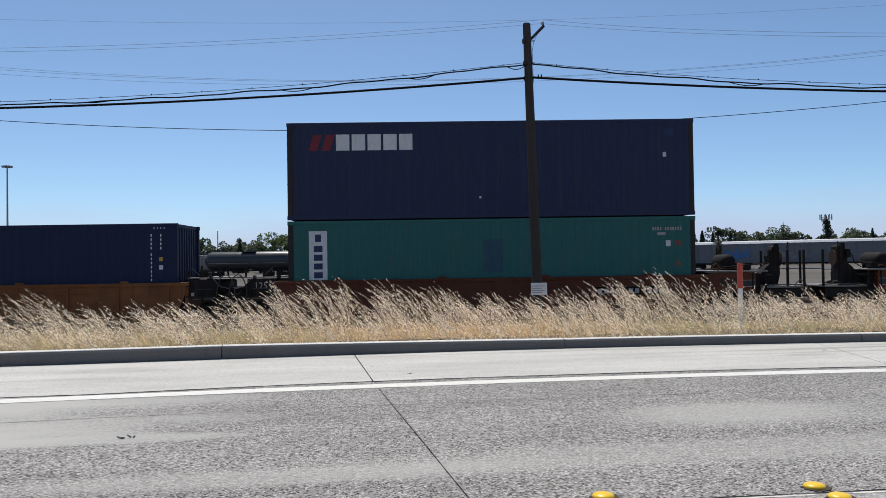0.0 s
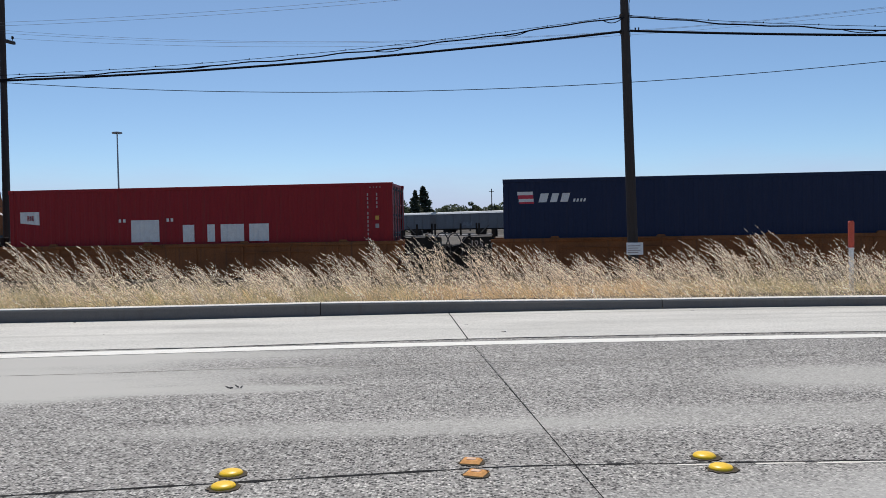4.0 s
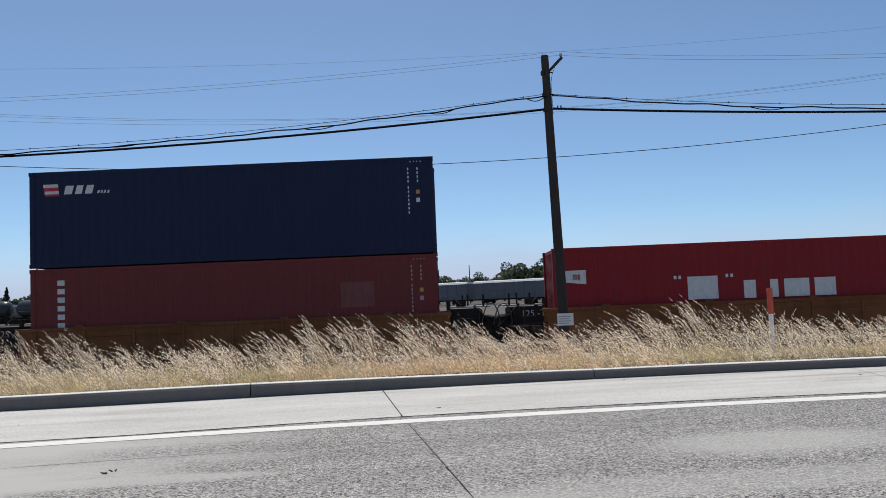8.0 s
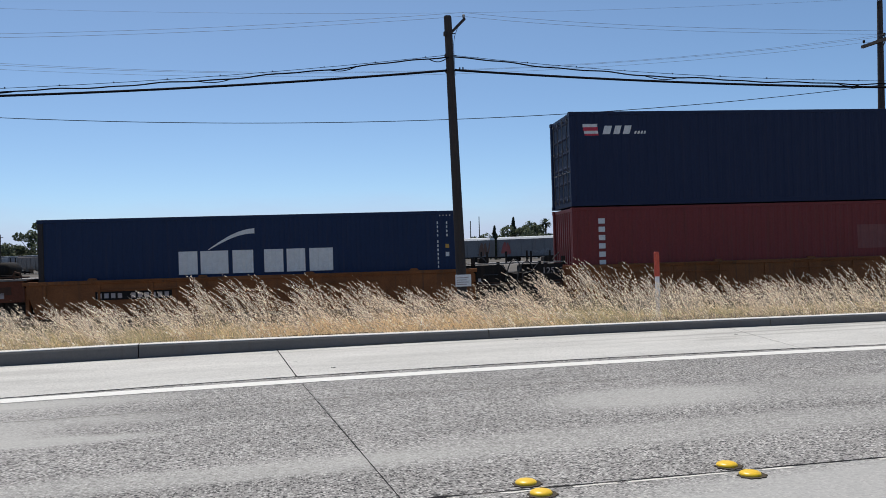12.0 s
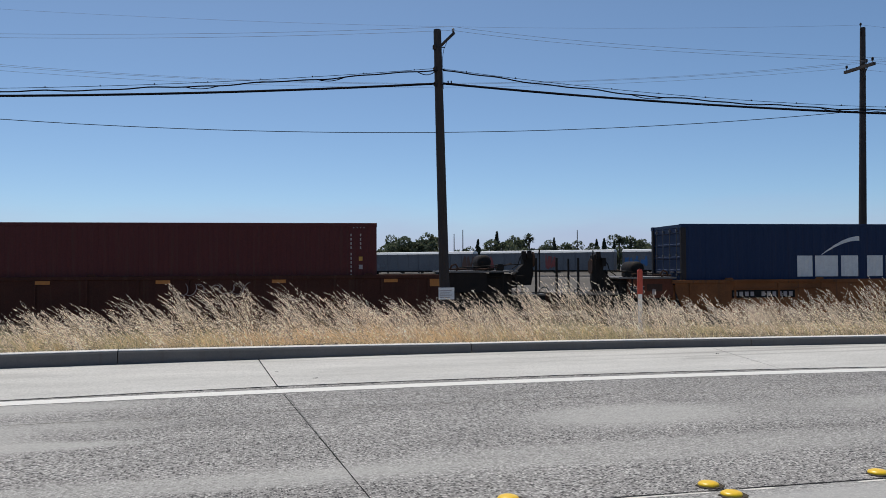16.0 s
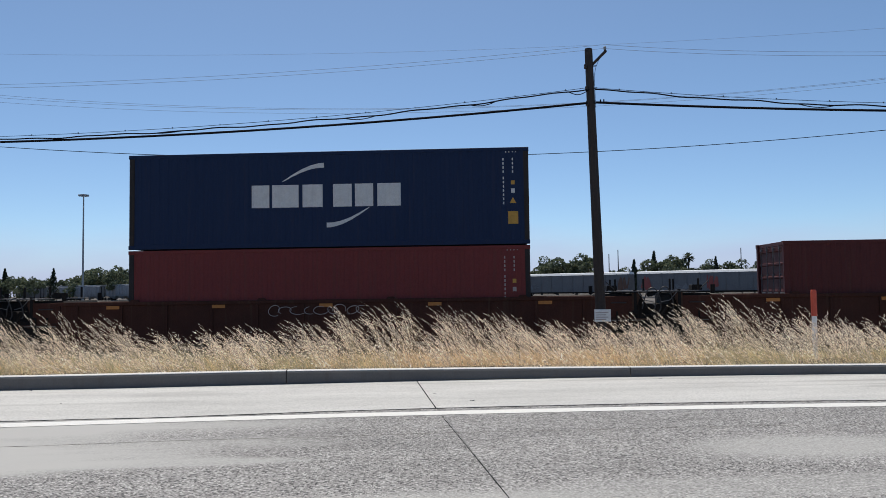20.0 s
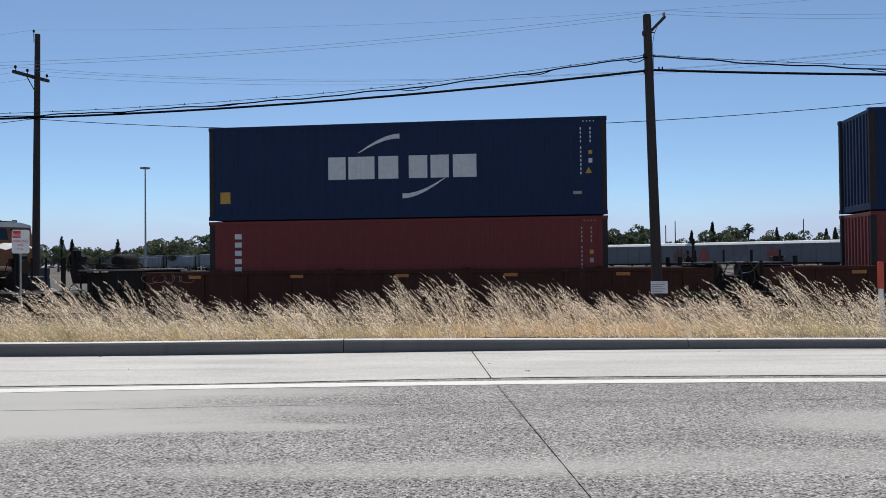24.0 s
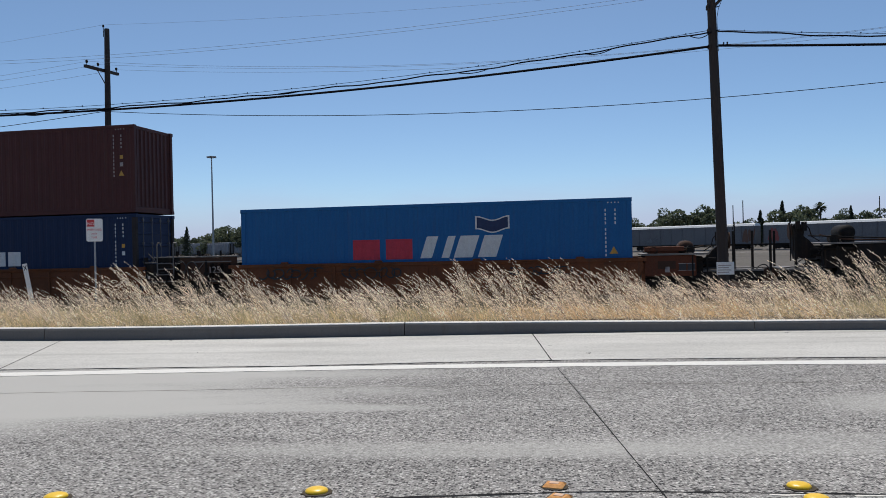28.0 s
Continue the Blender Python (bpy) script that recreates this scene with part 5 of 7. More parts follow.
def well_unit(pc, well, top, paint, half_l, half_r, left, right, label, seed, numbered=True):
    """One well of an articulated car. left, right: 'joint' (shared bogie) or 'end' (coupler end), half_*: length to there."""
    rnd = random.Random(seed)
    m = CAR_PAINT[paint]
    u = thing("well_car", track_pose(pc, 0, 0), label, "well car", "well car units")
    w2 = well / 2
    bot = RAIL_Z + 0.10
    for near, y0, y1 in ((True, -0.17, -0.06), (False, CW + 0.06, CW + 0.17)):
        yo, yi = (y0, y1) if near else (y1, y0)
        s = Shape()
        # web plate set in from the chords, ends sloping down
        web = [(-w2, top - 0.30), (-w2 + 0.25, bot + 0.1), (w2 - 0.25, bot + 0.1), (w2, top - 0.30), (w2, top - 0.02), (-w2, top - 0.02)]
        s.prism(web, min(yo, yi) + 0.045, max(yo, yi) - 0.045)
        sd = part("side_sill", s, m, u)
        part("top_chord", Shape().box(-w2 - 0.1, w2 + 0.1, min(yo, yi), max(yo, yi), top - 0.11, top, 0.012), m, sd)
        part("bottom_chord", Shape().box(-w2 + 0.2, w2 - 0.2, min(yo, yi), max(yo, yi), bot, bot + 0.12, 0.012), m, sd)
        if near:
            n = 9 if well < 14 else 12
            for k in range(n):
                x = -w2 + 0.5 + (well - 1.0) * k / (n - 1)
                part("stiffener", Shape().box(x - 0.035, x + 0.035, y0 + 0.004, y0 + 0.05, bot + 0.12, top - 0.11, 0.006), m, sd)
            # guides on the top chord that lead the boxes in
            for k in range(4):
                x = -w2 + well * (0.14 + 0.24 * k)
                part("guide", Shape().prism([(x - 0.14, top), (x + 0.14, top), (x + 0.09, top + 0.06), (x - 0.09, top + 0.06)], y0 + 0.02, y1 - 0.01), m, sd)
            if paint == "rust":
                for k in range(5):
                    x = -w2 + well * (0.1 + 0.2 * k)
                    part("reflective_strip", Shape().box(x - 0.2, x + 0.2, y0 - 0.004, y0, top - 0.22, top - 0.12), M_strip, sd, "orange reflective strip")
            else:
                for x0, x1 in ((-0.36 * well, -0.08 * well), (0.06 * well, 0.30 * well)):
                    part("flange", Shape().box(x0, x1, y0 - 0.05, y0, top - 0.05, top - 0.015, 0.006).box(x0 + 0.15, x1 - 0.25, y0 - 0.03, y0, top - 0.30, top - 0.265, 0.006), m, sd)
            if seed in (10, 14):
                x = 3.1 if seed == 10 else -4.45
                part("number_board", Shape().box(x - 0.06, x + 2.05, y0 + 0.03, y0 + 0.043, top - 0.57, top - 0.33), M_dark, sd)
                for k in range(11):
                    if k != 4:
                        part("number_block", Shape().box(x + 0.185 * k, x + 0.185 * k + 0.12, y0 + 0.024, y0 + 0.03, top - 0.52, top - 0.38), M_paint_dim, sd)
    for k in range(5):
        x = -w2 + 0.6 + (well - 1.2) * k / 4
        part("cross_beam", Shape().box(x - 0.15, x + 0.15, -0.06, CW + 0.06, bot, bot + 0.08, 0.01), M_dark, u)
    for sg, half, kind in ((-1, half_l, left), (1, half_r, right)):
        X = lambda q: sg * q
        bx = lambda s, a, b, *r: s.box(min(X(a), X(b)), max(X(a), X(b)), *r)
        # bulkhead closing the well
        part("bulkhead", bx(Shape(), w2 - 0.04, w2 + 0.06, -0.05, CW + 0.05, bot + 0.1, top - 0.15, 0.02), m, u)
        if kind == "joint":
            reach = half - 0.06
            dk = top + 0.14
            ep = part("end_platform", bx(Shape(), w2 + 0.06, reach - 0.35, 0.14, CW - 0.14, 0.18, dk - 0.09, 0.05), M_dark, u, "blackened end platform")
            part("articulation", bx(Shape(), reach - 0.40, reach + 0.055, 0.32, CW - 0.32, -0.18, dk - 0.40 if well > 14 else 0.46, 0.06), M_dark, ep, "dark articulated joint casting")
            part("centre_sill", bx(Shape(), w2, reach - 0.38, 0.5, CW - 0.5, -0.25, 0.2, 0.04), M_dark, ep)
            part("platform_web", bx(Shape(), w2 + 0.08, w2 + 0.92, -0.05, 0.018, 0.16, dk - (0.15 if well > 14 else 0.06), 0.012), m if paint == "rust" else M_dark, ep)
            part("web_foot", Shape().prism([(X(w2 + 0.08), 0.16), (X(w2 + 0.62), 0.16), (X(w2 + 0.30), -0.12), (X(w2 + 0.08), -0.12)][::sg], -0.045, 0.015), M_rust, ep)
            part("corner_gusset", Shape().prism([(X(w2 + 0.92), dk - 0.06), (X(reach - 0.42), dk - 0.06), (X(reach - 0.42), dk - 0.16), (X(w2 + 0.92), 0.24)][::sg], -0.04, 0.012), M_rust, ep)
            for k, (qa, qz, r) in enumerate(((0.20, 0.22, 0.03), (0.34, 0.14, 0.022), (0.55, 0.05, 0.026))):
                part("brake_rod", Shape().tube((X(w2 + 0.2 * k), -0.07 - 0.01 * k, qz), (X(reach - 0.25 - 0.1 * k), -0.04, qz + 0.06 * (k - 1)), r * 0.7, sides=7), M_rust if k != 1 else M_deck, ep)
            part("bracket", bx(bx(Shape(), reach - 0.62, reach - 0.54, -0.06, 0.10, 0.30, dk + 0.03, 0.01), reach - 0.70, reach - 0.50, -0.07, 0.0, 0.34, 0.42, 0.01), M_dark, ep)
            if sg > 0:
                part("notice_plate", bx(Shape(), w2 + 0.14, w2 + 0.23, -0.058, -0.052, 0.20, 0.33), M_paint_dim, ep)
            part("coupling_chain", Shape().path([(X(reach - 0.5), -0.06, dk - 0.05), (X(reach - 0.3), -0.07, dk - 0.28), (X(reach - 0.05), -0.05, dk - 0.34)], 0.012, 6), M_deck, ep)
            part("deck_plate", bx(Shape(), w2 + (0.45 if well > 14 else 0.05), reach - 0.12, -0.06, CW + 0.06, dk - 0.035, dk, 0.008), M_deck, ep, "worn bare deck plate")
            part("container_stop", bx(Shape(), w2 - 0.04, w2 + 0.08, 0.02, 0.14, dk - 0.1, dk + 0.16, 0.03), M_dark, ep)
            part("container_stop", bx(Shape(), w2 - 0.04, w2 + 0.08, CW - 0.14, CW - 0.02, dk - 0.1, dk + 0.16, 0.03), M_dark, ep)
            part("lever", Shape().tube((X(w2 + 0.16), -0.02, dk + 0.28), (X(w2 + 0.40), -0.04, dk + 0.05), 0.015, sides=8), M_hose, ep)
            for q in (w2 + 0.42, reach - 0.35):
                part("post", bx(Shape(), q, q + 0.055, 0.0, 0.055, dk, dk + 0.34, 0.008), M_dark, ep)
            part("post", bx(Shape(), w2 + 0.62, w2 + 0.675, CW - 0.1, CW - 0.04, dk, dk + 0.36, 0.008), M_dark, ep)
            part("handrail", Shape().path([(X(w2 + 0.30), -0.07, dk - 0.35), (X(w2 + 0.75), -0.08, dk - 0.35)], 0.014, 6), M_hose, ep)
            brace = Shape().tube((X(reach - 0.45), -0.03, dk - 0.15), (X(reach + 0.02), 0.1, 0.12), 0.03, sides=8)
            part("brace", brace, M_dark, ep)
            part("valve_box", bx(Shape(), w2 + 0.25, w2 + 0.55, 0.35, 0.75, dk, dk + 0.16, 0.02), M_dark, ep)
            hose(u, sg * (reach - 0.12) - 0.2, rnd, z=dk - 0.12)
            step = bx(Shape(), w2 + 0.45, w2 + 0.85, -0.10, -0.04, -0.10, -0.07).box(min(X(w2 + 0.45), X(w2 + 0.49)), max(X(w2 + 0.45), X(w2 + 0.49)), -0.10, -0.06, -0.1, 0.4).box(min(X(w2 + 0.81), X(w2 + 0.85)), max(X(w2 + 0.81), X(w2 + 0.85)), -0.10, -0.06, -0.1, 0.4)
            part("step", step, M_dark, ep)
        else:
            long_car = well > 14
            deck = top + 0.10
            d0 = w2 + 0.06
            d1 = w2 + (2.18 if long_car else 1.78)
            side = M_dark if long_car else CAR_PAINT["russet"]
            ep = part("end_platform", bx(Shape(), d0, d1 - (0.9 if long_car else 0.3), -0.10, CW + 0.10, top - 0.55, deck - 0.06, 0.03), side, u)
            part("deck_plate", bx(Shape(), d0 - 0.1, d1 + 0.05, -0.16, CW + 0.16, deck - 0.05, deck, 0.012), M_deck, ep)
            # open steelwork under the deck's tip
            for k in range(3):
                part("slat", bx(Shape(), d1 - 0.95 + 0.12 * k, d1 + 0.25 - 0.05 * k, 0.02 + 0.3 * k, 0.12 + 0.3 * k, deck - 0.20 - 0.17 * k, deck - 0.14 - 0.17 * k, 0.01), M_dark, ep)
            part("end_sill", bx(Shape(), d1 - 0.95, d1 - 0.1, 0.10, CW - 0.1, top - 0.62, deck - 0.10, 0.03), M_dark, ep)
            if not long_car:
                for k in (0, 1):
                    q = d1 - 0.78 + 0.24 * k
                    part("step_socket", bx(Shape(), q, q + 0.20, -0.112, -0.102, top - 0.38, top - 0.20), M_ink, ep)
                    part("socket_rim", bx(bx(Shape(), q - 0.01, q + 0.21, -0.116, -0.102, top - 0.20, top - 0.185), q - 0.01, q + 0.21, -0.116, -0.102, top - 0.395, top - 0.38), M_paint_dim, ep)
                part("notice_plate", bx(Shape(), d0 + 0.55, d0 + 0.68, -0.108, -0.102, top - 0.44, top - 0.28), M_paint_dim, ep)
            if long_car and sg > 0:
                part("reflector_plate", bx(Shape(), d0 - 0.56, d0 - 0.14, -0.136, -0.127, top - 0.35, top - 0.13), M_strip, ep, "orange reflective plate")
            elif not long_car:
                part("reflector_plate", bx(Shape(), d0 + 0.35, d0 + 0.85, -0.108, -0.102, top - 0.34, top - 0.12), M_rust, ep)
            tq, tz = (d1 - 0.50, deck + 0.14) if paint == "ochre" else (d1 - 0.85, deck + 0.27)
            if paint == "ochre":
                part("deck_box", bx(bx(Shape(), d0, d0 + 1.10, -0.02, 0.70, deck + 0.06, deck + 0.20, 0.015), d0 + 0.1, d0 + 0.95, 0.05, 0.65, deck, deck + 0.06), CAR_PAINT["russet"], ep, "low russet box on the end deck")
            tank = Shape().loft([[(X(tq) + r * math.cos(k * math.pi / 9), y, tz + r * math.sin(k * math.pi / 9)) for k in range(18)] for y, r in ((0.50, 0.11), (0.56, 0.20), (0.66, 0.225), (1.45, 0.225), (1.55, 0.20), (1.61, 0.11))])
            part("air_reservoir", tank, M_rust if paint == "ochre" else M_dark, ep, "grimy air reservoir", smooth=True)
            for y in (0.75, 1.35):
                part("tank_saddle", bx(Shape(), tq - 0.22, tq + 0.22, y - 0.03, y + 0.03, deck, deck + 0.12, 0.01), M_dark, ep)
            part("valve", bx(bx(Shape(), d1 - 0.52, d1 - 0.3, 0.25, 0.55, deck, deck + 0.20, 0.04), d1 - 0.78, d1 - 0.6, 0.3, 0.5, deck, deck + 0.10, 0.03), M_dark, ep)
            part("air_pipe", Shape().path([(X(d0 - 0.05), 0.15, deck + 0.05), (X(d1 - 0.9), 0.15, deck + 0.06), (X(d1 - 0.4), 0.3, deck + 0.12), (X(d1 - 0.05), 0.35, deck + 0.22)], 0.022, 6), M_rust, ep)
            st = Shape()
            a, b = d1 + 0.26, d1 + 0.66
            hi = 0.74 if not long_car else 0.56
            st.prism([(X(q), z) for q, z in ((a - 0.3, deck - 0.25), (a - 0.2, deck - 0.45), (b - 0.08, deck - 0.45), (b, deck - 0.1), (b - 0.03, deck + 0.25), (b - 0.02, deck + hi - 0.06), (b - 0.10, deck + hi), (b - 0.22, deck + hi - 0.04), (a + 0.06, deck + 0.42), (a + 0.10, deck + 0.20), (a - 0.06, deck + 0.06))][::sg], 0.40, 0.80)
            part("brake_stand", st, M_dark, ep, "black hand-brake stand")
            part("brake_wheel", Shape().tube((X(b + 0.02), 0.60, deck + 0.34), (X(b + 0.05), 0.60, deck + 0.34), 0.24, sides=24), M_rust, ep, "hand-brake wheel seen from its edge")
            part("brake_gear", bx(bx(Shape(), a + 0.02, a + 0.16, 0.30, 0.44, deck + 0.34, deck + 0.60, 0.03), b - 0.20, b - 0.08, 0.28, 0.42, deck + hi - 0.16, deck + hi + 0.05, 0.02), M_dark, ep)
            part("brake_chain", Shape().path([(X(a + 0.10), 0.36, deck + 0.58), (X(a - 0.04), 0.34, deck + 0.40), (X(a - 0.10), 0.34, deck + 0.18), (X(a - 0.30), 0.33, deck + 0.05)], 0.016, 6), M_dark, ep)
            part("brake_rod", Shape().tube((X(d0 + 0.3), 0.10, deck + 0.09), (X(a), 0.34, deck + 0.20), 0.018, sides=7), M_dark, ep)
            part("grab_iron", Shape().path([(X(b + 0.06), 0.1, deck + hi - 0.1), (X(b + 0.12), 0.1, deck + hi + 0.10), (X(b + 0.12), 0.1, deck - 0.5)], 0.016, 6), M_dark, ep)
            part("hose_coil", Shape().path([(X(d0 + 0.10), 0.02, deck + 0.02), (X(d0 + 0.16), 0.0, deck + 0.16), (X(d0 + 0.28), 0.0, deck + 0.20), (X(d0 + 0.36), 0.0, deck + 0.08), (X(d0 + 0.30), 0.02, deck + 0.0)], 0.030, 7), M_rust, ep)
            part("step_frame", bx(bx(bx(Shape(), d1 - 0.42, d1 - 0.38, -0.12, -0.08, 0.0, deck - 0.06), d1 - 0.02, d1 + 0.02, -0.12, -0.08, 0.0, deck - 0.06), d1 - 0.42, d1 + 0.02, -0.13, -0.04, 0.0, 0.03), M_dark, ep)
            posts = ((d1 + 0.62, 0.06), (d1 + 0.74, CW - 0.06), (d1 + 1.28, 0.10)) if long_car else ((d1 + 0.70, 0.06), (d1 + 0.86, CW - 0.06), (d1 + 1.22, 0.10))
            for q, y in posts:
                part("grab_post", Shape().box(min(X(q), X(q + 0.065)), max(X(q), X(q + 0.065)), y - 0.035, y + 0.035, 0.22, 1.34, 0.012), M_dark, ep)
            part("uncoupling_rod", Shape().path([(X(d1 - 0.1), 0.0, 0.30), (X(d1 + 0.5), 0.0, 0.29), (X(half - 0.35), 0.0, 0.29), (X(half - 0.2), 0.25, 0.26)], 0.018, 6), M_hose, ep)
            part("crossover", bx(Shape(), d1 - 0.1, half - 0.30, 0.02, CW - 0.02, 0.20, 0.25, 0.012), M_deck, ep, "worn crossover plate")
            for y in (0.03, CW - 0.14):
                part("end_beam", bx(Shape(), d1 - 0.3, half - 0.32, y, y + 0.11, -0.10, 0.19, 0.02), M_dark, ep)
            part("draft_sill", bx(Shape(), d1 - 0.4, half - 0.25, CW / 2 - 0.3, CW / 2 + 0.3, RAIL_Z + 0.40, RAIL_Z + 0.72, 0.03), M_dark, ep)
            cp = bx(bx(Shape(), half - 0.3, half - 0.02, CW / 2 - 0.1, CW / 2 + 0.1, RAIL_Z + 0.5, RAIL_Z + 0.72, 0.03), half - 0.12, half + 0.03, CW / 2 - 0.2, CW / 2 + 0.18, RAIL_Z + 0.44, RAIL_Z + 0.78, 0.05)
            part("coupler", cp, M_rust, ep, "rusty knuckle coupler")
            hose(u, sg * (half - 0.5), rnd, 0.3, 0.25)
            truck_parts(u, sg * (w2 + (d1 - w2) * 0.55))
    if left == "joint":
        truck_parts(u, -half_l)
    TRAIN.append((u, pc, 0.0, 0.0))
    return u


def scribble(unit, x0, x1, z0, z1, material, seed, y=-0.19, w=0.028):
    """A sprayed tag: looping strokes laid flat on the side."""
    rnd = random.Random(seed)
    x = x0
    while x < x1:
        n = 18
        rx, rz, turn = rnd.uniform(0.10, 0.24), (z1 - z0) / 2 * rnd.uniform(0.6, 1.0), rnd.uniform(2.5, 6.5)
        a0, lean = rnd.uniform(0, 6.28), rnd.uniform(-0.3, 0.5)
        pts = []
        for k in range(n + 1):
            a = a0 + turn * k / n
            pts.append((x + rx * math.cos(a) + lean * rz * math.sin(a) + 0.10 * k / n, (z0 + z1) / 2 + rz * math.sin(a)))
        lo, hi = [], []
        for k, (px, pz) in enumerate(pts):
            qx, qz = pts[min(k + 1, n)]
            ox, oz = pts[max(k - 1, 0)]
            d = Vector((qx - ox, qz - oz)).normalized() * w * (0.6 + 0.4 * math.sin(math.pi * k / n)) / 2
            lo.append((px - d.y, y, pz + d.x))
            hi.append((px + d.y, y, pz - d.x))
        part("graffiti", Shape().loft([lo, hi], closed=False), material, unit, "sprayed looping stroke")
        x += rx * 1.7


def stencil(unit, x, z, body, size):
    cu = bpy.data.curves.new("stencil", "FONT")
    cu.body = body
    cu.size = size
    cu.extrude = 0.002
    tmp = bpy.data.objects.new("stencil", cu)
    me = tmp.to_mesh().copy()
    bpy.data.objects.remove(tmp)
    me.materials.clear()
    me.materials.append(M_paint_dim)
    part("stencil", me, M_paint_dim, unit, m=pose(x, -0.054, z, 90, 0, 0))


def build_cars():
    H = 7.745
    A = "weathered ochre-orange well car carrying containers"
    c = [1.505, -13.965, -29.475, -45.115, -60.695]
    # lead car's coupled end, without a box in view
    well_unit(20.9, 12.75, 0.64, "russet", 9.66, 8.0, "end", "joint", "weathered ochre-orange well car, empty, ahead of the stacks", 1)
    for k in range(5):
        hl = (c[k] - c[k + 1]) / 2 if k < 4 else 10.1
        hr = (c[k - 1] - c[k]) / 2 if k > 0 else 9.66
        u = well_unit(c[k], 12.75, 0.64, "russet" if k == 0 else "orange", hl, hr, "joint" if k < 4 else "end", "joint" if k > 0 else "end", A, 10 + k)
        if k < 4:
            stencil(u, -7.10, 0.42, "125 -T", 0.27)
    B = "dark rusty brown well car longer than its container"
    c = [-82.405, -101.965, -121.465]
    for k in range(3):
        hl = (c[k] - c[k + 1]) / 2 if k < 2 else 11.45
        hr = (c[k - 1] - c[k]) / 2 if k > 0 else 11.55
        u = well_unit(c[k], 16.25, 0.86, "rust", hl, hr, "joint" if k < 2 else "end", "joint" if k > 0 else "end", B, 20 + k, False)
        if k == 1:
            scribble(u, -1.6, 1.2, 0.36, 0.72, M_paint_dim, 5, w=0.02)
        if k == 2:
            scribble(u, -8.05, -6.7, 0.50, 0.78, M_paint_dim, 6, w=0.010)
        if k == 0:
            scribble(u, 0.5, 2.4, 0.30, 0.66, M_paint_dim, 8, w=0.018)
    C = "weathered ochre-orange well car with dark graffiti marks"
    u = well_unit(-142.975, 12.75, 0.64, "ochre", 7.94, 10.0, "joint", "end", C, 31)
    scribble(u, -5.3, -3.2, 0.14, 0.52, M_ink, 3, w=0.05)
    scribble(u, -2.6, -0.9, 0.14, 0.50, M_ink, 4, w=0.045)
    scribble(u, 2.6, 4.6, 0.16, 0.46, M_ink, 7, w=0.04)
    # raised walkway over the joint, with ladder rails and a stencilled skirt
    dk = 0.95
    wk = part("walkway", Shape().box(-9.12, -6.20, -0.09, 0.9, dk - 0.04, dk, 0.008), M_deck, u, "worn pale walkway plate")
    part("skirt", Shape().box(-8.20, -6.24, -0.05, -0.012, 0.16, dk - 0.045, 0.006), M_rust, wk, "rusty stencilled skirt plate")
    part("foot_box", Shape().prism([(-9.12, dk - 0.045), (-8.20, dk - 0.045), (-8.20, dk - 0.22), (-9.0, dk - 0.22)], -0.06, 0.6), M_dark, wk)
    for x in (-8.98, -8.41):
        part("ladder_rail", Shape().path([(x + 0.13, -0.12, dk + 0.36), (x + 0.11, -0.12, dk + 0.44), (x + 0.02, -0.12, dk + 0.45), (x, -0.12, dk + 0.40), (x, -0.12, dk - 0.62)], 0.022, 7), M_deck, wk)
    for z in (dk - 0.22, dk - 0.40, dk - 0.58):
        part("rung", Shape().tube((-8.98, -0.12, z), (-8.41, -0.12, z), 0.018, sides=7), M_deck, wk)
    stencil(u, -7.24, 0.40, "125", 0.30)
    well_unit(-158.865, 12.75, 0.64, "ochre", 7.93, 7.93, "joint", "joint", A, 32)


# ---- poles and wires ----
def wire(name, pts, r, material, label, category="cable", sides=6):
    return solid(name, Shape().path(pts, r, sides), material, Matrix.Identity(4), label, category, kind="")


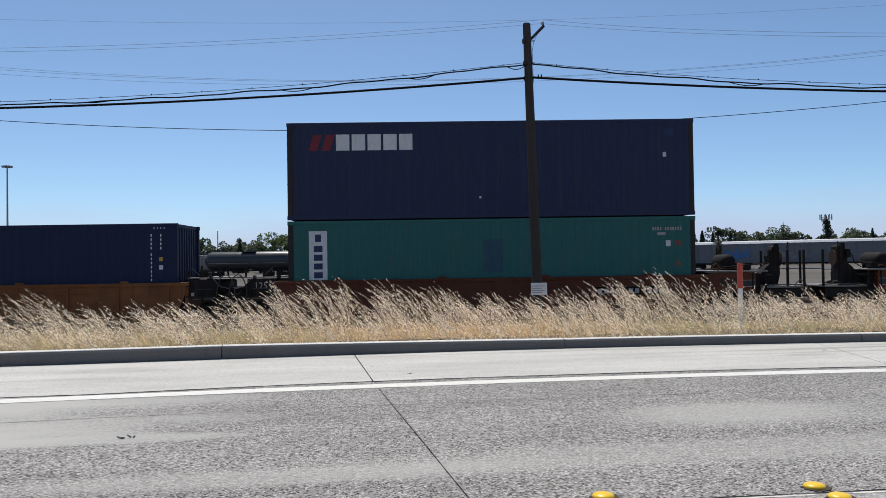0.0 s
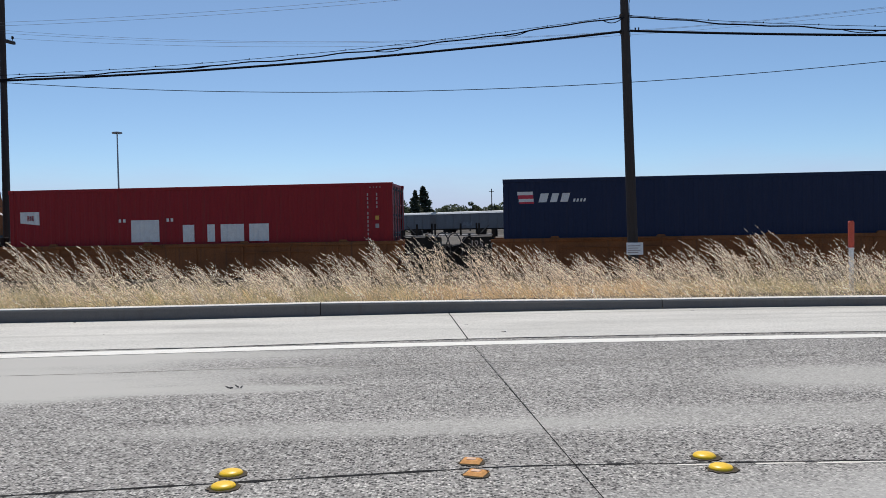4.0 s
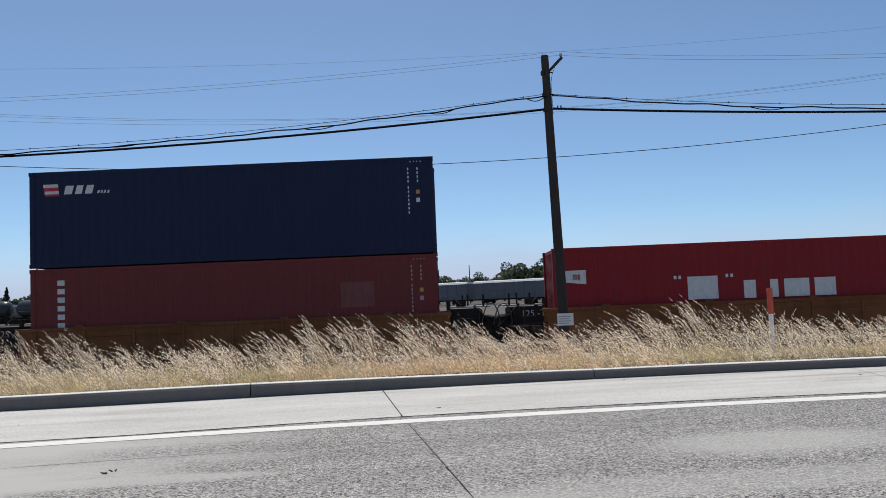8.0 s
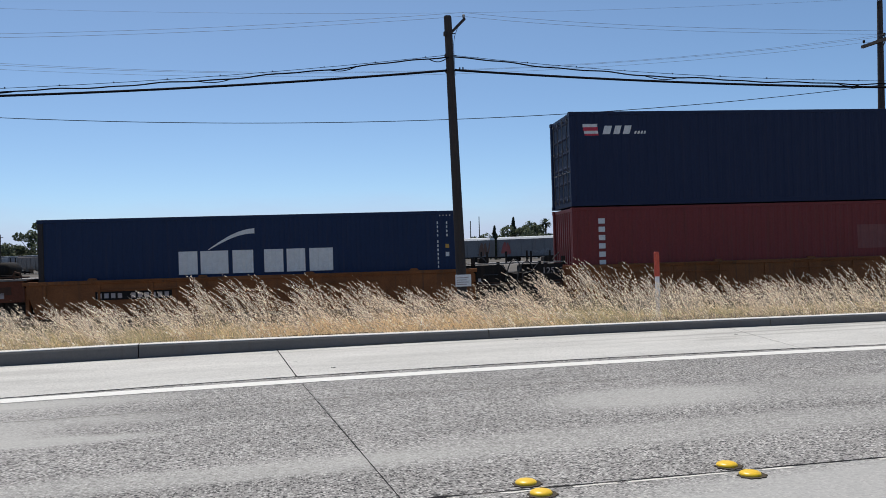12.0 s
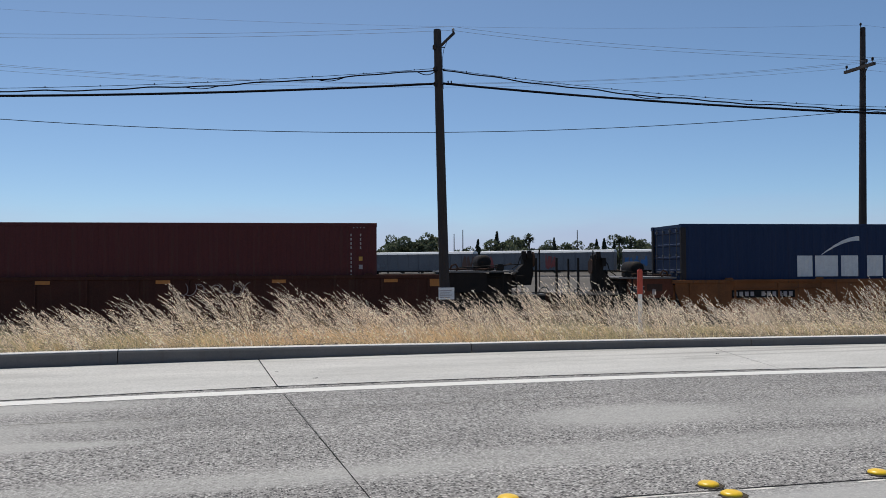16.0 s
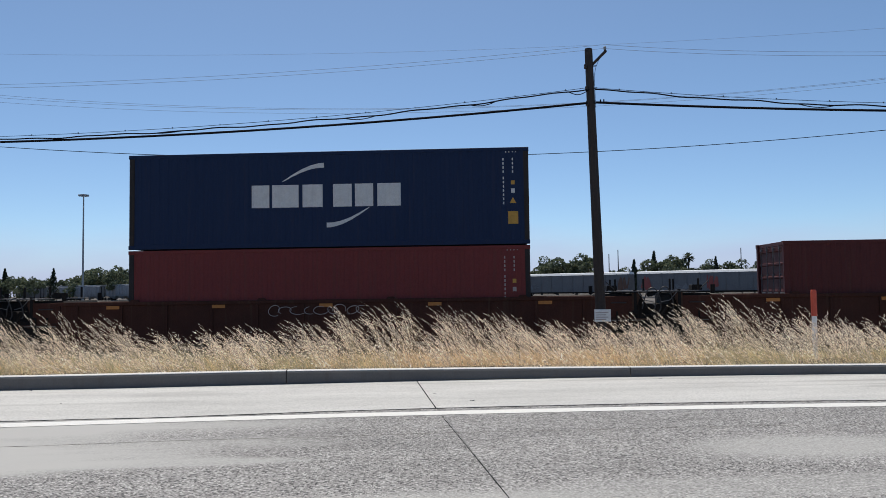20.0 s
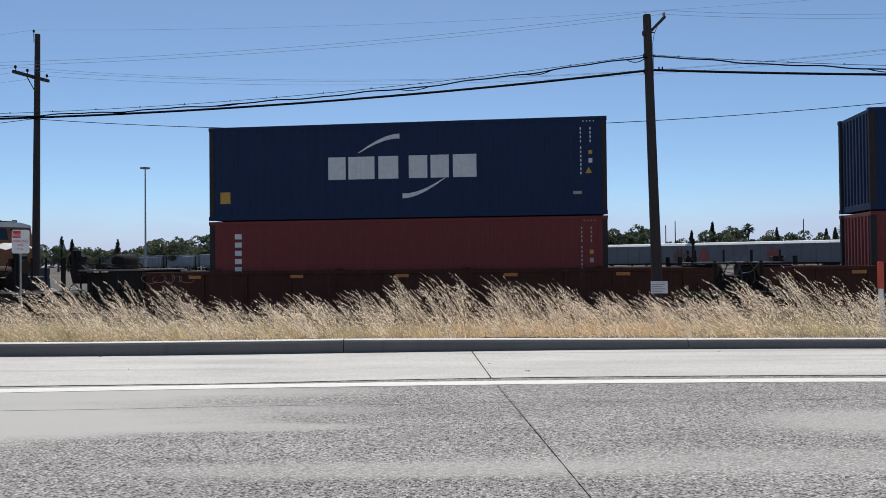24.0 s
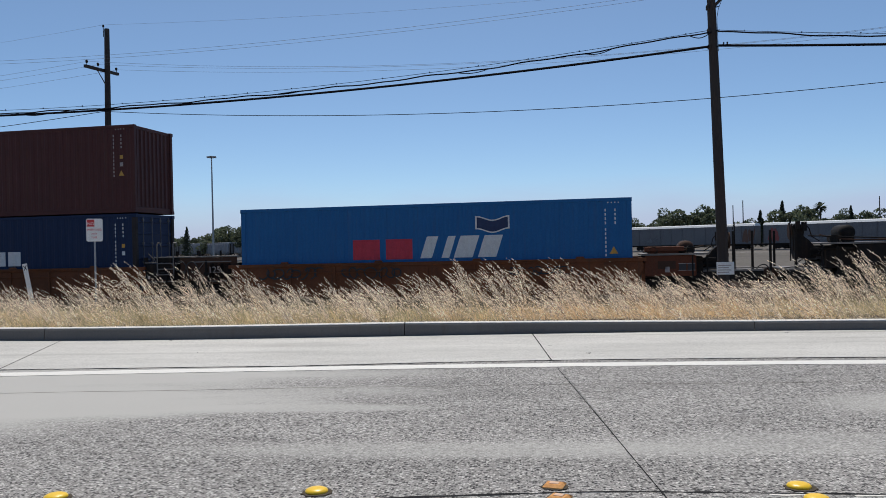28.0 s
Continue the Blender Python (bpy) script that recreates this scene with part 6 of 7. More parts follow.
def build_pole_main():
    x, y = 2.385, 20.5
    pole = thing("utility_pole", pose(x, y, 0), "dark creosoted timber utility pole with a short bracket", "utility pole", "utility poles")
    rings = []
    for z, r in ((-0.9, 0.135), (0.5, 0.13), (3, 0.12), (5, 0.112), (7.10, 0.098), (7.14, 0.09)):
        rings.append([((r + 0.004 * math.sin(5 * k + z * 3)) * math.cos(k * math.pi / 8) - 0.0232 * z, (r + 0.004 * math.sin(3 * k)) * math.sin(k * math.pi / 8), z) for k in range(16)])
    part("shaft", Shape().loft(rings), M_pole, pole)
    top = -0.0232 * 7.0
    arm = Shape()
    arm.loft([[(top + a, -0.05, z), (top + b, -0.05, z - 0.05), (top + b, 0.05, z - 0.05), (top + a, 0.05, z)][::-1] for a, b, z in ((0.04, 0.07, 6.72), (0.42, 0.46, 7.10))])
    part("bracket", arm, M_pole, pole, "short slanting timber bracket")
    part("insulator", Shape().lathe([(0.02, 0), (0.035, 0.02), (0.03, 0.05), (0.038, 0.07), (0.02, 0.10)], (top + 0.41, 0, 7.09), 12), M_galv, pole)
    part("lead_wire", Shape().path([(top + 0.33, -0.02, 6.99), (top + 0.24, -0.05, 6.82), (top + 0.16, -0.08, 6.62), (top + 0.12, -0.1, 6.40), (top + 0.14, -0.1, 5.6)], 0.006), M_wire, pole)
    for z in (5.72, 6.10, 6.66):
        x0 = -0.0232 * z
        part("clamp", Shape().box(x0 - 0.135, x0 - 0.06, -0.15, -0.05, z - 0.05, z + 0.05, 0.01), M_pole, pole)
        part("hook", Shape().tube((x0 + 0.08, -0.11, z), (x0 + (0.30 if z < 6 else 0.16), -0.13, z), 0.014, sides=8), M_wire, pole)
    for q in (0.21, 0.29):
        part("splice", Shape().box(-0.13 + q, -0.10 + q, -0.16, -0.12, 5.74, 5.80, 0.008), M_wire, pole)
    sg = part("warning_plate", Shape().box(-0.18, 0.22, -0.175, -0.165, 0.26, 0.56, 0.004), M_signface, pole, "small white notice plate with faded lines")
    q = Shape()
    for k in range(4):
        q.box(-0.15, 0.15 - 0.05 * (k % 2), -0.1775, -0.1755, 0.47 - 0.055 * k, 0.49 - 0.055 * k)
    part("text_lines", q, M_paint_dim, sg)


def build_pole_far(x, name_label, lean, arm, near, far, top):
    """arm: height of the crossarm; near, far: its reach on the two sides of the pole."""
    pole = thing("utility_pole", pose(x, 31.0, 0), name_label, "utility pole", "utility poles")
    part("shaft", Shape().loft([[(r * math.cos(k * math.pi / 7) + lean * z, r * math.sin(k * math.pi / 7), z) for k in range(14)] for z, r in ((-0.9, 0.17), (4, 0.145), (8, 0.122), (top - 0.02, 0.105), (top, 0.098))]), M_pole, pole)
    q = lean * arm
    slope = 0.05
    at = lambda y: arm + slope * y
    part("crossarm", Shape().loft([[(q - 0.19, y, at(y) - 0.06), (q - 0.08, y, at(y) - 0.06), (q - 0.08, y, at(y) + 0.06), (q - 0.19, y, at(y) + 0.06)] for y in (far, -near)]), M_pole, pole)
    part("brace", Shape().tube((q - 0.13, -0.55, at(-0.55)), (q - 0.10, -0.05, arm - 0.55), 0.02, sides=8), M_pole, pole)
    for y in (-near + 0.12, -0.45, far - 0.12):
        part("insulator", Shape().tube((q - 0.13, y, at(y) + 0.05), (q - 0.13, y, at(y) + 0.16), 0.012, sides=6).lathe([(0.02, 0), (0.05, 0.02), (0.045, 0.07), (0.055, 0.09), (0.03, 0.13)], (q - 0.13, y, at(y) + 0.14), 12), M_dark, pole)
    part("top_pin", Shape().tube((lean * top - 0.12, -0.06, top - 0.35), (lean * top - 0.13, -0.06, top + 0.08), 0.016, sides=6).lathe([(0.02, 0), (0.045, 0.03), (0.04, 0.08), (0.02, 0.12)], (lean * top - 0.13, -0.06, top + 0.06), 10), M_dark, pole)


def build_end_pole(x):
    """The next pole of the roadside line, where its cables end."""
    pole = thing("utility_pole", pose(x, 20.5, 0), "dark timber utility pole carrying the roadside cables", "utility pole", "utility poles")
    part("shaft", Shape().loft([[(r * math.cos(k * math.pi / 7), r * math.sin(k * math.pi / 7), z) for k in range(14)] for z, r in ((-0.9, 0.17), (5, 0.15), (10.4, 0.11))]), M_pole, pole)


def span(f, x0, x1, y, n=48):
    return [(x0 + (x1 - x0) * k / n, y(x0 + (x1 - x0) * k / n) if callable(y) else y, f(x0 + (x1 - x0) * k / n)) for k in range(n + 1)]


def build_wires():
    xm, y = 2.25, 20.36
    quad = lambda l, r: lambda x: l[0] + l[1] * (x - xm) + l[2] * (x - xm) ** 2 if x < xm else r[0] + r[1] * (x - xm) + r[2] * (x - xm) ** 2
    lower = quad((5.729, 0.0735, 0.00232), (5.739, -0.0770, 0.00245))
    strand = quad((6.118, 0.1015, 0.00312), (6.112, -0.1165, 0.00435))
    slack = lambda x: strand(x) - 0.035 - 0.055 * min(1.0, abs(x - xm) / 5) + 0.014 * math.sin(2.3 * x) + 0.010 * math.sin(5.1 * x + 1)
    for a, b in ((-32, xm - 0.1), (xm + 0.1, 20.0)):
        wire("telephone_cable", span(lower, a, b, y), 0.029, M_wire, "thick black telephone cable slung from the pole")
        st = wire("messenger_strand", span(strand, a, b, y), 0.0062, M_wire, "thin steel strand carrying a lashed cable")
        clip = Shape().box(-0.010, 0.010, y - 0.01, y + 0.01, -0.01, 0.026).mesh("lashing_clip", M_wire)
        k = a + 0.6
        while k < b:
            part("lashing_clip", clip, M_wire, st, m=pose(k, 0, strand(k)))
            k += 1.27
        wire("telephone_cable", span(slack, a, b, y - 0.02, 160), 0.0165, M_wire, "black telephone cable lashed under its strand")
    # short slack loops under the lashed cable
    for c, w, d in ((-16.2, 0.95, 0.10), (-8.6, 0.4, 0.03), (-3.6, 0.42, 0.07), (-0.45, 0.36, 0.05), (1.95, 0.26, 0.09), (7.7, 0.46, 0.07), (12.8, 0.36, 0.05)):
        loop = lambda x: slack(x) - d * math.cos(math.pi / 2 * (x - c) / w)
        wire("cable_loop", span(loop, c - w, c + w, y - 0.03, 20), 0.011, M_wire, "slack black loop under the lashed cable")
    # the roadside line bends down past the far poles
    for f, r in ((lower, 0.029), (strand, 0.0062), (slack, 0.0165)):
        e = f(20.0)
        wire("telephone_cable", span(lambda x: e + 0.03 * (x - 20), 20.0, 30, y), r, M_wire, "black telephone cable running on to the next pole")
    for dz, dy in ((0.0, 0.0), (-0.06, 0.12)):
        top_l = lambda x: 7.19 + dz + 0.073 * (x - 2.6) + 0.0026 * (x - 2.6) ** 2
        top_r = lambda x: 6.62 + dz + 0.57 * math.exp(-(x - 2.6) / 5)
        wire("line_wire", span(top_l, -32, 2.6, y + dy), 0.0034, M_thin, "thin bare line wire")
        wire("line_wire", span(top_r, 2.6, 30, y + dy), 0.0034, M_thin, "thin bare line wire")
    ends = (-21.5, 20.9)
    spans = [(30.85, lambda x: 6.20 + 0.0062 * x + 0.00245 * x * x, 0.0125, M_wire, "dark line wire behind the train"),
             (29.80, lambda x: 7.86 + 0.004 * x + 0.0029 * x * x, 0.0044, M_thin, "thin bare line wire"),
             (30.55, lambda x: 8.00 + 0.005 * x + 0.0027 * x * x, 0.0044, M_thin, "thin bare line wire"),
             (31.88, lambda x: 8.17 + 0.006 * x + 0.0025 * x * x, 0.0044, M_thin, "thin bare line wire"),
             (30.94, lambda x: 10.93 - 0.055 * (x + 21.5) * (20.9 - x) / 42.4, 0.0032, M_thin, "thin bare line wire")]
    for yy, f, r, m, label in spans:
        wire("line_wire", span(f, *ends, yy), r, m, label)
        for a, b, e in ((-60, ends[0], ends[0]), (ends[1], 60, ends[1])):
            wire("line_wire", span(lambda x: f(e) - 0.085 * abs(x - e) + 0.002 * (x - e) ** 2, a, b, yy), r, m, label)
    wire("line_wire", span(lambda x: 9.56 + 0.0007 * (x - 3) ** 2, -32, 30, 20.42), 0.008, M_wire, "dark line wire strung high past the pole")


# ---- verge signs ----
def build_signs():
    y = 11.3
    m = thing("marker_post", pose(0.3665 * y, y, 0), "white flexible marker post with an orange cap", "marker post")
    z1 = EYE - 0.0035 * y
    part("post", Shape().box(-0.030, 0.030, -0.018, 0.018, -0.4, z1 - 0.355, 0.008), M_signface, m, "white plastic post")
    part("cap", Shape().loft([[(a * 0.0355, b * 0.026, z) for a, b in ((-1, -0.6), (-0.6, -1), (0.6, -1), (1, -0.6), (1, 0.6), (0.6, 1), (-0.6, 1), (-1, 0.6))] for z in (z1 - 0.355, z1 - 0.02)] + [[(a * 0.026, b * 0.018, z1) for a, b in ((-1, -0.6), (-0.6, -1), (0.6, -1), (1, -0.6), (1, 0.6), (0.6, 1), (-0.6, 1), (-1, 0.6))]]), M_orange, m, "orange cap")
    y = 11.3
    k = thing("marker_stake", pose(-0.822 * y + 0.09, y, 0, 0, -9, 38), "leaning white marker stake with a dark cross mark", "marker post")
    part("stake", Shape().box(-0.034, 0.034, -0.01, 0.01, -0.2, EYE - 0.0092 * y, 0.004), M_signface, k, "white plastic stake")
    for z in (0.885,):
        part("cross_mark", Shape().prism([(-0.028, z - 0.04), (-0.016, z - 0.04), (0.028, z + 0.04), (0.016, z + 0.04)], -0.0125, -0.0115), M_ink, k)
        part("cross_mark", Shape().prism([(0.016, z - 0.04), (0.028, z - 0.04), (-0.016, z + 0.04), (-0.028, z + 0.04)], -0.0135, -0.0126), M_ink, k)
    y = 11.3
    t = thing("parking_sign", pose(-0.717 * y, y, 0, 0, 0, 36), "white no-parking sign on a thin steel post", "road sign")
    part("post", Shape().box(-0.014, 0.014, -0.01, 0.01, -0.4, EYE + 0.02 * y, 0.004), M_galv, t, "galvanised steel post")
    w, z0, z1 = 0.12, EYE + 0.0187 * y, EYE + 0.0505 * y
    pl = part("plate", Shape().prism([(-w + 0.02, z0), (w - 0.02, z0), (w, z0 + 0.02), (w, z1 - 0.02), (w - 0.02, z1), (-w + 0.02, z1), (-w, z1 - 0.02), (-w, z0 + 0.02)], -0.018, -0.014), M_signface, t, "white sign plate")
    part("red_square", Shape().box(-w + 0.01, 0.0, -0.0195, -0.0185, z1 - 0.125, z1 - 0.015), M_red_ink, pl)
    for body, size, x, z, mm in (("NO", 0.064, -w + 0.016, z1 - 0.102, M_signface), ("PARKING", 0.05, -w + 0.013, z1 - 0.19, M_red_ink), ("ANY", 0.042, -0.047, z1 - 0.25, M_red_ink), ("TIME", 0.042, -0.052, z1 - 0.31, M_red_ink)):
        cu = bpy.data.curves.new("lettering", "FONT")
        cu.body, cu.size, cu.extrude = body, size, 0.0004
        tmp = bpy.data.objects.new("lettering", cu)
        me = tmp.to_mesh().copy()
        bpy.data.objects.remove(tmp)
        me.materials.clear()
        me.materials.append(mm)
        part("lettering", me, mm, pl, m=pose(x, -0.0205, z, 90, 0, 0))


# ---- the yard beyond ----
M_leaf = mat("tree_leaf", (0.105, 0.128, 0.075), 0.7, var=0.5, scale=0.35, fine=3, fine_var=0.2, bump=0, color2=(0.15, 0.17, 0.10), island=0.4)
# brighter green copy of the leaf, sunlight put into its colour
M_leaf_sunlit = mat("sunlit_leaf", (0.12, 0.165, 0.06), 0.7, var=0.5, scale=0.35, fine=3, fine_var=0.2, bump=0, color2=(0.16, 0.20, 0.08), island=0.4)
M_leaf_dark = mat("conifer_leaf", (0.055, 0.07, 0.045), 0.75, var=0.5, scale=0.4, fine=3, fine_var=0.2, bump=0, color2=(0.07, 0.08, 0.045), island=0.35)
for _m in (M_leaf, M_leaf_sunlit, M_leaf_dark):
    let_through(_m, 0.4)
M_bark = mat("bark", (0.12, 0.095, 0.07), 0.9, var=0.5, scale=2, bump=0.3)
M_hopper = mat("grey_car_paint", (0.30, 0.31, 0.33), 0.7, var=0.5, scale=0.35, fine=3, fine_var=0.15, bump=0.1, spec=0.2, color2=(0.16, 0.16, 0.165), streak=0.5)
M_carroof = mat("galvanised_roof", (0.72, 0.73, 0.72), 0.5, var=0.25, scale=0.5, bump=0.1, color2=(0.6, 0.6, 0.58))
M_autorack = mat("autorack_panel", (0.165, 0.168, 0.178), 0.7, var=0.4, scale=0.4, fine=5, fine_var=0.15, bump=0.1, spec=0.2, color2=(0.12, 0.12, 0.125), streak=0.4)
M_tank = mat("tank_black", (0.035, 0.035, 0.037), 0.36, var=0.4, scale=0.5, bump=0.1, color2=(0.06, 0.06, 0.06))
M_graf_blue = mat("graffiti_blue", (0.05, 0.16, 0.36), 0.6, var=0.4, scale=0.8, bump=0)
M_graf_dim = mat("graffiti_grey", (0.19, 0.20, 0.22), 0.6, var=0.4, scale=0.8, bump=0)
M_graf_rust = mat("rust_stain", (0.16, 0.09, 0.065), 0.8, var=0.4, scale=0.8, bump=0)
M_graf_red = mat("graffiti_red", (0.30, 0.07, 0.06), 0.6, var=0.4, scale=0.8, bump=0)

M_hopper_tan = mat("tan_car_paint", (0.25, 0.218, 0.195), 0.7, var=0.5, scale=0.35, fine=3, fine_var=0.15, bump=0.1, spec=0.2, color2=(0.18, 0.155, 0.14), streak=0.5)
FAR_ANGLE, FAR_Y, FAR_RAIL = -30.0, 178.0, -0.58


def far_pose(q, off=0.0):
    a = radians(FAR_ANGLE)
    return pose(q * math.cos(a) - off * math.sin(a), FAR_Y + q * math.sin(a) + off * math.cos(a), FAR_RAIL, 0, 0, FAR_ANGLE)


_far_truck = {}


def far_truck(ob, x):
    if not _far_truck:
        _far_truck["frame"] = Shape().prism([(-1.2, 0.35), (-0.5, 0.75), (0.5, 0.75), (1.2, 0.35), (0.4, 0.2), (-0.4, 0.2)], -0.08, 0.08).mesh("truck_frame", M_dark)
        _far_truck["axle"] = Shape().wheel([(0.45, -0.82), (0.45, -0.70), (0.08, -0.69), (0.08, 0.69), (0.45, 0.70), (0.45, 0.82)], (0, 0, 0), 14).mesh("wheelset", M_dark)
    for y in (-1.0, 1.0):
        part("truck_frame", _far_truck["frame"], M_dark, ob, m=pose(x, y, 0))
    for dx in (-0.85, 0.85):
        part("wheelset", _far_truck["axle"], M_dark, ob, m=pose(x + dx, 0, 0.45))


def hopper_car(q, tan=False):
    L, h = 16.6, 4.92
    paint = M_hopper_tan if tan else M_hopper
    ob = thing("hopper_car", far_pose(q), ("tan" if tan else "grey") + " ribbed covered hopper car parked in the yard", "railway car", "parked hopper cars")
    s = Shape()
    prof = [(-1.35, 1.3), (-1.55, 2.0), (-1.55, 4.4), (-1.1, h - 0.12), (1.1, h - 0.12), (1.55, 4.4), (1.55, 2.0), (1.35, 1.3)]
    s.loft([[(x, a, b) for a, b in prof] for x in (-L / 2 + 1.2, L / 2 - 1.2)])
    part("body", s, paint, ob)
    for k in range(9):
        x = -L / 2 + 1.3 + (L - 2.6) * k / 8
        part("rib", Shape().box(x - 0.07, x + 0.07, -1.66, -1.54, 1.3, 4.4), paint, ob)
    for k in range(3):
        x = -4.4 + 4.4 * k
        part("hopper_bottom", Shape().loft([[(x - 1.9, -1.3, 1.32), (x + 1.9, -1.3, 1.32), (x + 1.9, 1.3, 1.32), (x - 1.9, 1.3, 1.32)], [(x - 0.4, -0.5, 0.5), (x + 0.4, -0.5, 0.5), (x + 0.4, 0.5, 0.5), (x - 0.4, 0.5, 0.5)]]), paint, ob)
    part("roof_walk", Shape().box(-L / 2 + 0.9, L / 2 - 0.9, -1.3, 1.3, h - 0.12, h, 0.03), M_carroof, ob, "pale galvanised roof walk")
    for sg in (-1, 1):
        part("end_ladder", Shape().box(sg * (L / 2 - 0.45) - 0.1, sg * (L / 2 - 0.45) + 0.1, -1.5, -1.35, 1.0, 4.4).box(sg * (L / 2 - 0.6) - 0.5, sg * (L / 2 - 0.6) + 0.5, -1.4, 1.4, 0.95, 1.2), M_dark, ob)
        far_truck(ob, sg * (L / 2 - 2.2))
    return ob


def autorack_car(q, patches=()):
    L, h = 27.4, 4.94
    ob = thing("autorack_car", far_pose(q), "pale grey panelled autorack car parked in the yard", "railway car", "parked autorack cars")
    part("body", Shape().box(-L / 2 + 0.3, L / 2 - 0.3, -1.42, 1.42, 1.05, h - 0.5, 0.02), M_autorack, ob)
    for k in range(12):
        x = -L / 2 + 0.5 + (L - 1.0) * k / 11
        part("post", Shape().box(x - 0.06, x + 0.06, -1.50, -1.40, 1.05, h - 0.45), M_autorack, ob)
    s = Shape()
    s.loft([[(x, a, b) for a, b in ((-1.48, h - 0.5), (-1.2, h - 0.12), (-0.5, h), (0.5, h), (1.2, h - 0.12), (1.48, h - 0.5))] for x in (-L / 2 + 0.3, L / 2 - 0.3)])
    part("roof", s, M_carroof, ob, "pale galvanised roof")
    part("underframe", Shape().box(-L / 2, L / 2, -1.3, 1.3, 0.75, 1.05, 0.05), M_dark, ob)
    for x0, x1, z0, z1, m in patches:
        # sprayed shapes: uneven leaning strokes that overlap
        rnd = random.Random(int(100 * (x0 + q)))
        a, k = x0, 0
        while a < x1:
            w, lean = rnd.uniform(0.25, 0.7), rnd.uniform(-0.4, 0.5)
            lo, hi = z0 + rnd.uniform(0, 0.5), z1 - rnd.uniform(0, 0.8)
            y = -1.503 - 0.004 * (k % 4)
            pts = [(a, lo + rnd.uniform(-0.2, 0.2)), (a + w * 0.6, lo), (a + w, lo + rnd.uniform(0.1, 0.5)), (a + w + lean, hi), (a + lean + w * 0.4, hi + rnd.uniform(0, 0.3)), (a + lean * 0.6, (lo + hi) / 2)]
            part("graffiti", Shape().prism(pts, y - 0.002, y), m, ob)
            a += w * rnd.uniform(0.5, 1.1)
            k += 1
    for sg in (-1, 1):
        far_truck(ob, sg * (L / 2 - 3.2))
    return ob


TANKS = []


def tank_pose(q):
    a = radians(-8)
    return pose(-24.5 + q * math.cos(a), 138 + q * math.sin(a), FAR_RAIL, 0, 0, -8)


def tank_car(q):
    L = 17.0
    ob = thing("tank_car", tank_pose(q), "black tank car with a sunlit top rolling through the yard", "railway car", "rolling tank cars")
    TANKS.append((ob, q))
    s = Shape()
    rings = []
    for x, r in ((-7.9, 0.5), (-7.7, 1.05), (-7.3, 1.42), (-6.8, 1.52), (6.8, 1.52), (7.3, 1.42), (7.7, 1.05), (7.9, 0.5)):
        rings.append([(x, r * math.cos(k * math.pi / 10), 2.75 + r * math.sin(k * math.pi / 10)) for k in range(20)])
    s.loft(rings)
    part("tank", s, M_tank, ob, smooth=True)
    part("dome", Shape().tube((0, 0, 4.2), (0, 0, 4.6), 0.55, sides=14).box(-1.3, 1.3, -1.0, 1.0, 4.2, 4.26), M_tank, ob)
    part("underframe", Shape().box(-L / 2, L / 2, -0.5, 0.5, 0.9, 1.2).box(-L / 2, -L / 2 + 1.2, -1.4, 1.4, 1.0, 1.15).box(L / 2 - 1.2, L / 2, -1.4, 1.4, 1.0, 1.15), M_dark, ob)
    part("handrail", Shape().path([(-6.9, -1.6, 2.3), (6.9, -1.6, 2.3)], 0.03), M_galv, ob)
    for sg in (-1, 1):
        far_truck(ob, sg * (L / 2 - 2.3))
    return ob


def leaf_cloud(rng, centres, radii, per, size, flat=0.8):
    V, F = [], []
    for c, r in zip(centres, radii):
        d = rng.normal(size=(per, 3))
        d /= np.linalg.norm(d, axis=1)[:, None]
        p = np.array(c) + d * (r * rng.uniform(0.55, 1.08, per) ** 0.6)[:, None] * np.array([1, 1, flat])
        a = rng.normal(size=(per, 3))
        a /= np.linalg.norm(a, axis=1)[:, None]
        b = np.cross(a, rng.normal(size=(per, 3)))
        b /= np.linalg.norm(b, axis=1)[:, None]
        s = size * rng.uniform(0.5, 1.5, per)[:, None]
        k = sum(len(q) for q in V)
        V.append(np.stack([p - a * s, p + b * s * 0.7, p + a * s, p - b * s * 0.7], 1).reshape(-1, 3))
        i = np.arange(per) * 4 + k
        F.append(np.stack([np.stack([i, i + 1, i + 2], 1), np.stack([i, i + 2, i + 3], 1)], 1).reshape(-1, 3))
    return np.concatenate(V), np.concatenate(F)


def broad_tree(seed, h=12.0, spread=4.6, leaf=M_leaf):
    rng = np.random.default_rng(seed)
    ob = thing("tree", pose(0, -50, 0), "broad leafy green tree beyond the yard", "tree", "trees beyond the yard")
    tr = Shape()
    tr.tube((0, 0, -0.5), (0.2, 0, h * 0.35), 0.32, 0.2, 8)
    cs, rs = [], []
    for k in range(15):
        a = rng.uniform(0, 2 * math.pi)
        rr = spread * math.sqrt(rng.uniform(0.02, 1))
        z = h * rng.uniform(0.36, 0.92) * (1 - 0.18 * rr / spread)
        c = (rr * math.cos(a), rr * math.sin(a), z)
        cs.append(c)
        rs.append(rng.uniform(0.75, 1.9) * spread / 4.6)
        tr.tube((0.2, 0, h * 0.33), c, 0.12, 0.03, 5)
    part("trunk", tr, M_bark, ob)
    v, f = leaf_cloud(rng, cs, rs, 150, 0.28)
    part("crown", quick_mesh("crown", v, f, leaf), leaf, ob)
    return ob


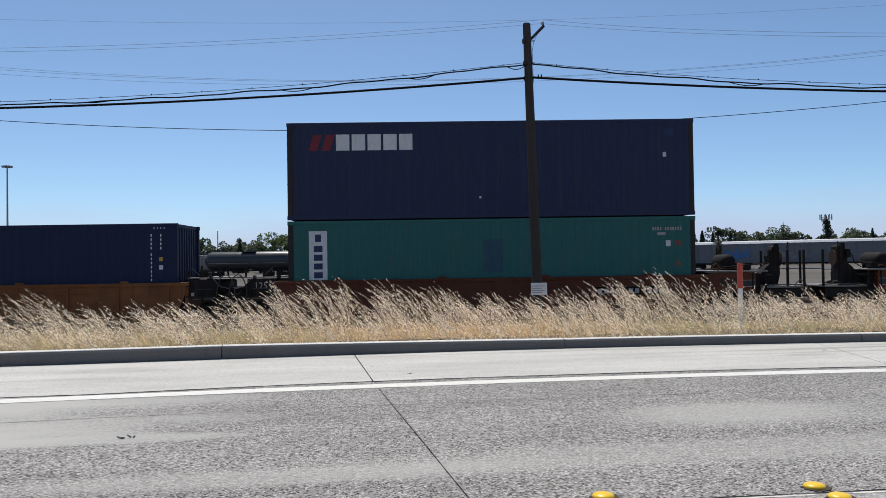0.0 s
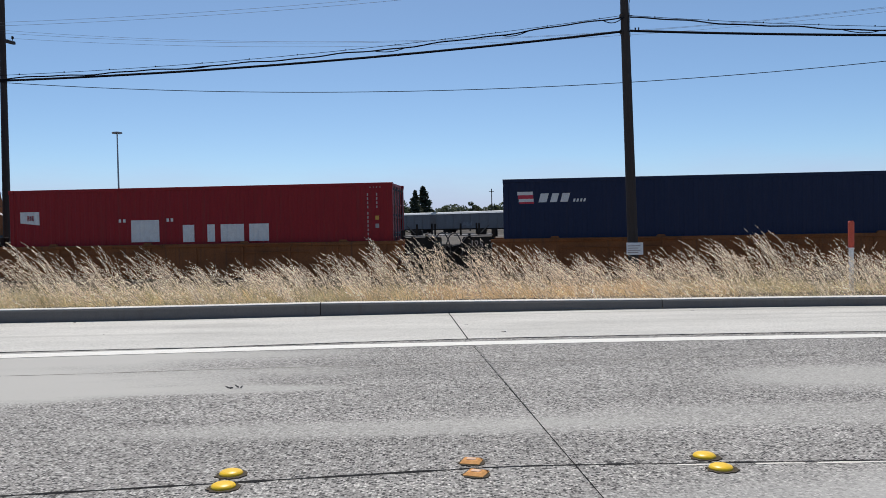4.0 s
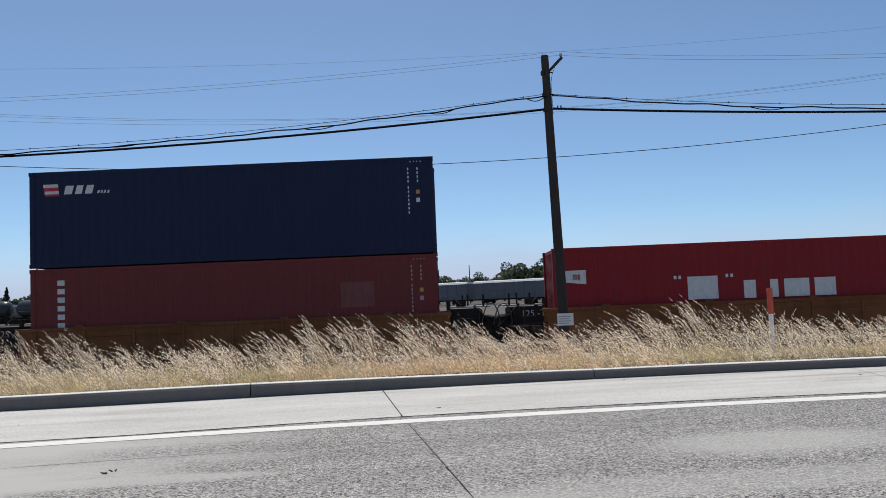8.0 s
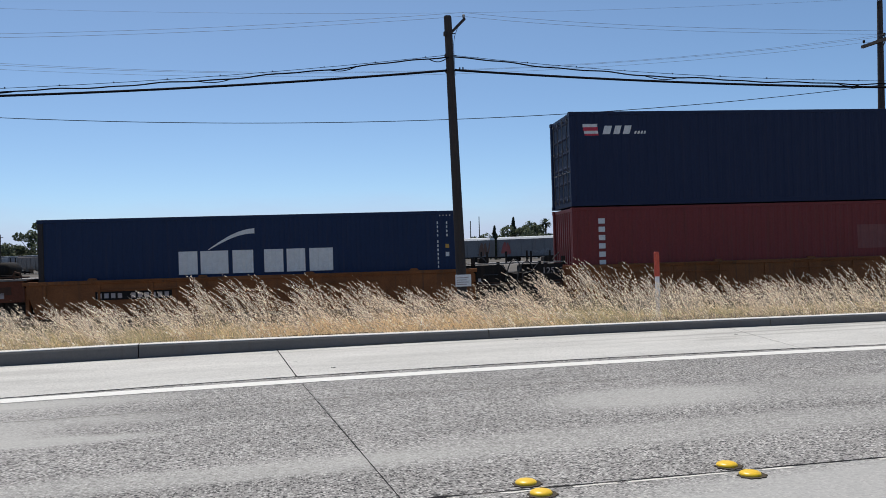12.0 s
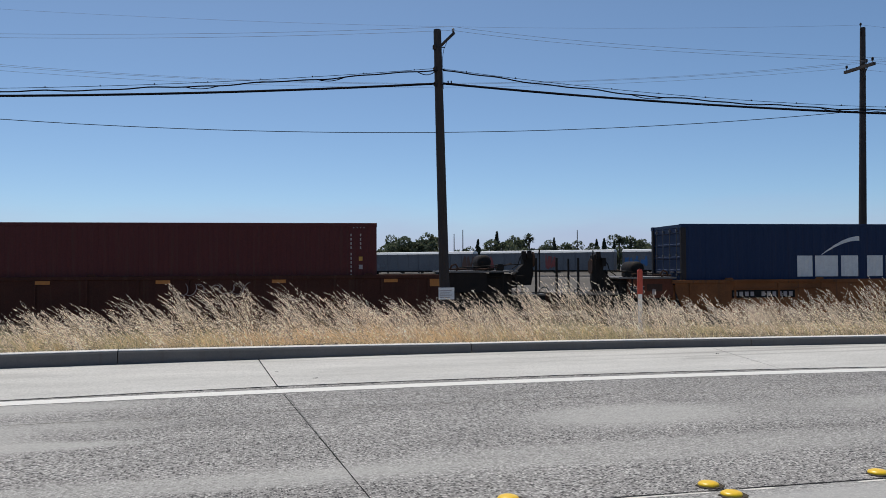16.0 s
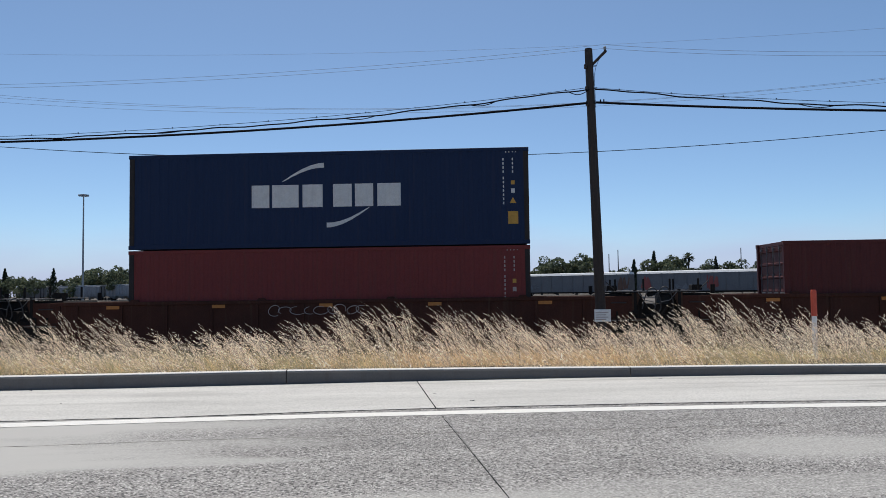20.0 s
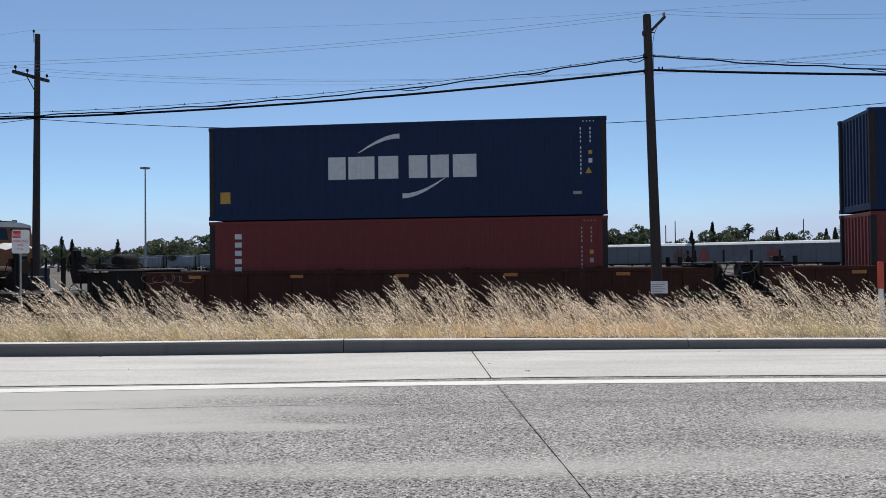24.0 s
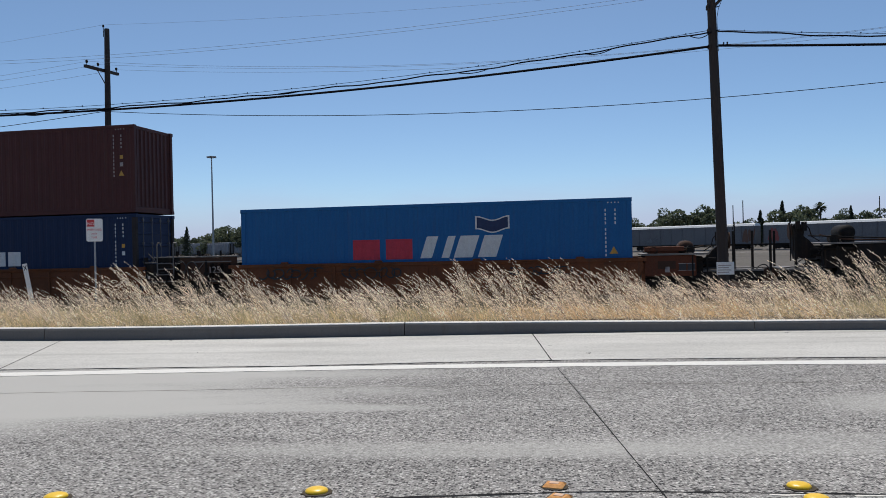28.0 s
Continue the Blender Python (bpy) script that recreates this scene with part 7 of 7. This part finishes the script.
def cypress(seed, h=11.0, r=1.7):
    rng = np.random.default_rng(seed)
    ob = thing("conifer_tree", pose(0, -50, 0), "dark pointed conifer beyond the yard", "tree", "trees beyond the yard")
    part("trunk", Shape().tube((0, 0, -0.5), (0, 0, h * 0.8), 0.22, 0.05, 7), M_bark, ob)
    cs, rs = [], []
    for k in range(44):
        t = k / 43
        w = r * (1 - t) ** 0.85 * (0.55 + 0.45 * math.sin(min(1.57, 5 * t + 0.5)))
        a = rng.uniform(0, 2 * math.pi)
        cs.append((w * 0.5 * math.cos(a), w * 0.5 * math.sin(a), h * (0.08 + 0.90 * t)))
        rs.append(0.10 + w * 0.62)
    v, f = leaf_cloud(rng, cs, rs, 60, 0.20, 1.2)
    part("crown", quick_mesh("crown", v, f, M_leaf_dark), M_leaf_dark, ob)
    return ob


def palm(seed, h=10.0):
    rng = np.random.default_rng(seed)
    ob = thing("palm_tree", pose(0, -50, 0), "tall fan palm with a small round crown", "palm tree", "palm trees")
    part("trunk", Shape().tube((0, 0, -0.5), (0.1, 0, h - 1), 0.26, 0.18, 8), M_bark, ob)
    V, F = [], []
    for k in range(46):
        a, e = rng.uniform(0, 2 * math.pi), rng.uniform(-0.9, 1.3)
        d = Vector((math.cos(a) * math.cos(e), math.sin(a) * math.cos(e), math.sin(e)))
        s = d.cross(Vector((0, 0, 1))).normalized() * 0.30
        o = Vector((0.1, 0, h - 1))
        i = len(V)
        V += [tuple(o), tuple(o + d * 1.0 + s), tuple(o + d * 1.65 - Vector((0, 0, 0.25))), tuple(o + d * 1.0 - s)]
        F += [(i, i + 1, i + 2), (i, i + 2, i + 3)]
    part("fronds", quick_mesh("fronds", V, F, M_leaf_dark), M_leaf_dark, ob)
    return ob


def build_trees():
    kinds = [broad_tree(31, 12, 4.8), broad_tree(32, 10, 5.4), broad_tree(33, 13, 4.2), broad_tree(34, 8.5, 4.6)]
    cyp = [cypress(41, 11.5, 2.1), cypress(42, 9, 1.7)]
    pal = palm(51, 10.0)
    # crown coloured brighter, as a sunlit tree
    sunlit_tree = broad_tree(35, 12, 5.2, M_leaf_sunlit)
    rnd = random.Random(12)
    Y = 262.0

    def put(ob, u, top, y=Y):
        """Stand a copy where it reaches the given height over the eye, as a share of its distance."""
        y = y + rnd.uniform(-12, 12)
        z_top = EYE + top * y
        own = max(v.co.z for c in ob.children for v in c.data.vertices)
        k = (z_top - GROUND_Z) / own
        o = copy_thing(ob, pose(u * y, y, GROUND_Z, 0, 0, rnd.uniform(0, 360)))
        o.scale = (k * rnd.uniform(0.9, 1.15), k * rnd.uniform(0.9, 1.15), k)
        return o

    west = [(-0.86, 0.034), (-0.82, 0.030), (-0.78, 0.036), (-0.74, 0.031), (-0.70, 0.034), (-0.66, 0.030), (-0.62, 0.026), (-0.60, 0.026), (-0.535, 0.030), (-0.51, 0.037), (-0.495, 0.038), (-0.475, 0.033), (-0.45, 0.038), (-0.43, 0.043), (-0.395, 0.054),
             (-0.372, 0.048), (-0.350, 0.040), (-0.325, 0.046), (-0.30, 0.034), (-0.275, 0.033), (-0.255, 0.036), (-0.240, 0.034), (-0.21, 0.042), (-0.195, 0.045), (-0.17, 0.034)]
    east = [(-0.11, 0.028), (-0.08, 0.030), (-0.06, 0.029), (-0.01, 0.028), (0.02, 0.031), (0.046, 0.042), (0.065, 0.034), (0.088, 0.044), (0.105, 0.040), (0.198, 0.040), (0.213, 0.037), (0.243, 0.035), (0.262, 0.034), (0.30, 0.031),
             (0.365, 0.042), (0.38, 0.036), (0.412, 0.040), (0.428, 0.042), (0.445, 0.036), (0.495, 0.038), (0.515, 0.034), (0.55, 0.032), (0.60, 0.031), (0.645, 0.034), (0.69, 0.033), (0.74, 0.032), (0.80, 0.034), (0.86, 0.033)]
    for u, top in west + east:
        kind = kinds[rnd.randrange(4)]
        put(sunlit_tree if u in (-0.21, -0.195) else kind, u, top)
    # a low continuous belt closes the gaps
    k = -0.95
    while k < 0.98:
        put(kinds[3], k, rnd.uniform(0.021, 0.028), 300)
        k += rnd.uniform(0.02, 0.032)
    for u, top in ((-0.575, 0.036), (-0.655, 0.041), (-0.640, 0.037), (-0.148, 0.046), (-0.138, 0.051), (0.158, 0.036), (0.182, 0.046), (0.255, 0.038), (0.310, 0.036), (0.320, 0.037), (0.333, 0.034), (0.355, 0.036), (0.53, 0.037), (-0.25, 0.033)):
        o = put(cyp[0] if rnd.random() < 0.6 else cyp[1], u, top, 250)
        if u in (-0.148, -0.138):
            o.scale = (o.scale.x * 1.7, o.scale.y * 1.7, o.scale.z)      # a bushy pair
    for u, top in ((0.3397, 0.0405), (0.223, 0.043)):
        put(pal, u, top, 250)
    for ob in (*kinds, *cyp, pal, sunlit_tree):
        for c in list(ob.children):
            bpy.data.objects.remove(c)
        bpy.data.objects.remove(ob)


def build_masts():
    y = 215.0
    t = thing("light_mast", pose(-0.536 * y, y, GROUND_Z), "tall grey yard light mast with a ring of floodlights", "light mast")
    h = EYE + 0.130 * y - GROUND_Z
    part("mast", Shape().tube((0, 0, 0), (0, 0, h), 0.32, 0.17, 10), M_galv, t)
    part("ring", Shape().lathe([(0.3, 0.05), (1.0, 0.1), (1.0, 0.18), (0.3, 0.23)], (0, 0, h - 0.3), 16), M_galv, t)
    for k in range(8):
        a = k * math.pi / 4
        part("floodlight", Shape().box(1.1 * math.cos(a) - 0.24, 1.1 * math.cos(a) + 0.24, 1.1 * math.sin(a) - 0.24, 1.1 * math.sin(a) + 0.24, h - 0.6, h - 0.15, 0.06), M_galv, t)
    # the antenna tower, dressed as a pine
    y = 255.0
    t = thing("antenna_tower", pose(0.473 * y, y, GROUND_Z), "mobile antenna mast dressed with dark pine branches", "antenna tower")
    h = EYE + 0.054 * y - GROUND_Z
    part("mast", Shape().tube((0, 0, 0), (0, 0, h - 0.3), 0.4, 0.28, 10), M_bark, t)
    rng = np.random.default_rng(5)
    cs = [(rng.normal(0, 0.3 + 1.3 * (1 - k / 44)), rng.normal(0, 0.5), 2.5 + (h - 4) * k / 44) for k in range(44)]
    v, f = leaf_cloud(rng, cs, [0.8] * 44, 60, 0.22)
    part("foliage", quick_mesh("foliage", v, f, M_leaf_dark), M_leaf_dark, t)
    for k in range(9):
        a = k * 2 * math.pi / 9
        x, yy = 1.75 * math.cos(a), 1.75 * math.sin(a)
        part("antenna", Shape().box(x - 0.11, x + 0.11, yy - 0.08, yy + 0.08, h - 1.7, h, 0.03).tube((0, 0, h - 1), (x, yy, h - 1), 0.04, sides=6), M_galv, t)
    for u, top in ((-0.277, 0.045), (-0.053, 0.045), (-0.034, 0.035), (0.004, 0.039), (0.128, 0.042), (0.139, 0.047), (0.285, 0.047), (0.42, 0.045), (-0.43, 0.04)):
        yy = 225.0
        p = thing("far_pole", pose(u * yy, yy, GROUND_Z), "slim dark utility pole beyond the yard", "utility pole", "poles beyond the yard")
        part("shaft", Shape().tube((0, 0, 0), (0, 0, EYE + top * yy - GROUND_Z), 0.17, 0.11, 8), M_pole, p)
        if u in (-0.43, 0.42, -0.053):
            part("crossarm", Shape().box(-0.7, 0.7, -0.06, 0.06, EYE + top * yy - GROUND_Z - 0.9, EYE + top * yy - GROUND_Z - 0.75), M_pole, p)


M_loco = mat("locomotive_orange", (0.27, 0.095, 0.034), 0.6, var=0.5, scale=0.6, fine=8, fine_var=0.15, bump=0.1, spec=0.25, color2=(0.20, 0.075, 0.03), streak=0.4)
M_loco_dark = mat("locomotive_black", (0.03, 0.032, 0.038), 0.55, var=0.4, scale=1, bump=0.1, color2=(0.05, 0.05, 0.05))
M_cab_roof = mat("cab_roof_paint", (0.62, 0.62, 0.60), 0.55, var=0.3, scale=1.5, bump=0.1, color2=(0.45, 0.45, 0.43))
M_glass = mat("cab_glass", (0.02, 0.025, 0.03), 0.06, var=0.1, scale=2, bump=0.0)


def build_locomotive():
    """A road locomotive standing in the yard, nose to the right; x = 0 at the cab's front."""
    h = -30.0
    a = radians(h)
    cx, cy = -36.95, 48.3                     # near upper corner of the cab's front
    t = thing("locomotive", pose(cx - 1.5 * math.sin(a), cy + 1.5 * math.cos(a), FAR_RAIL, 0, 0, h), "orange and black diesel locomotive standing in the yard", "locomotive")
    part("underframe", Shape().box(-18.5, 2.3, -1.5, 1.5, 1.15, 1.55, 0.05), M_loco_dark, t)
    cab = part("cab", Shape().prism([(-2.5, 1.55), (0.0, 1.55), (0.0, 3.3), (-0.42, 4.36), (-2.5, 4.36)], -1.5, 1.5), M_loco, t)
    part("cab_roof", Shape().loft([[(x, q, z) for q, z in ((-1.56, 4.33), (-1.45, 4.50), (-0.8, 4.66), (0.8, 4.66), (1.45, 4.50), (1.56, 4.33))] for x in (-2.6, -0.36)]), M_cab_roof, cab, "pale cab roof")
    part("sun_visor", Shape().prism([(-2.3, 4.25), (-0.9, 4.25), (-0.9, 4.22), (-2.3, 4.22)], -1.82, -1.5), M_cab_roof, cab)
    for x0, x1 in ((-2.2, -1.65), (-1.5, -0.95)):
        part("side_window", Shape().box(x0, x1, -1.512, -1.495, 3.45, 4.15, 0.03), M_glass, cab)
    for y0, y1 in ((-1.3, -0.12), (0.12, 1.3)):
        q = lambda z: -0.42 * (z - 3.3) / 1.06 + 0.012
        part("windshield", Shape().loft([[(q(z), y0, z), (q(z), y1, z), (q(z) + 0.01, y1, z), (q(z) + 0.01, y0, z)] for z in (3.46, 4.24)]), M_glass, cab)
    part("nose", Shape().loft([[(0.0, -1.28, 1.55), (0.0, 1.28, 1.55), (0.0, 1.28, 3.05), (0.0, 0.5, 3.26), (0.0, -0.5, 3.26), (0.0, -1.28, 3.05)], [(1.5, -0.95, 1.55), (1.5, 0.95, 1.55), (1.5, 0.95, 2.75), (1.5, 0.4, 2.95), (1.5, -0.4, 2.95), (1.5, -0.95, 2.75)]]), M_loco, t)
    # pale sheet over the orange nose: the sun on its top, put into colour
    part("nose_top", Shape().loft([[(x, -w, z), (x, -w * 0.4, z2), (x, w * 0.4, z2), (x, w, z)] for x, w, z, z2 in ((0.01, 1.29, 3.06, 3.27), (1.51, 0.96, 2.76, 2.96))], closed=False), M_cab_roof, t, "nose top coloured pale to stand for sunlight")
    part("number_board", Shape().box(-0.75, -0.5, -0.55, 0.55, 4.6, 4.76, 0.03), M_loco_dark, cab)
    for x, y, w, z in ((-1.3, -0.5, 0.3, 4.86), (-1.9, 0.3, 0.4, 4.82), (-2.3, -0.7, 0.16, 4.80), (-1.0, 0.7, 0.14, 4.84)):
        part("roof_unit", Shape().box(x - w, x + w, y - w, y + w, 4.5, z, 0.05), M_loco_dark, cab)
    part("hood", Shape().prism([(-17.6, 1.55), (-2.5, 1.55), (-2.5, 4.30), (-17.6, 4.30)], -1.0, 1.0), M_loco, t)
    part("radiator", Shape().prism([(-17.0, 3.3), (-11.0, 3.3), (-11.0, 4.5), (-17.0, 4.5)], -1.45, 1.45), M_loco_dark, t)
    part("inverter_cabinet", Shape().box(-6.5, -2.5, -1.42, 1.42, 1.55, 4.2, 0.08), M_loco, t)
    for x in (-3.6, -4.9, -8.0, -12.2, -14.2):
        part("roof_fan", Shape().lathe([(0.62, 0), (0.62, 0.16), (0.5, 0.2)], (x, 0, 4.28 if x > -11 else 4.48), 16), M_loco_dark, t)
    for k in range(9):
        x = -16.5 + 2.25 * k
        part("handrail_post", Shape().tube((x, -1.5, 1.5), (x, -1.5, 2.6), 0.025, sides=6), M_galv, t)
    part("handrail", Shape().path([(-16.5, -1.5, 2.6), (1.5, -1.5, 2.6)], 0.022), M_galv, t)
    part("fuel_tank", Shape().box(-10.5, -5.5, -1.4, 1.4, 0.35, 1.15, 0.12), M_loco_dark, t)
    part("pilot", Shape().prism([(1.9, 0.2), (2.5, 0.2), (2.3, 1.55), (1.9, 1.55)], -1.45, 1.45), M_loco_dark, t)
    for x in (-14.5, -1.6):
        for y in (-1.05, 1.05):
            part("truck_frame", Shape().prism([(x - 2.2, 0.4), (x - 1.9, 0.95), (x + 1.9, 0.95), (x + 2.2, 0.4), (x + 0.9, 0.35), (x - 0.9, 0.35)], y - 0.08, y + 0.08), M_loco_dark, t)
        for dx in (-1.7, 0, 1.7):
            part("wheelset", Shape().wheel([(0.5, -0.82), (0.5, -0.70), (0.09, -0.69), (0.09, 0.69), (0.5, 0.70), (0.5, 0.82)], (x + dx, 0, 0.5), 18), M_loco_dark, t)
    bed = Shape().loft([[(x, d, z) for d, z in ((-3.5, -0.35), (-1.6, -0.02), (1.6, -0.02), (3.5, -0.35))] for x in (-120, 12)])
    solid("ballast_bed", bed, M_gravel, pose(cx - 1.5 * math.sin(a), cy + 1.5 * math.cos(a), FAR_RAIL, 0, 0, h), "gravel bed of a yard track", "ballast", kind="structure")


def build_haze():
    """A glowing backdrop ring that paints pale lavender haze all round the horizon, thinning upwards."""
    m = bpy.data.materials.new("painted_horizon_haze")
    m.use_nodes = True
    nd, lk = m.node_tree.nodes, m.node_tree.links
    nd.remove(nd["Principled BSDF"])
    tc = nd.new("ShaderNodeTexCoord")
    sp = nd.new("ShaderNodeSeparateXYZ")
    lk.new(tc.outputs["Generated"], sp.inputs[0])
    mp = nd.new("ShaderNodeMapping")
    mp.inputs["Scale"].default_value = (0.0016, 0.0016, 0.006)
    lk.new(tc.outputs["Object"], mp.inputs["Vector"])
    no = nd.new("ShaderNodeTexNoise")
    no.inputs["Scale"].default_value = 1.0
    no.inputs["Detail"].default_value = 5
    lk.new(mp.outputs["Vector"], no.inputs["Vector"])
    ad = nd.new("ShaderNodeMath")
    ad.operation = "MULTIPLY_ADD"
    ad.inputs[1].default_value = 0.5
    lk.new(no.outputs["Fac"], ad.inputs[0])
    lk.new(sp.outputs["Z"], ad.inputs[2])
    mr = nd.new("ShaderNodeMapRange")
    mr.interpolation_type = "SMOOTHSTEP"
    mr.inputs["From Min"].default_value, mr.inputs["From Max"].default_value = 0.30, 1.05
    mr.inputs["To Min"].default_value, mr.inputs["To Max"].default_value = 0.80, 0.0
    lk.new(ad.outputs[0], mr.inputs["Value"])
    # the haze's brightness is emitted by the ring itself
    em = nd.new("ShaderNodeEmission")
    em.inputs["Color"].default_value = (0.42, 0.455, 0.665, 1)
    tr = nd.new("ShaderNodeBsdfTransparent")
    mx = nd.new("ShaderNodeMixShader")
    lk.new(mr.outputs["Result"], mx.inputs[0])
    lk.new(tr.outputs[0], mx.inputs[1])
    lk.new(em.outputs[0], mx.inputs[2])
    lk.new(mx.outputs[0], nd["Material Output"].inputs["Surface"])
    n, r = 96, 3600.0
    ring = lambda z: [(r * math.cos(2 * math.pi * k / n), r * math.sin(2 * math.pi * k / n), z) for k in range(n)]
    ob = solid("backdrop", Shape().loft([ring(-4), ring(400)], caps=False), m, Matrix.Identity(4), "glowing backdrop painted as pale lavender haze low on the horizon", "haze", kind="structure")
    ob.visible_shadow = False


def build_yard():
    # tracks under the parked cars
    a = Shape().loft([[(x, d, z) for d, z in ((-4.5, -0.35), (-1.8, -0.03), (1.8, -0.03), (4.5, -0.35))] for x in (-260, 260)])
    solid("ballast_bed", a, M_gravel, far_pose(0), "gravel bed of the far yard track", "ballast", kind="structure")
    for k in range(6):
        tank_car(-8.6 - 17.4 * k)
    b = Shape().loft([[(x, d, z) for d, z in ((-4.5, -0.35), (-1.8, -0.03), (1.8, -0.03), (4.5, -0.35))] for x in (-260, 220)])
    solid("ballast_bed", b, M_gravel, tank_pose(0), "gravel bed of a yard track", "ballast", kind="structure")
    q = -190.0
    for k in range(8):
        hopper_car(q + 17.6 * k, k in (5, 6, 7))
    decor = {1: [(-6, -3.5, 1.4, 2.6, M_graf_dim), (5, 8, 1.5, 2.8, M_graf_dim)], 2: [(-9, -7, 1.5, 2.6, M_graf_dim), (11, 13, 1.2, 4.0, M_graf_rust)],
             3: [(-12.6, -10.8, 1.3, 4.0, M_graf_red), (-6, -2, 1.4, 2.4, M_graf_dim), (0.2, 1.8, 1.3, 4.0, M_graf_red)], 4: [(-13, -9, 1.6, 3.6, M_graf_blue), (-5, 1, 1.5, 3.0, M_graf_dim)]}
    for k in range(6):
        pt = decor[k] if k in decor else ()
        autorack_car(-41.0 + 28.4 * k, pt)


build_ground()
build_track()
build_pole_main()
build_end_pole(-32.0)
build_end_pole(30.0)
build_pole_far(-21.50, "dark timber utility pole with one crossarm behind the track", 0.010, 8.97, 1.32, 0.95, 10.76)
build_pole_far(20.76, "dark timber utility pole with one crossarm and a cable", 0.018, 9.17, 0.95, 1.00, 10.84)
build_wires()
build_haze()
build_yard()
build_locomotive()
build_masts()
build_trees()
build_signs()
build_cars()
build_containers()
build_grass()
build_markers()
build_litter()
build_debris()
build_kerb()
build_road()


# ---- what moves ----
RUN = [
    (0, -0.000),
    (0.5, 2.373),
    (1, 4.727),
    (1.5, 7.051),
    (2, 9.367),
    (2.5, 11.670),
    (3, 14.193),
    (3.5, 16.704),
    (4.5, 21.455),
    (5.5, 26.205),
    (6, 28.616),
    (7, 33.377),
    (8, 38.138),
    (9, 42.990),
    (10, 47.918),
    (10.5, 50.345),
    (11, 52.730),
    (11.5, 55.078),
    (12.5, 59.937),
    (13.5, 64.796),
    (14, 67.190),
    (14.5, 69.648),
    (15, 72.126),
    (15.5, 74.611),
    (16, 77.093),
    (17, 81.912),
    (18, 86.792),
    (18.5, 89.269),
    (19, 91.713),
    (19.5, 94.175),
    (20, 96.651),
    (20.5, 99.137),
    (21.5, 104.149),
    (22.5, 109.160),
    (23, 111.698),
    (23.5, 114.274),
    (24, 116.799),
    (24.5, 119.332),
    (25, 121.872),
    (25.5, 124.432),
    (26, 127.018),
    (26.5, 129.566),
    (27, 132.107),
    (28, 137.189),
]


def motions():
    a = radians(TRACK)
    for ob, p0, d, z in TRAIN:
        walk(ob, [(t, track_pose(p0 + s, d, z)) for t, s in RUN])
    for ob, q in TANKS:
        walk(ob, [(t, tank_pose(q - s)) for t, s in ((0, 0), (4.5, 13.5), (9, 27), (14, 46), (20, 78), (28, 128))])
    # wheels roll with the train
    ts = [k / 10 for k in range(281)]
    run_t, run_s = [r[0] for r in RUN], [r[1] for r in RUN]
    for ws, dx in WHEELSETS:
        walk(ws, [(t, pose(dx, 0, 0.42, 0, math.degrees(float(np.interp(t, run_t, run_s)) / 0.42), 0)) for t in ts])
    # the wind drags one scrap along the lane and away
    for ob in BLOWN:
        walk(ob, [(t, road_pose(s, n, 0.001, rz)) for t, s, n, rz in ((0, -1.28, 5.33, 0), (5, -1.28, 5.36, 0), (6, -1.32, 5.40, 8), (7, -1.51, 5.62, 30), (8, -1.67, 5.64, 42), (9, -2.1, 5.8, 60), (12, -7.0, 7.6, 120), (14, -13.0, 9.35, 180), (28, -13.0, 9.35, 180))])
    # gusts pass over the grass
    for ob, s in GRASS:
        base = ob.matrix_basis.copy()
        rows = []
        for k in range(57):
            t = k * 0.5
            ph = 1.9 * t + 0.55 * s
            rows.append((t, base @ pose(0, 0, 0, 1.2 * math.sin(0.7 * ph + 1), -1.6 + 2.6 * math.sin(ph) + 1.2 * math.sin(2.3 * ph + s), 0)))
        walk(ob, rows)


motions()
